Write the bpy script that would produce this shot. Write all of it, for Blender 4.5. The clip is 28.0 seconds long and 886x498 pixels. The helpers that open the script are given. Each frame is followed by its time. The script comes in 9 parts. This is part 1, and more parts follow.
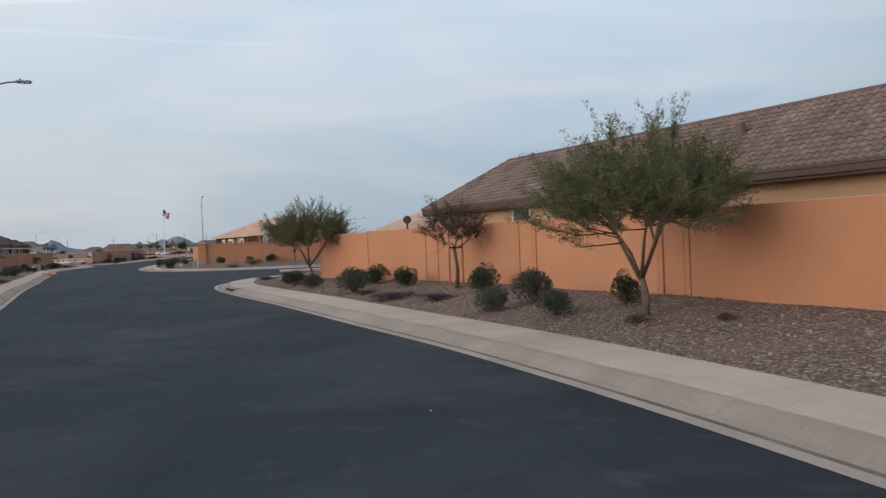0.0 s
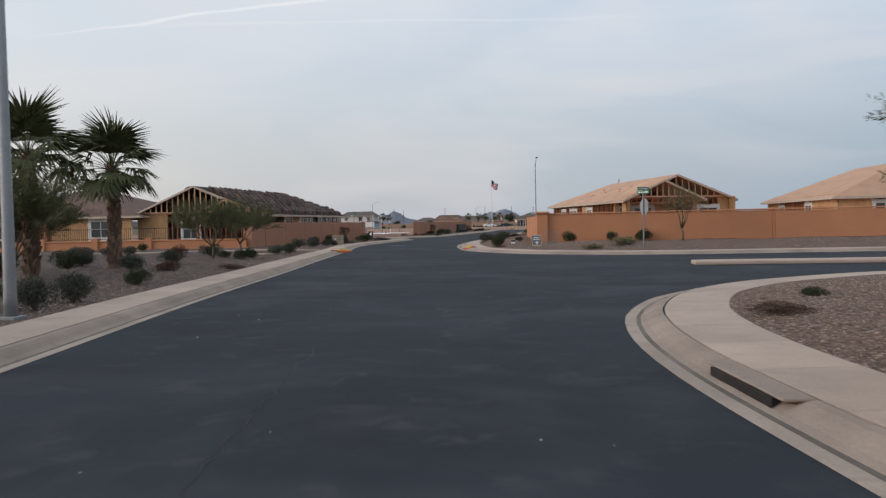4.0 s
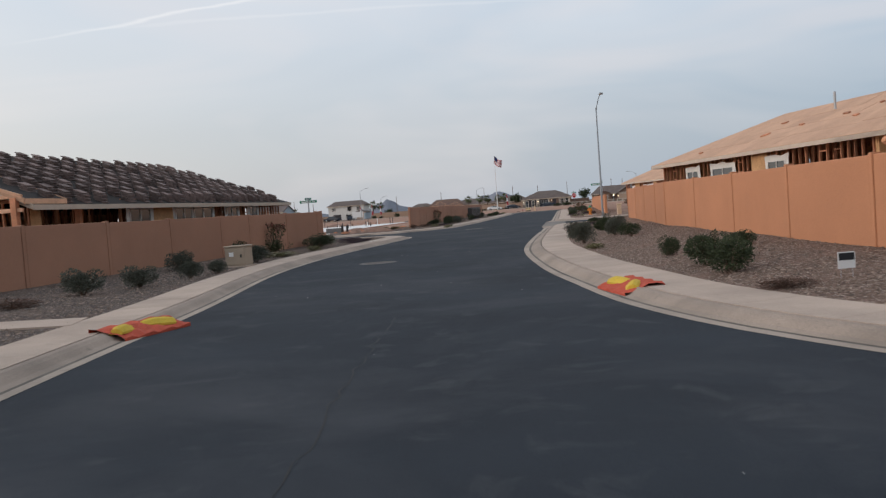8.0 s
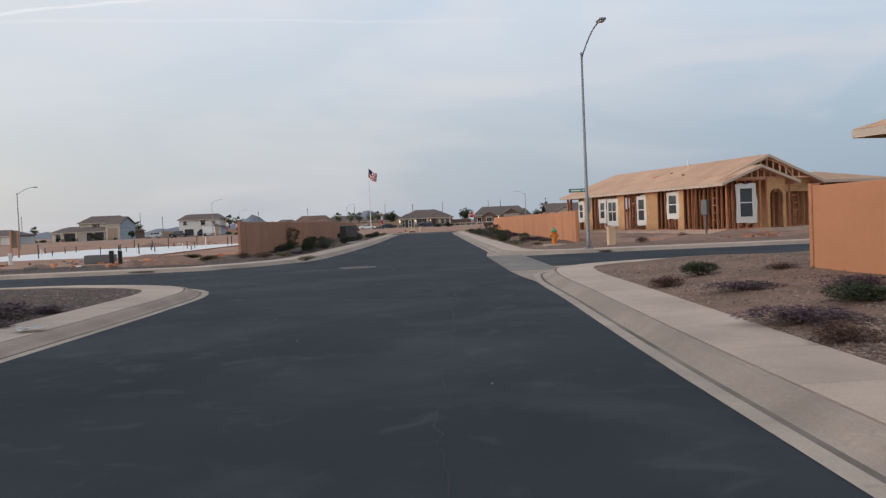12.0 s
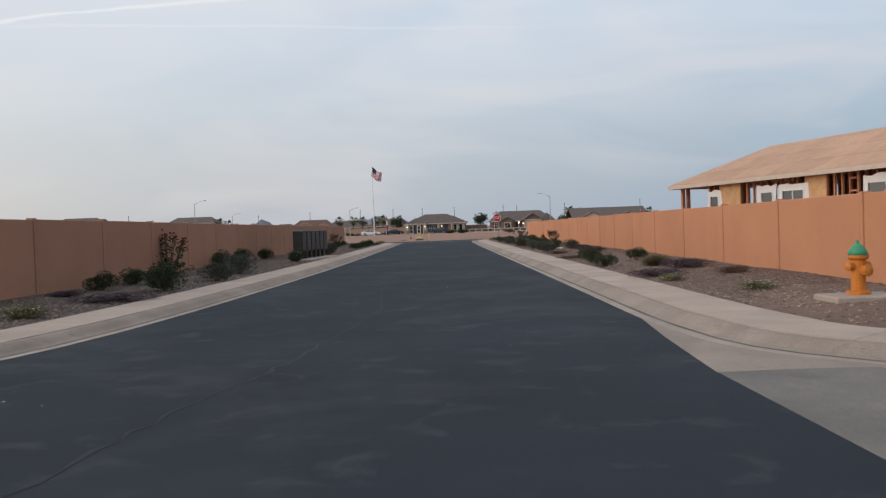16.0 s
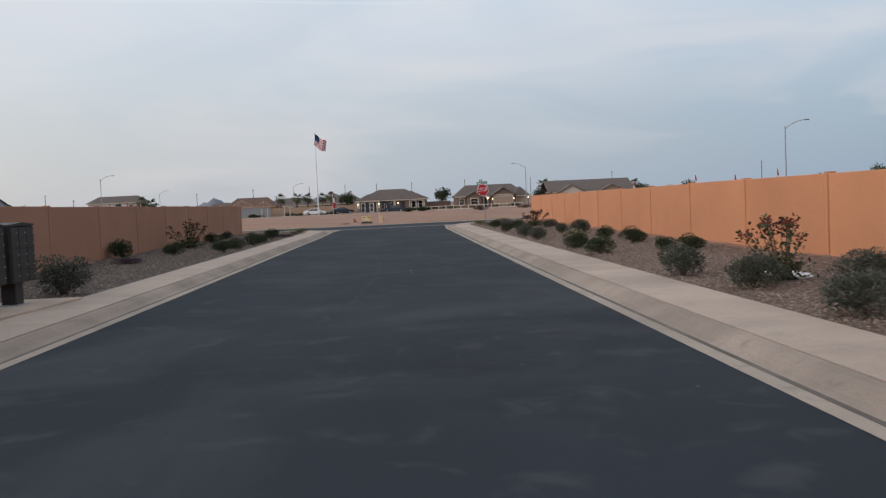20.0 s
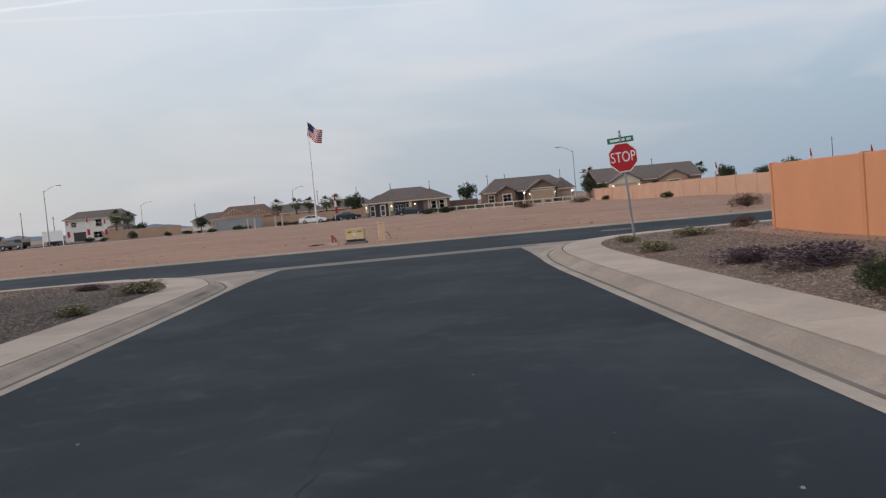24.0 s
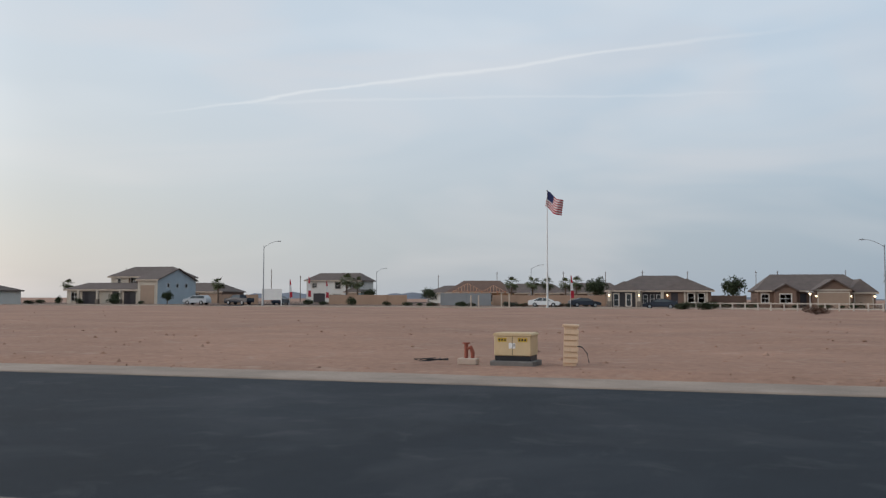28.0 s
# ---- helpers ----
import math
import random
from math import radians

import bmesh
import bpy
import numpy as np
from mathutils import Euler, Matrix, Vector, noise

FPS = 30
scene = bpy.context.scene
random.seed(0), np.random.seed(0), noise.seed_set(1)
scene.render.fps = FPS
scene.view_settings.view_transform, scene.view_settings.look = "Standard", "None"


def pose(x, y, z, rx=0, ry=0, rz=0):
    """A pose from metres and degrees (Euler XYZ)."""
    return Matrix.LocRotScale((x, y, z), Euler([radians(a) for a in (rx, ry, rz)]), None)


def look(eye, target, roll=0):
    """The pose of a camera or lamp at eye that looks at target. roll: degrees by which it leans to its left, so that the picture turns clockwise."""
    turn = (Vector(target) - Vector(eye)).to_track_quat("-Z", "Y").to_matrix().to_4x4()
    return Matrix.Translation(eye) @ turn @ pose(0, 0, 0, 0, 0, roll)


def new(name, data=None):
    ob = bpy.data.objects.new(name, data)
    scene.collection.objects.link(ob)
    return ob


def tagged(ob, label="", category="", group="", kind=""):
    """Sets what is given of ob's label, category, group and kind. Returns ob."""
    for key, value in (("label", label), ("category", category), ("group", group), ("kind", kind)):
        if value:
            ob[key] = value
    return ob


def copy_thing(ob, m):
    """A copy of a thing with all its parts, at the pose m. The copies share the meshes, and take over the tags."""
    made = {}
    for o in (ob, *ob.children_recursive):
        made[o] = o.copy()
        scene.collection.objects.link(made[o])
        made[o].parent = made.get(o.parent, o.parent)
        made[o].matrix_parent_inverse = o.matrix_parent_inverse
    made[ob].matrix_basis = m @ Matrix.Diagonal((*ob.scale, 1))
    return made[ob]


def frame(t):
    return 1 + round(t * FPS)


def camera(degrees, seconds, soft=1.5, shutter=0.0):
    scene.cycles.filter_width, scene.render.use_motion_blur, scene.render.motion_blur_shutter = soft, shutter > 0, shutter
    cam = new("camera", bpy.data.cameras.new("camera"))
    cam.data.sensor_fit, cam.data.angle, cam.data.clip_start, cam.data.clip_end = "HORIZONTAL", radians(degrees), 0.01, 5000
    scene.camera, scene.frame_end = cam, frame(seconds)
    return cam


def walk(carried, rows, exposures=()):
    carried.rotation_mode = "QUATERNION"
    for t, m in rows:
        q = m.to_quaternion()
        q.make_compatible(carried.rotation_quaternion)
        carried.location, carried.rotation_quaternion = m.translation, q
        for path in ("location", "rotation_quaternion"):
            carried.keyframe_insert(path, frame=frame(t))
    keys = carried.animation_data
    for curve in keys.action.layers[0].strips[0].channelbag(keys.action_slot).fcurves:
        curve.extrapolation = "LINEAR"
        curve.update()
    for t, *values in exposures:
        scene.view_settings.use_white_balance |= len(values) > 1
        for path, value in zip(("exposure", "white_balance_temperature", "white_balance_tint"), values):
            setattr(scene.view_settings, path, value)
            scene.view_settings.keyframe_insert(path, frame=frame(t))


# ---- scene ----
from mathutils import geometry

cam = camera(54.7, 28.0, soft=1.3, shutter=0.15)
PATH = [
    (0, (13.626, -210.720, 1.576), (18.053, -191.217, 1.389), -2.18),
    (0.5, (13.989, -207.943, 1.540), (16.460, -188.102, 1.080), -2.36),
    (1, (14.090, -205.397, 1.477), (14.128, -185.407, 0.845), -5.05),
    (1.5, (13.936, -202.688, 1.452), (12.802, -182.722, 1.131), -1.82),
    (2, (13.668, -199.931, 1.449), (11.763, -180.027, 1.015), -1.98),
    (2.5, (13.063, -196.185, 1.466), (10.281, -176.387, 0.890), -2.98),
    (3, (12.439, -192.677, 1.478), (9.209, -172.950, 0.836), -2.52),
    (3.5, (12.141, -189.713, 1.530), (9.125, -169.949, 0.999), -0.65),
    (5.5, (8.009, -169.593, 1.506), (5.270, -149.797, 0.727), -4.12),
    (6, (7.236, -165.179, 1.496), (4.590, -145.363, 0.913), -1.43),
    (6.5, (6.489, -160.852, 1.489), (4.057, -141.013, 0.754), -2.05),
    (7, (5.803, -156.685, 1.496), (2.789, -136.927, 0.761), -4.52),
    (7.5, (5.103, -152.441, 1.523), (2.138, -132.675, 0.785), -3.72),
    (8, (4.423, -148.418, 1.529), (1.535, -128.648, 0.624), -4.24),
    (8.5, (3.530, -144.182, 1.497), (0.999, -124.354, 0.827), -3.73),
    (9, (2.865, -140.313, 1.456), (0.460, -120.467, 0.876), -4.26),
    (9.5, (2.666, -137.596, 1.448), (1.001, -117.666, 1.246), -2.28),
    (10, (2.112, -133.791, 1.485), (0.477, -113.860, 1.163), -4.67),
    (10.5, (1.255, -129.961, 1.507), (0.223, -109.994, 1.000), -4.69),
    (11, (1.107, -125.967, 1.496), (0.364, -105.992, 0.827), -5.50),
    (11.5, (0.784, -121.668, 1.459), (0.498, -101.689, 0.584), -4.97),
    (12, (0.623, -117.924, 1.542), (0.834, -97.935, 0.909), -2.42),
    (12.5, (0.394, -113.852, 1.525), (0.914, -93.866, 1.005), -0.11),
    (14.5, (0.134, -99.559, 1.489), (2.184, -79.684, 0.607), -0.32),
    (15, (0.115, -96.323, 1.509), (1.978, -76.435, 0.527), -0.85),
    (15.2, (0.155, -94.990, 1.492), (1.006, -75.022, 0.749), -1.70),
    (15.5, (0.222, -92.989, 1.466), (0.488, -72.999, 0.880), -2.50),
    (16, (0.320, -89.594, 1.436), (0.298, -69.600, 0.960), -1.98),
    (16.5, (0.309, -86.095, 1.487), (0.055, -66.109, 0.792), -3.69),
    (17, (0.283, -82.549, 1.547), (0.023, -62.563, 0.845), -3.72),
    (17.5, (0.332, -79.091, 1.554), (0.262, -59.110, 0.686), -4.41),
    (18, (0.373, -75.439, 1.548), (0.393, -55.460, 0.637), -3.46),
    (18.5, (0.326, -71.241, 1.552), (0.357, -51.263, 0.607), -4.20),
    (19, (0.270, -66.836, 1.556), (0.583, -46.868, 0.472), -2.76),
    (19.5, (0.276, -62.484, 1.563), (0.803, -42.530, 0.327), -3.22),
    (20, (0.296, -58.076, 1.564), (1.250, -38.127, 0.504), -2.61),
    (20.5, (0.295, -53.569, 1.543), (1.117, -33.613, 0.512), -3.77),
    (21, (0.298, -49.018, 1.528), (1.139, -29.062, 0.498), -4.27),
    (21.5, (0.344, -44.449, 1.573), (1.084, -24.482, 0.710), -3.93),
    (23.5, (0.250, -26.534, 1.537), (0.827, -6.559, 0.699), -4.82),
    (24, (0.333, -22.559, 1.538), (0.841, -2.592, 0.505), -5.12),
    (24.5, (0.427, -18.716, 1.540), (1.031, 1.252, 0.569), -4.23),
    (25, (0.442, -14.735, 1.535), (2.341, 5.149, 0.534), -2.73),
    (25.3, (0.431, -12.492, 1.508), (3.581, 7.236, 0.570), 4.42),
    (25.6, (0.545, -10.461, 1.565), (5.086, 9.016, 1.392), 3.46),
    (26, (0.491, -7.676, 1.562), (4.661, 11.883, 1.833), 3.29),
    (26.4, (0.480, -6.023, 1.521), (3.049, 13.790, 2.441), 1.06),
    (26.8, (0.555, -4.334, 1.532), (-0.240, 15.634, 2.329), -0.78),
    (27, (0.500, -3.865, 1.530), (-2.138, 15.944, 2.320), 0.25),
    (27.1, (0.500, -3.589, 1.530), (-4.589, 15.733, 2.402), 0.2),
    (27.4, (0.557, -2.622, 1.555), (-5.637, 16.360, 2.710), -0.03),
    (27.7, (0.650, -1.805, 1.549), (-4.740, 17.430, 3.060), 0.10),
    (28, (0.743, -0.987, 1.543), (-4.433, 18.297, 2.697), 0.18),
]
walk(cam, [(t, look(eye, target, roll)) for t, eye, target, roll in PATH], exposures=[(0.0, 0.0, 6250, 7), (1.0, 0.0, 6500, 10), (26.4, 0.0, 6500, 10), (27.2, -0.12, 6450, 9), (28.0, -0.15, 6320, 7)])

# ---- light: dusk under thin high cloud, the brighter sky to the left of the street ----
def nd(tree, kind, **props):
    n = tree.nodes.new(kind)
    for k, v in props.items():
        if k.startswith("i_"):
            n.inputs[k[2:].replace("_", " ")].default_value = v
        else:
            setattr(n, k, v)
    return n


def build_world():
    w = bpy.data.worlds.new("dusk_sky")
    scene.world = w
    w.use_nodes = True
    t = w.node_tree
    t.nodes.clear()
    L = t.links.new
    out, bg = nd(t, "ShaderNodeOutputWorld"), nd(t, "ShaderNodeBackground")
    bg.inputs["Strength"].default_value = 1.0
    sky = nd(t, "ShaderNodeTexSky", sky_type="NISHITA", sun_disc=False, sun_elevation=radians(7.0), sun_rotation=radians(-75.0), air_density=1.0, dust_density=2.0, ozone_density=1.0)
    dim = nd(t, "ShaderNodeMix", data_type="RGBA", blend_type="MULTIPLY")
    dim.inputs[0].default_value = 1.0
    dim.inputs[7].default_value = (0.10, 0.10, 0.10, 1)
    L(sky.outputs[0], dim.inputs[6])
    co = nd(t, "ShaderNodeTexCoord")
    sep = nd(t, "ShaderNodeSeparateXYZ")
    L(co.outputs["Generated"], sep.inputs[0])
    # veil of high cloud: pale, pinkish towards the sunset side, bluer to the other
    side = nd(t, "ShaderNodeMapRange", i_From_Min=-0.6, i_From_Max=0.5)
    L(sep.outputs[0], side.inputs[0])
    low = nd(t, "ShaderNodeMix", data_type="RGBA")
    low.inputs[6].default_value, low.inputs[7].default_value = (0.535, 0.548, 0.578, 1), (0.305, 0.395, 0.505, 1)
    L(side.outputs[0], low.inputs[0])
    high = nd(t, "ShaderNodeMix", data_type="RGBA")
    high.inputs[6].default_value, high.inputs[7].default_value = (0.605, 0.662, 0.74, 1), (0.545, 0.638, 0.755, 1)
    L(side.outputs[0], high.inputs[0])
    up = nd(t, "ShaderNodeMapRange", i_From_Min=0.02, i_From_Max=0.32)
    up.interpolation_type = "SMOOTHSTEP"
    L(sep.outputs[2], up.inputs[0])
    veil = nd(t, "ShaderNodeMix", data_type="RGBA")
    L(up.outputs[0], veil.inputs[0])
    L(low.outputs[2], veil.inputs[6])
    L(high.outputs[2], veil.inputs[7])
    # the cloud sheet seen as a flat layer: streaks and two vapour trails
    zc = nd(t, "ShaderNodeMath", operation="MAXIMUM")
    zc.inputs[1].default_value = 0.03
    L(sep.outputs[2], zc.inputs[0])
    px, py = nd(t, "ShaderNodeMath", operation="DIVIDE"), nd(t, "ShaderNodeMath", operation="DIVIDE")
    for i, n in ((0, px), (1, py)):
        L(sep.outputs[i], n.inputs[0])
        L(zc.outputs[0], n.inputs[1])
    pl = nd(t, "ShaderNodeCombineXYZ")
    L(px.outputs[0], pl.inputs[0])
    L(py.outputs[0], pl.inputs[1])
    mp = nd(t, "ShaderNodeMapping")
    mp.inputs["Rotation"].default_value = (0, radians(-6), radians(12))
    mp.inputs["Scale"].default_value = (2.2, 2.2, 9.0)
    L(co.outputs["Generated"], mp.inputs[0])
    nz = nd(t, "ShaderNodeTexNoise", i_Scale=0.8, i_Detail=3.0, i_Roughness=0.5, i_Distortion=0.6)
    L(mp.outputs[0], nz.inputs["Vector"])
    ramp = nd(t, "ShaderNodeMapRange", i_From_Min=0.42, i_From_Max=0.64, i_To_Max=0.55)
    L(nz.outputs[0], ramp.inputs[0])
    streak = nd(t, "ShaderNodeMix", data_type="RGBA")
    streak.inputs[7].default_value = (0.80, 0.80, 0.83, 1)
    fade = nd(t, "ShaderNodeMapRange", i_From_Min=0.10, i_From_Max=0.30)
    L(sep.outputs[2], fade.inputs[0])
    amount = nd(t, "ShaderNodeMath", operation="MULTIPLY")
    L(ramp.outputs[0], amount.inputs[0])
    L(fade.outputs[0], amount.inputs[1])
    L(amount.outputs[0], streak.inputs[0])
    L(veil.outputs[2], streak.inputs[6])
    blot = nd(t, "ShaderNodeTexNoise", i_Scale=1.1, i_Detail=3.0, i_Distortion=0.8)
    L(mp.outputs[0], blot.inputs["Vector"])
    soft = nd(t, "ShaderNodeMapRange", i_From_Min=0.46, i_From_Max=0.66, i_To_Max=0.42)
    L(blot.outputs[0], soft.inputs[0])
    rosy = nd(t, "ShaderNodeMix", data_type="RGBA")
    rosy.inputs[7].default_value = (0.70, 0.67, 0.695, 1)
    L(soft.outputs[0], rosy.inputs[0])
    L(streak.outputs[2], rosy.inputs[6])
    last = rosy
    wob = nd(t, "ShaderNodeTexNoise", i_Scale=1.9, i_Detail=4.0)
    L(pl.outputs[0], wob.inputs["Vector"])
    for angle, off, width, strong, start, stop in TRAILS:
        rot = nd(t, "ShaderNodeMapping")
        rot.inputs["Rotation"].default_value = (0, 0, radians(angle))
        L(pl.outputs[0], rot.inputs[0])
        sp = nd(t, "ShaderNodeSeparateXYZ")
        L(rot.outputs[0], sp.inputs[0])
        a = nd(t, "ShaderNodeMath", operation="MULTIPLY_ADD")
        a.inputs[1].default_value, a.inputs[2].default_value = 0.2, -off - 0.1
        L(wob.outputs[0], a.inputs[0])
        b = nd(t, "ShaderNodeMath", operation="ADD")
        L(a.outputs[0], b.inputs[0])
        L(sp.outputs[1], b.inputs[1])
        c = nd(t, "ShaderNodeMath", operation="ABSOLUTE")
        L(b.outputs[0], c.inputs[0])
        f = nd(t, "ShaderNodeMapRange", i_From_Min=0.0, i_From_Max=width, i_To_Min=strong, i_To_Max=0.0)
        f.interpolation_type = "SMOOTHSTEP"
        L(c.outputs[0], f.inputs[0])
        g0 = nd(t, "ShaderNodeMapRange", i_From_Min=start, i_From_Max=start + 0.9)
        g1 = nd(t, "ShaderNodeMapRange", i_From_Min=stop, i_From_Max=stop - 0.9)
        for g in (g0, g1):
            L(sp.outputs[0], g.inputs[0])
        h0, h1 = nd(t, "ShaderNodeMath", operation="MULTIPLY"), nd(t, "ShaderNodeMath", operation="MULTIPLY")
        L(g0.outputs[0], h0.inputs[0])
        L(g1.outputs[0], h0.inputs[1])
        L(h0.outputs[0], h1.inputs[0])
        L(f.outputs[0], h1.inputs[1])
        mix = nd(t, "ShaderNodeMix", data_type="RGBA")
        mix.inputs[7].default_value = (0.86, 0.85, 0.86, 1)
        L(h1.outputs[0], mix.inputs[0])
        L(last.outputs[2], mix.inputs[6])
        last = mix
    add = nd(t, "ShaderNodeMix", data_type="RGBA", blend_type="ADD")
    add.inputs[0].default_value = 0.25
    west = nd(t, "ShaderNodeMapRange", i_From_Min=-0.62, i_From_Max=-1.0, i_To_Min=1.0, i_To_Max=2.4)
    east = nd(t, "ShaderNodeMapRange", i_From_Min=0.45, i_From_Max=1.0, i_To_Min=1.0, i_To_Max=0.45)
    both = nd(t, "ShaderNodeMath", operation="MULTIPLY")
    for g, k in ((west, 0), (east, 1)):
        g.interpolation_type = "SMOOTHSTEP"
        L(sep.outputs[0], g.inputs[0])
        L(g.outputs[0], both.inputs[k])
    tone = nd(t, "ShaderNodeVectorMath", operation="SCALE")
    L(last.outputs[2], tone.inputs[0])
    L(both.outputs[0], tone.inputs["Scale"])
    L(tone.outputs[0], add.inputs[6])
    L(dim.outputs[2], add.inputs[7])
    L(add.outputs[2], bg.inputs["Color"])
    L(bg.outputs[0], out.inputs[0])


TRAILS = [(12.4, 3.36, 0.042, 0.48, -3.6, -0.2), (-9.6, 4.22, 0.05, 0.17, -1.8, 1.4)]  # turn, offset, width, strength, ends
build_world()
sun = new("sun", bpy.data.lights.new("sun", "SUN"))
sun.data.energy, sun.data.angle, sun.data.color = 0.88, radians(25), (1.0, 0.82, 0.70)
sun.matrix_world = look((0, 0, 0), (0.86, 0.46, -0.22))


# ---- materials ----
def material(name, colour, rough=0.8, metal=0.0, spots=(), bump=0.0, bump_scale=40.0, vary=0.12, big=0.6, dark=None, random_amount=0.0, island=False, spec=0.3):
    """Base colour with grain at two scales; spots: (scale, low, high, colour, amount) of stains."""
    m = bpy.data.materials.new(name)
    m.use_nodes = True
    t = m.node_tree
    L = t.links.new
    bsdf = t.nodes["Principled BSDF"]
    bsdf.inputs["Roughness"].default_value, bsdf.inputs["Metallic"].default_value = rough, metal
    bsdf.inputs["Specular IOR Level"].default_value = spec
    co = nd(t, "ShaderNodeTexCoord")
    dark = dark or tuple(c * (1 - 2.2 * vary) for c in colour)
    light = tuple(min(1, c * (1 + 1.2 * vary)) for c in colour)
    n1 = nd(t, "ShaderNodeTexNoise", i_Scale=big, i_Detail=5.0, i_Roughness=0.6)
    n2 = nd(t, "ShaderNodeTexNoise", i_Scale=bump_scale, i_Detail=4.0, i_Roughness=0.65)
    for n in (n1, n2):
        L(co.outputs["Object"], n.inputs["Vector"])
    s = nd(t, "ShaderNodeMath", operation="ADD")
    L(n1.outputs[0], s.inputs[0])
    L(n2.outputs[0], s.inputs[1])
    r = nd(t, "ShaderNodeMapRange", i_From_Min=0.65, i_From_Max=1.35)
    L(s.outputs[0], r.inputs[0])
    mix = nd(t, "ShaderNodeMix", data_type="RGBA")
    mix.inputs[6].default_value, mix.inputs[7].default_value = (*dark, 1), (*light, 1)
    L(r.outputs[0], mix.inputs[0])
    last = mix
    for scale, lo, hi, col, amount in spots:
        n3 = nd(t, "ShaderNodeTexNoise", i_Scale=scale, i_Detail=6.0, i_Roughness=0.6, i_Distortion=0.6)
        L(co.outputs["Object"], n3.inputs["Vector"])
        r3 = nd(t, "ShaderNodeMapRange", i_From_Min=lo, i_From_Max=hi, i_To_Max=amount)
        L(n3.outputs[0], r3.inputs[0])
        m3 = nd(t, "ShaderNodeMix", data_type="RGBA")
        m3.inputs[7].default_value = (*col, 1)
        L(r3.outputs[0], m3.inputs[0])
        L(last.outputs[2], m3.inputs[6])
        last = m3
    if random_amount:
        src = nd(t, "ShaderNodeNewGeometry").outputs["Random Per Island"] if island else nd(t, "ShaderNodeObjectInfo").outputs["Random"]
        rr = nd(t, "ShaderNodeMapRange", i_To_Min=1 - random_amount, i_To_Max=1 + random_amount)
        L(src, rr.inputs[0])
        hsv = nd(t, "ShaderNodeHueSaturation")
        L(rr.outputs[0], hsv.inputs["Value"])
        L(last.outputs[2], hsv.inputs["Color"])
        L(hsv.outputs[0], bsdf.inputs["Base Color"])
    else:
        L(last.outputs[2], bsdf.inputs["Base Color"])
    if bump:
        b = nd(t, "ShaderNodeBump", i_Strength=1.0, i_Distance=bump)
        L(n2.outputs[0], b.inputs["Height"])
        L(b.outputs[0], bsdf.inputs["Normal"])
    return m


ASPHALT = material("asphalt", (0.028, 0.0345, 0.0435), 0.9, bump=0.004, bump_scale=60, vary=0.20, big=0.25, spec=0.18, spots=[(0.30, 0.48, 0.72, (0.056, 0.060, 0.068), 0.8), (1.6, 0.56, 0.70, (0.074, 0.077, 0.082), 0.45), (9.0, 0.66, 0.74, (0.085, 0.085, 0.085), 0.25)])
CONCRETE = material("concrete", (0.49, 0.385, 0.312), 0.9, bump=0.002, bump_scale=50, vary=0.12, big=0.8, spots=[(0.55, 0.52, 0.75, (0.36, 0.285, 0.23), 0.55), (2.6, 0.58, 0.74, (0.33, 0.27, 0.22), 0.45), (5.0, 0.64, 0.76, (0.58, 0.47, 0.39), 0.5)], random_amount=0.07)
GUTTER = material("gutter_concrete", (0.43, 0.35, 0.285), 0.9, bump=0.002, bump_scale=50, vary=0.16, big=0.5, spots=[(0.7, 0.5, 0.72, (0.22, 0.185, 0.155), 0.5), (3.5, 0.58, 0.72, (0.20, 0.17, 0.145), 0.5)])
KERB_TOP = material("rolled_kerb_concrete", (0.37, 0.295, 0.24), 0.92, bump=0.002, bump_scale=50, vary=0.18, big=0.5, spots=[(0.6, 0.45, 0.68, (0.21, 0.172, 0.142), 0.6), (4.0, 0.6, 0.74, (0.16, 0.135, 0.115), 0.5)])


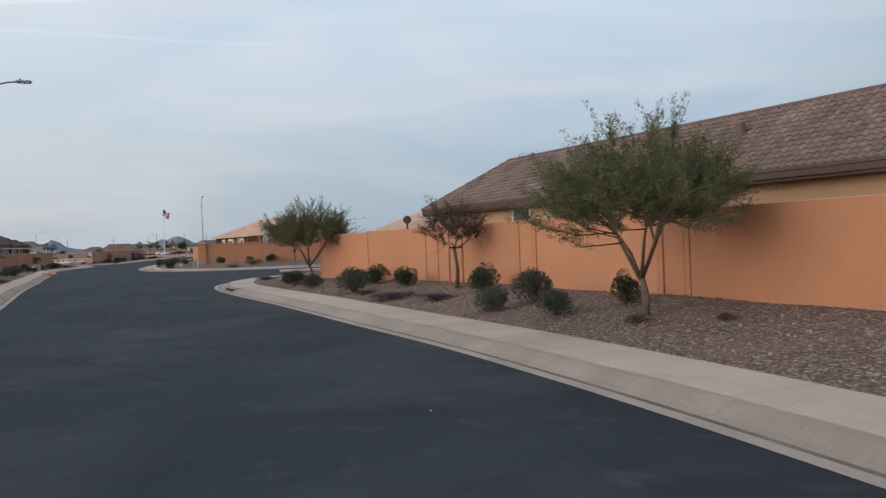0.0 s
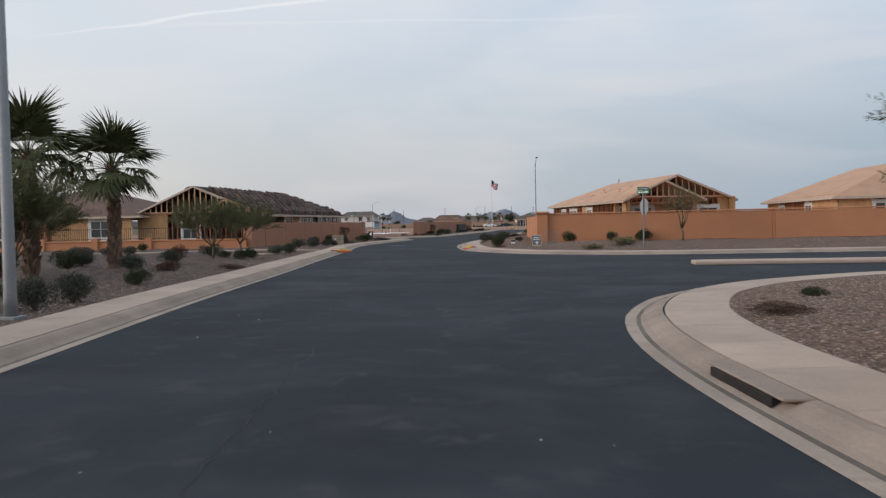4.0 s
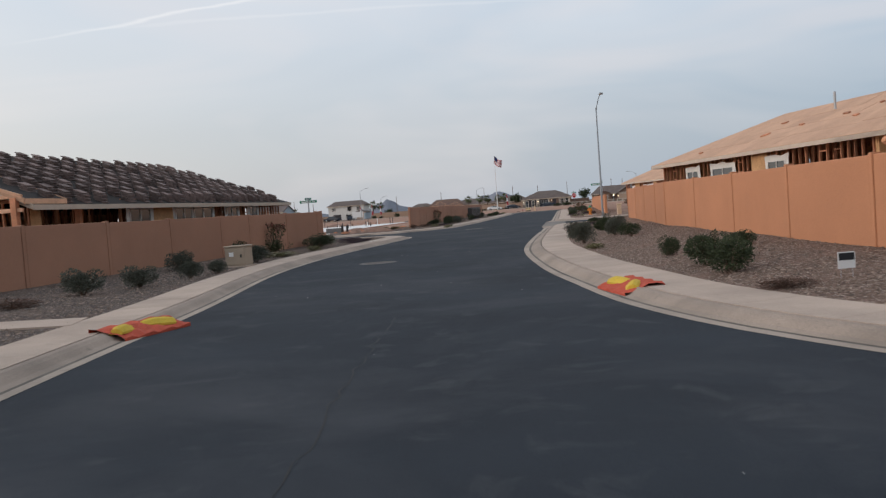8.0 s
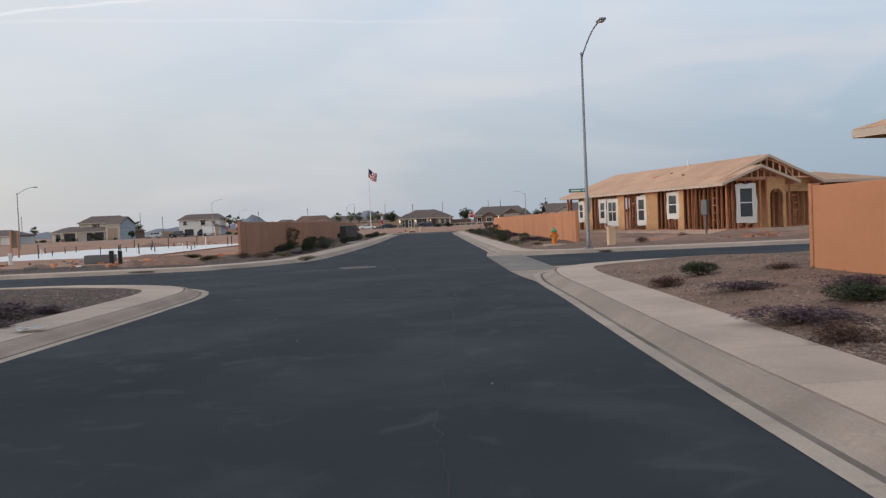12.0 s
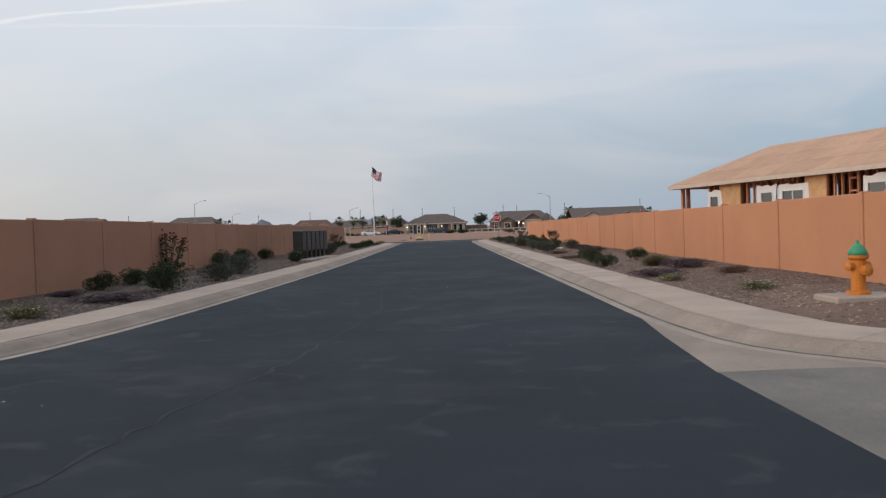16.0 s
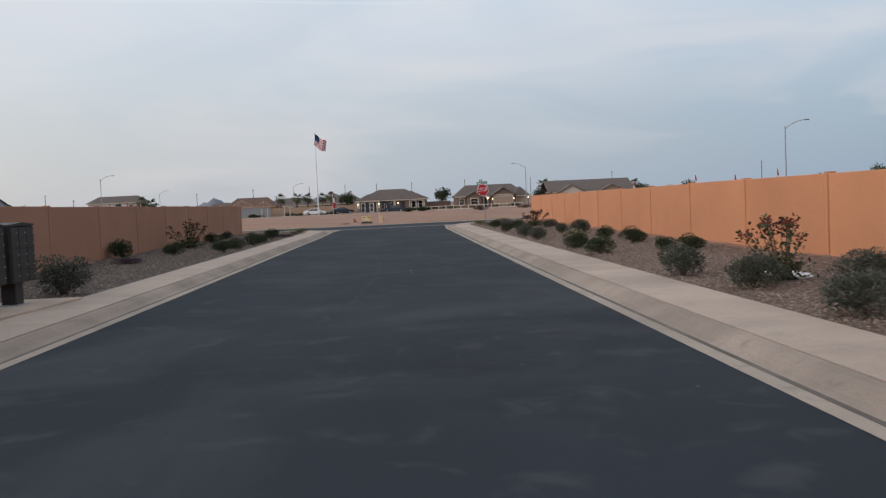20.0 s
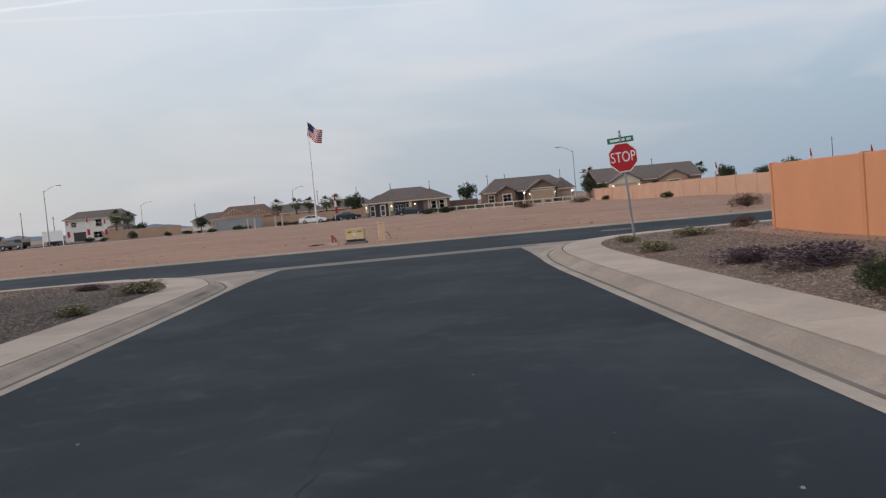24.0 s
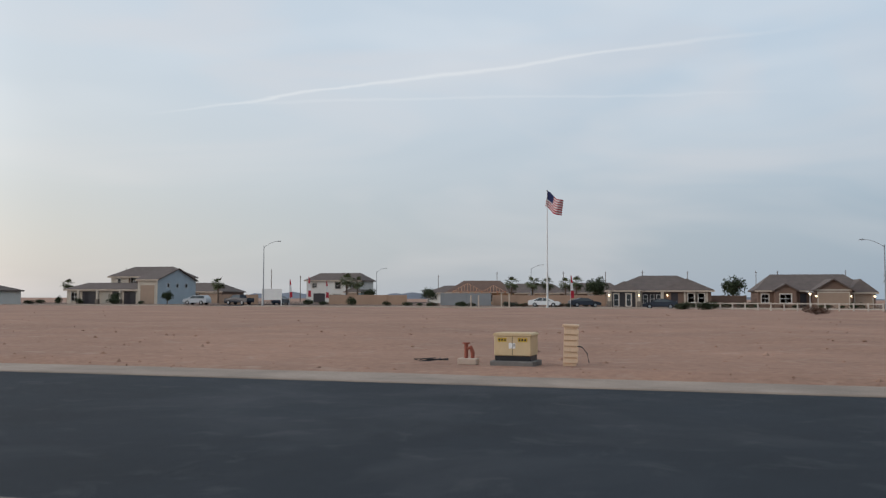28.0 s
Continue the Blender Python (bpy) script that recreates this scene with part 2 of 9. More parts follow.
def crushed_rock(name, tones, gap, scale=24.0):
    """Angular stones packed side by side, each of its own tone, over dark gaps."""
    m = bpy.data.materials.new(name)
    m.use_nodes = True
    t = m.node_tree
    L = t.links.new
    bsdf = t.nodes["Principled BSDF"]
    bsdf.inputs["Roughness"].default_value, bsdf.inputs["Specular IOR Level"].default_value = 0.95, 0.2
    co = nd(t, "ShaderNodeTexCoord")
    warp = nd(t, "ShaderNodeTexNoise", i_Scale=scale * 1.3, i_Detail=2.0)
    L(co.outputs["Object"], warp.inputs["Vector"])
    add = nd(t, "ShaderNodeVectorMath", operation="MULTIPLY_ADD")
    add.inputs[1].default_value = (0.02, 0.02, 0.02)
    L(warp.outputs["Color"], add.inputs[0])
    L(co.outputs["Object"], add.inputs[2])
    cell = nd(t, "ShaderNodeTexVoronoi", i_Scale=scale)
    edge = nd(t, "ShaderNodeTexVoronoi", feature="DISTANCE_TO_EDGE", i_Scale=scale)
    for n in (cell, edge):
        L(add.outputs[0], n.inputs["Vector"])
    sep = nd(t, "ShaderNodeSeparateColor")
    L(cell.outputs["Color"], sep.inputs[0])
    ramp = nd(t, "ShaderNodeValToRGB")
    ramp.color_ramp.interpolation = "CONSTANT"
    while len(ramp.color_ramp.elements) < len(tones):
        ramp.color_ramp.elements.new(0.5)
    for i, tone in enumerate(tones):
        ramp.color_ramp.elements[i].position, ramp.color_ramp.elements[i].color = i / len(tones), (*tone, 1)
    L(sep.outputs[0], ramp.inputs[0])
    seam = nd(t, "ShaderNodeMapRange", i_From_Min=0.0, i_From_Max=0.16)
    L(edge.outputs["Distance"], seam.inputs[0])
    mix = nd(t, "ShaderNodeMix", data_type="RGBA")
    mix.inputs[6].default_value = (*gap, 1)
    L(seam.outputs[0], mix.inputs[0])
    L(ramp.outputs[0], mix.inputs[7])
    wide = nd(t, "ShaderNodeTexNoise", i_Scale=0.7, i_Detail=4.0)
    L(co.outputs["Object"], wide.inputs["Vector"])
    soil = nd(t, "ShaderNodeMapRange", i_From_Min=0.48, i_From_Max=0.70, i_To_Max=0.55)
    L(wide.outputs[0], soil.inputs[0])
    last = nd(t, "ShaderNodeMix", data_type="RGBA")
    last.inputs[7].default_value = (*tones[len(tones) // 2], 1)
    L(soil.outputs[0], last.inputs[0])
    L(mix.outputs[2], last.inputs[6])
    L(last.outputs[2], bsdf.inputs["Base Color"])
    bump = nd(t, "ShaderNodeBump", i_Strength=1.0, i_Distance=0.025)
    tilt = nd(t, "ShaderNodeMath", operation="MULTIPLY_ADD")
    tilt.inputs[1].default_value = 0.7
    L(sep.outputs[1], tilt.inputs[0])
    L(seam.outputs[0], tilt.inputs[2])
    L(tilt.outputs[0], bump.inputs["Height"])
    L(bump.outputs[0], bsdf.inputs["Normal"])
    return m


GRAVEL = crushed_rock("crushed_rock", [(0.19, 0.125, 0.094), (0.40, 0.285, 0.225), (0.275, 0.186, 0.143), (0.31, 0.195, 0.148), (0.50, 0.40, 0.33), (0.235, 0.165, 0.133)], (0.095, 0.065, 0.05))
GRAVEL_DARK = crushed_rock("dark_crushed_rock", [(0.115, 0.086, 0.073), (0.24, 0.19, 0.165), (0.165, 0.127, 0.109), (0.20, 0.145, 0.12), (0.36, 0.30, 0.26), (0.145, 0.115, 0.102)], (0.055, 0.044, 0.038))
SOIL = material("bare_bed_soil", (0.205, 0.126, 0.092), 0.95, bump=0.03, bump_scale=6, vary=0.22, big=0.5, spots=[(0.8, 0.48, 0.70, (0.275, 0.180, 0.136), 0.6), (2.5, 0.55, 0.72, (0.14, 0.095, 0.075), 0.6), (9.0, 0.6, 0.74, (0.38, 0.29, 0.235), 0.5)])
DIRT = material("desert_dirt", (0.368, 0.213, 0.148), 0.95, bump=0.03, bump_scale=5, vary=0.16, big=0.12, spots=[(0.22, 0.5, 0.72, (0.27, 0.165, 0.122), 0.6), (0.08, 0.52, 0.66, (0.28, 0.17, 0.125), 0.55), (1.1, 0.56, 0.74, (0.46, 0.34, 0.27), 0.55), (7.0, 0.6, 0.74, (0.25, 0.16, 0.12), 0.5)])
STUCCO = material("orange_stucco", (0.52, 0.238, 0.127), 0.92, bump=0.004, bump_scale=45, vary=0.07, big=0.5, spots=[(0.7, 0.55, 0.85, (0.42, 0.20, 0.11), 0.4)], random_amount=0.04)
# the orange stucco again, with the left-hand walls' shade put into its colour
STUCCO_SHADED = material("shaded_stucco", (0.41, 0.212, 0.138), 0.92, bump=0.004, bump_scale=45, vary=0.07, big=0.5, spots=[(0.7, 0.55, 0.85, (0.34, 0.19, 0.13), 0.4)], random_amount=0.04)
PLYWOOD = material("roof_sheathing", (0.545, 0.335, 0.222), 0.85, vary=0.10, big=0.9, bump_scale=15, bump=0.001, spots=[(1.5, 0.6, 0.8, (0.45, 0.30, 0.19), 0.5)], random_amount=0.07)
OSB = material("wall_sheathing", (0.56, 0.33, 0.165), 0.85, vary=0.16, big=3, bump_scale=30, bump=0.001, random_amount=0.08)
STUD = material("framing_timber", (0.46, 0.205, 0.115), 0.8, vary=0.18, big=2, bump_scale=25, bump=0.001, random_amount=0.42)
WHITE = material("white_wrap", (0.72, 0.71, 0.68), 0.7, vary=0.05, big=2)
TRIM = material("pale_trim", (0.55, 0.45, 0.36), 0.8, vary=0.06, big=2)
DARK = material("inlet_shade_and_rubber", (0.03, 0.026, 0.024), 0.9, vary=0.2, big=1)
TILE = material("brown_roof_tile", (0.17, 0.105, 0.08), 0.8, vary=0.14, big=1.0, bump=0.003, bump_scale=20, random_amount=0.25, island=True)
TILE_LOOSE = material("brown_tile_bundle", (0.205, 0.146, 0.130), 0.8, vary=0.2, big=3.0, bump=0.004, bump_scale=25, random_amount=0.30)
TILE_GREY = material("grey_roof_tile", (0.15, 0.117, 0.103), 0.8, vary=0.14, big=1.0, bump=0.003, bump_scale=20, random_amount=0.2, island=True)
STEEL = material("galvanised_steel", (0.42, 0.43, 0.44), 0.5, metal=0.7, vary=0.10, big=3)
KERB_FACE = material("dark_kerb_concrete", (0.15, 0.125, 0.105), 0.92, bump=0.003, bump_scale=40, vary=0.2, big=0.8, spots=[(0.7, 0.45, 0.7, (0.085, 0.074, 0.065), 0.7), (0.45, 0.45, 0.72, (0.26, 0.22, 0.182), 0.7)])
DIRTY_GUTTER = material("dusty_gutter_concrete", (0.23, 0.205, 0.18), 0.9, bump=0.002, bump_scale=50, vary=0.2, big=0.7, spots=[(0.8, 0.45, 0.7, (0.13, 0.122, 0.112), 0.7)])
BARK = material("bark", (0.16, 0.115, 0.085), 0.95, vary=0.25, big=3, bump=0.01, bump_scale=25)


# ---- mesh helpers ----
def bm_box(bm, x0, x1, y0, y1, z0, z1):
    vs = [bm.verts.new((x, y, z)) for z in (z0, z1) for x, y in ((x0, y0), (x1, y0), (x1, y1), (x0, y1))]
    for f in ((3, 2, 1, 0), (4, 5, 6, 7), (0, 1, 5, 4), (1, 2, 6, 5), (2, 3, 7, 6), (3, 0, 4, 7)):
        bm.faces.new([vs[i] for i in f])
    return vs


def box(x0, x1, y0, y1, z0, z1, bevel=0.0):
    bm = bmesh.new()
    bm_box(bm, x0, x1, y0, y1, z0, z1)
    if bevel:
        bmesh.ops.bevel(bm, geom=bm.edges[:], offset=bevel, segments=1, affect="EDGES")
    return bm


def tube(bm, points, radii, sides=8, caps=True):
    """A tapered tube along points."""
    rings = []
    pts = [Vector(p) for p in points]
    for i, p in enumerate(pts):
        d = (pts[min(i + 1, len(pts) - 1)] - pts[max(i - 1, 0)]).normalized()
        a = d.orthogonal().normalized() if abs(d.z) < 0.95 else Vector((1, 0, 0)) - d * d.x
        a.normalize()
        b = d.cross(a)
        rings.append([bm.verts.new(p + (a * math.cos(2 * math.pi * k / sides) + b * math.sin(2 * math.pi * k / sides)) * radii[i]) for k in range(sides)])
    for r0, r1 in zip(rings, rings[1:]):
        for k in range(sides):
            bm.faces.new((r0[k], r0[(k + 1) % sides], r1[(k + 1) % sides], r1[k]))
    if caps:
        bm.faces.new(rings[0][::-1])
        bm.faces.new(rings[-1])
    return bm


def prism(outline, y0, y1):
    """A solid of the (x, z) outline, from y0 to y1."""
    bm = bmesh.new()
    a = [bm.verts.new((x, y0, z)) for x, z in outline]
    b = [bm.verts.new((x, y1, z)) for x, z in outline]
    n = len(a)
    bm.faces.new(a)
    bm.faces.new(b[::-1])
    for i in range(n):
        bm.faces.new((a[i], b[i], b[(i + 1) % n], a[(i + 1) % n]))
    return bm


def to_mesh(name, bm, mat, smooth=False):
    me = bpy.data.meshes.new(name)
    bmesh.ops.recalc_face_normals(bm, faces=bm.faces[:])
    bm.to_mesh(me)
    bm.free()
    me.materials.append(mat)
    if smooth:
        me.polygons.foreach_set("use_smooth", [True] * len(me.polygons))
    return me


def raw_mesh(name, verts, faces, mats, index=None, smooth=False):
    me = bpy.data.meshes.new(name)
    me.from_pydata(verts, [], faces)
    for m in mats:
        me.materials.append(m)
    if index is not None:
        me.polygons.foreach_set("material_index", index)
    if smooth:
        me.polygons.foreach_set("use_smooth", [True] * len(me.polygons))
    me.update()
    return me


def part(name, bm, mat, parent, label="", smooth=False):
    ob = new(name, to_mesh(name, bm, mat, smooth))
    ob.parent = parent
    if label:
        ob["label"] = label
    return ob


def piece(name, me, parent, m):
    ob = new(name, me)
    ob.parent = parent
    ob.matrix_basis = m
    return ob


def thing(name, m, label, category, group="", kind=""):
    ob = new(name)
    ob.empty_display_size = 0.3
    ob.matrix_basis = m
    return tagged(ob, label, category, group, kind)


def solid(name, bm, mat, m, label, category, group="", kind="", smooth=False):
    ob = new(name, to_mesh(name, bm, mat, smooth))
    ob.matrix_basis = m
    return tagged(ob, label, category, group, kind)


# ---- ground, road, kerbs ----
def spline(points, step=0.8):
    """Catmull-Rom through points, resampled."""
    p = np.array(points, float)
    p = np.vstack([2 * p[0] - p[1], p, 2 * p[-1] - p[-2]])
    out = []
    for i in range(1, len(p) - 2):
        n = max(2, int(np.linalg.norm(p[i + 1] - p[i]) / step))
        for k in range(n):
            s = k / n
            out.append(0.5 * (2 * p[i] + (p[i + 1] - p[i - 1]) * s + (2 * p[i - 1] - 5 * p[i] + 4 * p[i + 1] - p[i + 2]) * s * s + (3 * p[i] - p[i - 1] - 3 * p[i + 1] + p[i + 2]) * s ** 3))
    out.append(p[-2])
    return np.array(out)


def normals(line):
    d = np.gradient(line, axis=0)
    d /= np.linalg.norm(d, axis=1)[:, None]
    return np.stack([d[:, 1], -d[:, 0]], 1)  # to the right of the way


LINES = {  # edge of the asphalt, the block always to the left of the way
    "northwest": ([(-90, 4.4), (-40, 4.4), (-12, 4.4), (-8.13, 3.79), (-5.94, 2.12), (-4.58, -0.62), (-4.12, -4.99), (-4.07, -25), (-4.07, -50), (-4.32, -66.01), (-4.77, -76.53), (-5.7, -80.34), (-7.82, -83.08), (-11.99, -84.33), (-40, -84.33), (-90, -84.33)], 1),
    "southwest": ([(-90, -91.62), (-30, -91.62), (-12.48, -91.72), (-8.5, -92.7), (-6.05, -94.5), (-4.95, -97.0), (-4.8, -101.5), (-4.9, -108), (-4.9, -115), (-4.5, -121), (-3.8, -126), (-2.45, -132.8), (-1.35, -139.5), (-0.25, -146), (0.6, -151), (1.75, -157.4), (3.4, -167.5), (5.1, -176.5), (6.15, -182), (7.3, -188.4), (8.7, -195.5), (9.7, -204), (9.9, -214), (9.1, -240)], 1),
    "southeast": ([(17.05, -240), (17.65, -215), (17.25, -206.01), (16.55, -199.52), (15.55, -193.83), (14.35, -187.03), (13.25, -181.53), (12.45, -177.02), (12.2, -173.6), (12.45, -170.57), (13.47, -167.33), (15.91, -164.18), (21.16, -161.26), (33.99, -159.35), (90, -157.85)], 1),
    "east": ([(90, -147.1), (30, -146.5), (17, -146.7), (12.46, -145.69), (8.93, -143.07), (6.61, -139.65), (5.3, -136.33), (4.55, -132.72), (3.75, -127.81), (3, -120.01), (2.9, -111), (3.05, -102), (3.15, -96.49), (3.81, -93.25), (6.16, -91.31), (10, -90.9), (30, -90.9), (90, -90.9)], 1),
    "northeast": ([(90, -82.57), (30, -82.57), (9, -82.57), (5.51, -82.16), (3.86, -80.73), (3.28, -78.02), (3.23, -70), (3.18, -50), (3.13, -25), (3.13, -8), (3.13, -5), (3.25, -1.8), (3.7, 0.9), (4.7, 3), (6.8, 4.5), (10, 5), (16, 5.1), (40, 5.1), (90, 5.1)], 1),
}
EDGE = {k: spline(v[0]) for k, v in LINES.items()}
WALK_OUT = 1.57  # edge of the asphalt to the back of the footway


def nearest(line, pts):
    """Distance of points from a polyline's vertices."""
    best = np.full(len(pts), 1e9)
    for chunk in np.array_split(line, max(1, len(line) // 60)):
        best = np.minimum(best, np.sqrt(((pts[:, None] - chunk[None]) ** 2).sum(-1)).min(1))
    return best


def inside(poly, pts):
    x, y = pts[:, 0], pts[:, 1]
    c = np.zeros(len(pts), bool)
    for (x0, y0), (x1, y1) in zip(poly, np.roll(poly, -1, 0)):
        if y0 != y1:
            c ^= ((y0 > y) != (y1 > y)) & (x < (x1 - x0) * (y - y0) / (y1 - y0) + x0)
    return c


def ticks(a, b, fine0, fine1, fine, coarse):
    left = np.arange(fine0, a, -coarse)[::-1] if a < fine0 else np.array([])
    mid = np.arange(fine0, fine1, fine)
    right = np.arange(fine1, b + coarse, coarse) if b > fine1 else np.array([fine1])
    return np.unique(np.round(np.concatenate([left, mid, right]), 3))


def lot(name, line, corners, xs, ys, label, rise, bed, rock=None, bare=None):
    """The ground of one block: gently uneven, rising from the footway; bed: how wide the rock bed behind the footway is."""
    poly = np.vstack([line, corners])
    X, Y = np.meshgrid(xs, ys)
    P = np.stack([X.ravel(), Y.ravel()], 1)
    nx, ny = len(xs), len(ys)
    C = np.stack([((X[:-1, :-1] + X[1:, 1:]) / 2).ravel(), ((Y[:-1, :-1] + Y[1:, 1:]) / 2).ravel()], 1)
    dc = nearest(line, C)
    keep = inside(poly, C) & (dc > 0.85)
    d = nearest(line, P)
    r = rise(P[:, 1]) if callable(rise) else rise
    z = 0.13 - 0.05 * np.clip((1.4 - d) / 0.3, 0, 1) + r * np.clip((d - 1.6) / 3.2, 0, 1) + 0.03 * np.sin(P[:, 0] * 1.1 + 0.7 * np.sin(P[:, 1] * 0.9)) * np.clip((d - 2.2) / 2, 0, 1)
    verts = np.column_stack([P, z])
    ii, jj = np.divmod(np.arange((nx - 1) * (ny - 1))[keep], nx - 1)
    a = ii * nx + jj
    faces = np.column_stack([a, a + 1, a + nx + 1, a + nx])
    used, inv = np.unique(faces, return_inverse=True)
    index = (dc[keep] > bed).astype(int)
    if bare:
        index[bare(C[keep, 0], C[keep, 1]) & (index == 0)] = 2
    ob = new(name, raw_mesh(name, verts[used].tolist(), inv.reshape(-1, 4).tolist(), [rock or GRAVEL, DIRT, SOIL], index.tolist(), True))
    return tagged(ob, label, "ground", kind="structure")


def kerb_line(key):
    """Gutter, kerb and footway slabs along one block's edge."""
    line = EDGE[key]
    n = normals(line)
    prof = [(-0.02, 0.005), (0.0, 0.007), (0.15, 0.003), (0.215, 0.005), (0.30, 0.030), (0.39, 0.084), (0.47, 0.116), (0.552, 0.126), (0.555, 0.0)]
    verts, faces = [], []
    for p, q in zip(line, n):
        verts += [(*(p + q * d), z) for d, z in prof]
    k = len(prof)
    for i in range(len(line) - 1):
        faces += [(i * k + j, (i + 1) * k + j, (i + 1) * k + j + 1, i * k + j + 1) for j in range(k - 1)]
    # darker concrete on the narrow strip at the roll's foot and on the back
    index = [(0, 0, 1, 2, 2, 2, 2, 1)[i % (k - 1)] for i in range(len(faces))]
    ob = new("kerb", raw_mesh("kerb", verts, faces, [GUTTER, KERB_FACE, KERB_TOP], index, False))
    tagged(ob, "pale rolled concrete kerb and gutter beside the asphalt", "kerb", kind="structure")
    root = thing("footway", pose(0, 0, 0), "pale concrete footway of jointed slabs behind the kerb", "footway", kind="structure")
    along = np.concatenate([[0], np.cumsum(np.linalg.norm(np.diff(line, axis=0), axis=1))])
    at = lambda s: (np.array([np.interp(s, along, line[:, 0]), np.interp(s, along, line[:, 1])]), np.array([np.interp(s, along, n[:, 0]), np.interp(s, along, n[:, 1])]))
    s = 0.0
    while s < along[-1] - 0.1:
        mid = at(s)[0]
        size = 1.8 if abs(mid[0]) < 26 else 12.0
        e = min(s + size, along[-1])
        bm = bmesh.new()
        cut = np.linspace(s + 0.005, e - 0.005, 4)
        top, low = [], []
        for u in cut:
            p, q = at(u)
            row = [(p + q * d, z) for d, z in ((0.578, 0.130), (WALK_OUT, 0.145))]
            top.append([bm.verts.new((*v, z)) for v, z in row])
            low.append([bm.verts.new((*v, 0.02)) for v, z in row])
        for i in range(3):
            bm.faces.new((top[i][0], top[i + 1][0], top[i + 1][1], top[i][1]))
            bm.faces.new((top[i][1], top[i + 1][1], low[i + 1][1], low[i][1]))
            bm.faces.new((top[i][0], low[i][0], low[i + 1][0], top[i + 1][0]))
        for i in (0, 3):
            bm.faces.new((top[i][0], top[i][1], low[i][1], low[i][0]))
        part("slab", bm, CONCRETE, root)
        s = e


gr = box(-2500, 2500, -600, 4000, -0.6, -0.05)
solid("ground", gr, DIRT, pose(0, 0, 0), "pinkish tan desert ground reaching to the horizon", "ground", kind="structure")
solid("road", box(-90, 90, -240, 14.0, -0.04, 0.0), ASPHALT, pose(0, 0, 0), "dark worn asphalt of the street and its side streets", "road", kind="structure")
lot("lot_northwest", EDGE["northwest"], [(-90, -84)], ticks(-90, -4, -14, -3.8, 0.5, 4), ticks(-84.5, 4.5, -84, 4, 0.5, 4), "vacant dirt lots and rock bed beside the street", 0.12, 5.2, GRAVEL_DARK)
lot("lot_southwest", EDGE["southwest"], [(-90, -240)], ticks(-90, 10, -22, 10, 0.5, 4), ticks(-240, -92, -206, -91.5, 0.5, 4), "rock bed and lots beside the street", 0.10, 300, GRAVEL_DARK)
lot("lot_southeast", EDGE["southeast"], [(90, -240)], ticks(12, 90, 12, 28, 0.5, 4), ticks(-240, -158, -212, -158, 0.5, 4), "brown crushed rock bed below the stucco wall", 0.34, 60)
lot("lot_east", EDGE["east"], [(90, -147)], ticks(2.5, 90, 2.5, 26, 0.5, 4), ticks(-147.5, -90.5, -147, -91, 0.5, 4), "brown crushed rock bed below the stucco wall", 0.27, 12, bare=lambda x, y: (y > -108.5 + 1.6 * np.sin(x * 1.3) + 0.8 * np.sin(x * 3.1 + y)))
lot("lot_northeast", EDGE["northeast"], [(90, -82)], ticks(3, 90, 3, 16, 0.5, 4), ticks(-82.5, 4.5, -82.5, 4.5, 0.5, 4), "rock bed and bare lots beside the street", 0.12, 4.9, bare=lambda x, y: y + 1.2 * np.sin(x * 1.7) < -75.5)
for key in EDGE:
    kerb_line(key)

# ---- stucco walls ----
def stucco_wall(ends, height, mat, label, phase=0.0, pillar=(), cap=False, base=-0.1, pitch=4.0, group="stucco walls along the street"):
    """A rendered block wall in 4 m panels between recessed joints. pillar: corner indices with a capped pillar."""
    p = [Vector((*e, 0)) for e in ends]
    root = thing("stucco_wall", Matrix.Translation(p[0]), label, "wall", group)
    for a, b in zip(p, p[1:]):
        d = b - a
        length, turn = d.length, math.atan2(d.y, d.x)
        m = Matrix.Translation(a - p[0]) @ Matrix.Rotation(turn, 4, "Z")
        cuts = [0.0] + [s for s in np.arange(phase, length, pitch) if 0.6 < s < length - 0.6] + [length]
        for s0, s1 in zip(cuts, cuts[1:]):
            ob = part("panel", box(s0 + 0.085, s1 - 0.085, -0.075, 0.075, base, height + random.uniform(-0.015, 0.015), 0.012), mat, root)
            ob.matrix_basis = m
        for s in cuts:
            ob = part("joint", box(s - 0.10, s + 0.10, -0.045, 0.045, base, height - 0.03), mat, root)
            ob.matrix_basis = m
            ob = part("pier", box(s - 0.065, s + 0.065, -0.088, 0.088, base, height + 0.035, 0.008), mat, root)
            ob.matrix_basis = m
        if cap:
            ob = part("coping", box(0, length, -0.14, 0.14, height + 0.03, height + 0.12, 0.02), mat, root)
            ob.matrix_basis = m
    for i in pillar:
        v = p[i] - p[0]
        part("pillar", box(v.x - 0.32, v.x + 0.32, v.y - 0.32, v.y + 0.32, base, height + 0.10, 0.02), mat, root)
        part("pillar_cap", box(v.x - 0.42, v.x + 0.42, v.y - 0.42, v.y + 0.42, height + 0.10, height + 0.24, 0.05), mat, root)
    return root


stucco_wall([(7.8, -75.3), (9.0, -2.0)], 1.80, STUCCO, "orange stucco block wall beside the rock bed", 0.9)
stucco_wall([(-8.95, -75.4), (-9.6, -4.6)], 1.96, STUCCO_SHADED, "stucco block wall beside the mailbox bank, darkened as in shade", 1.2)
stucco_wall([(-10.3, -129.7), (-9.6, -115), (-8.6, -103.8)], 1.93, STUCCO_SHADED, "stucco block wall below the half-built house, darkened as in shade", 2.6, pillar=(0,))
stucco_wall([(7.8, -101.9), (8.0, -117), (9.75, -134.6)], 1.93, STUCCO, "orange stucco block wall with a capped corner pillar", 0.2, pillar=(2,))
stucco_wall([(9.75, -134.6), (58, -135.5)], 1.95, STUCCO, "long orange stucco wall with a flat coping", 13.0, cap=True, pitch=12.0)
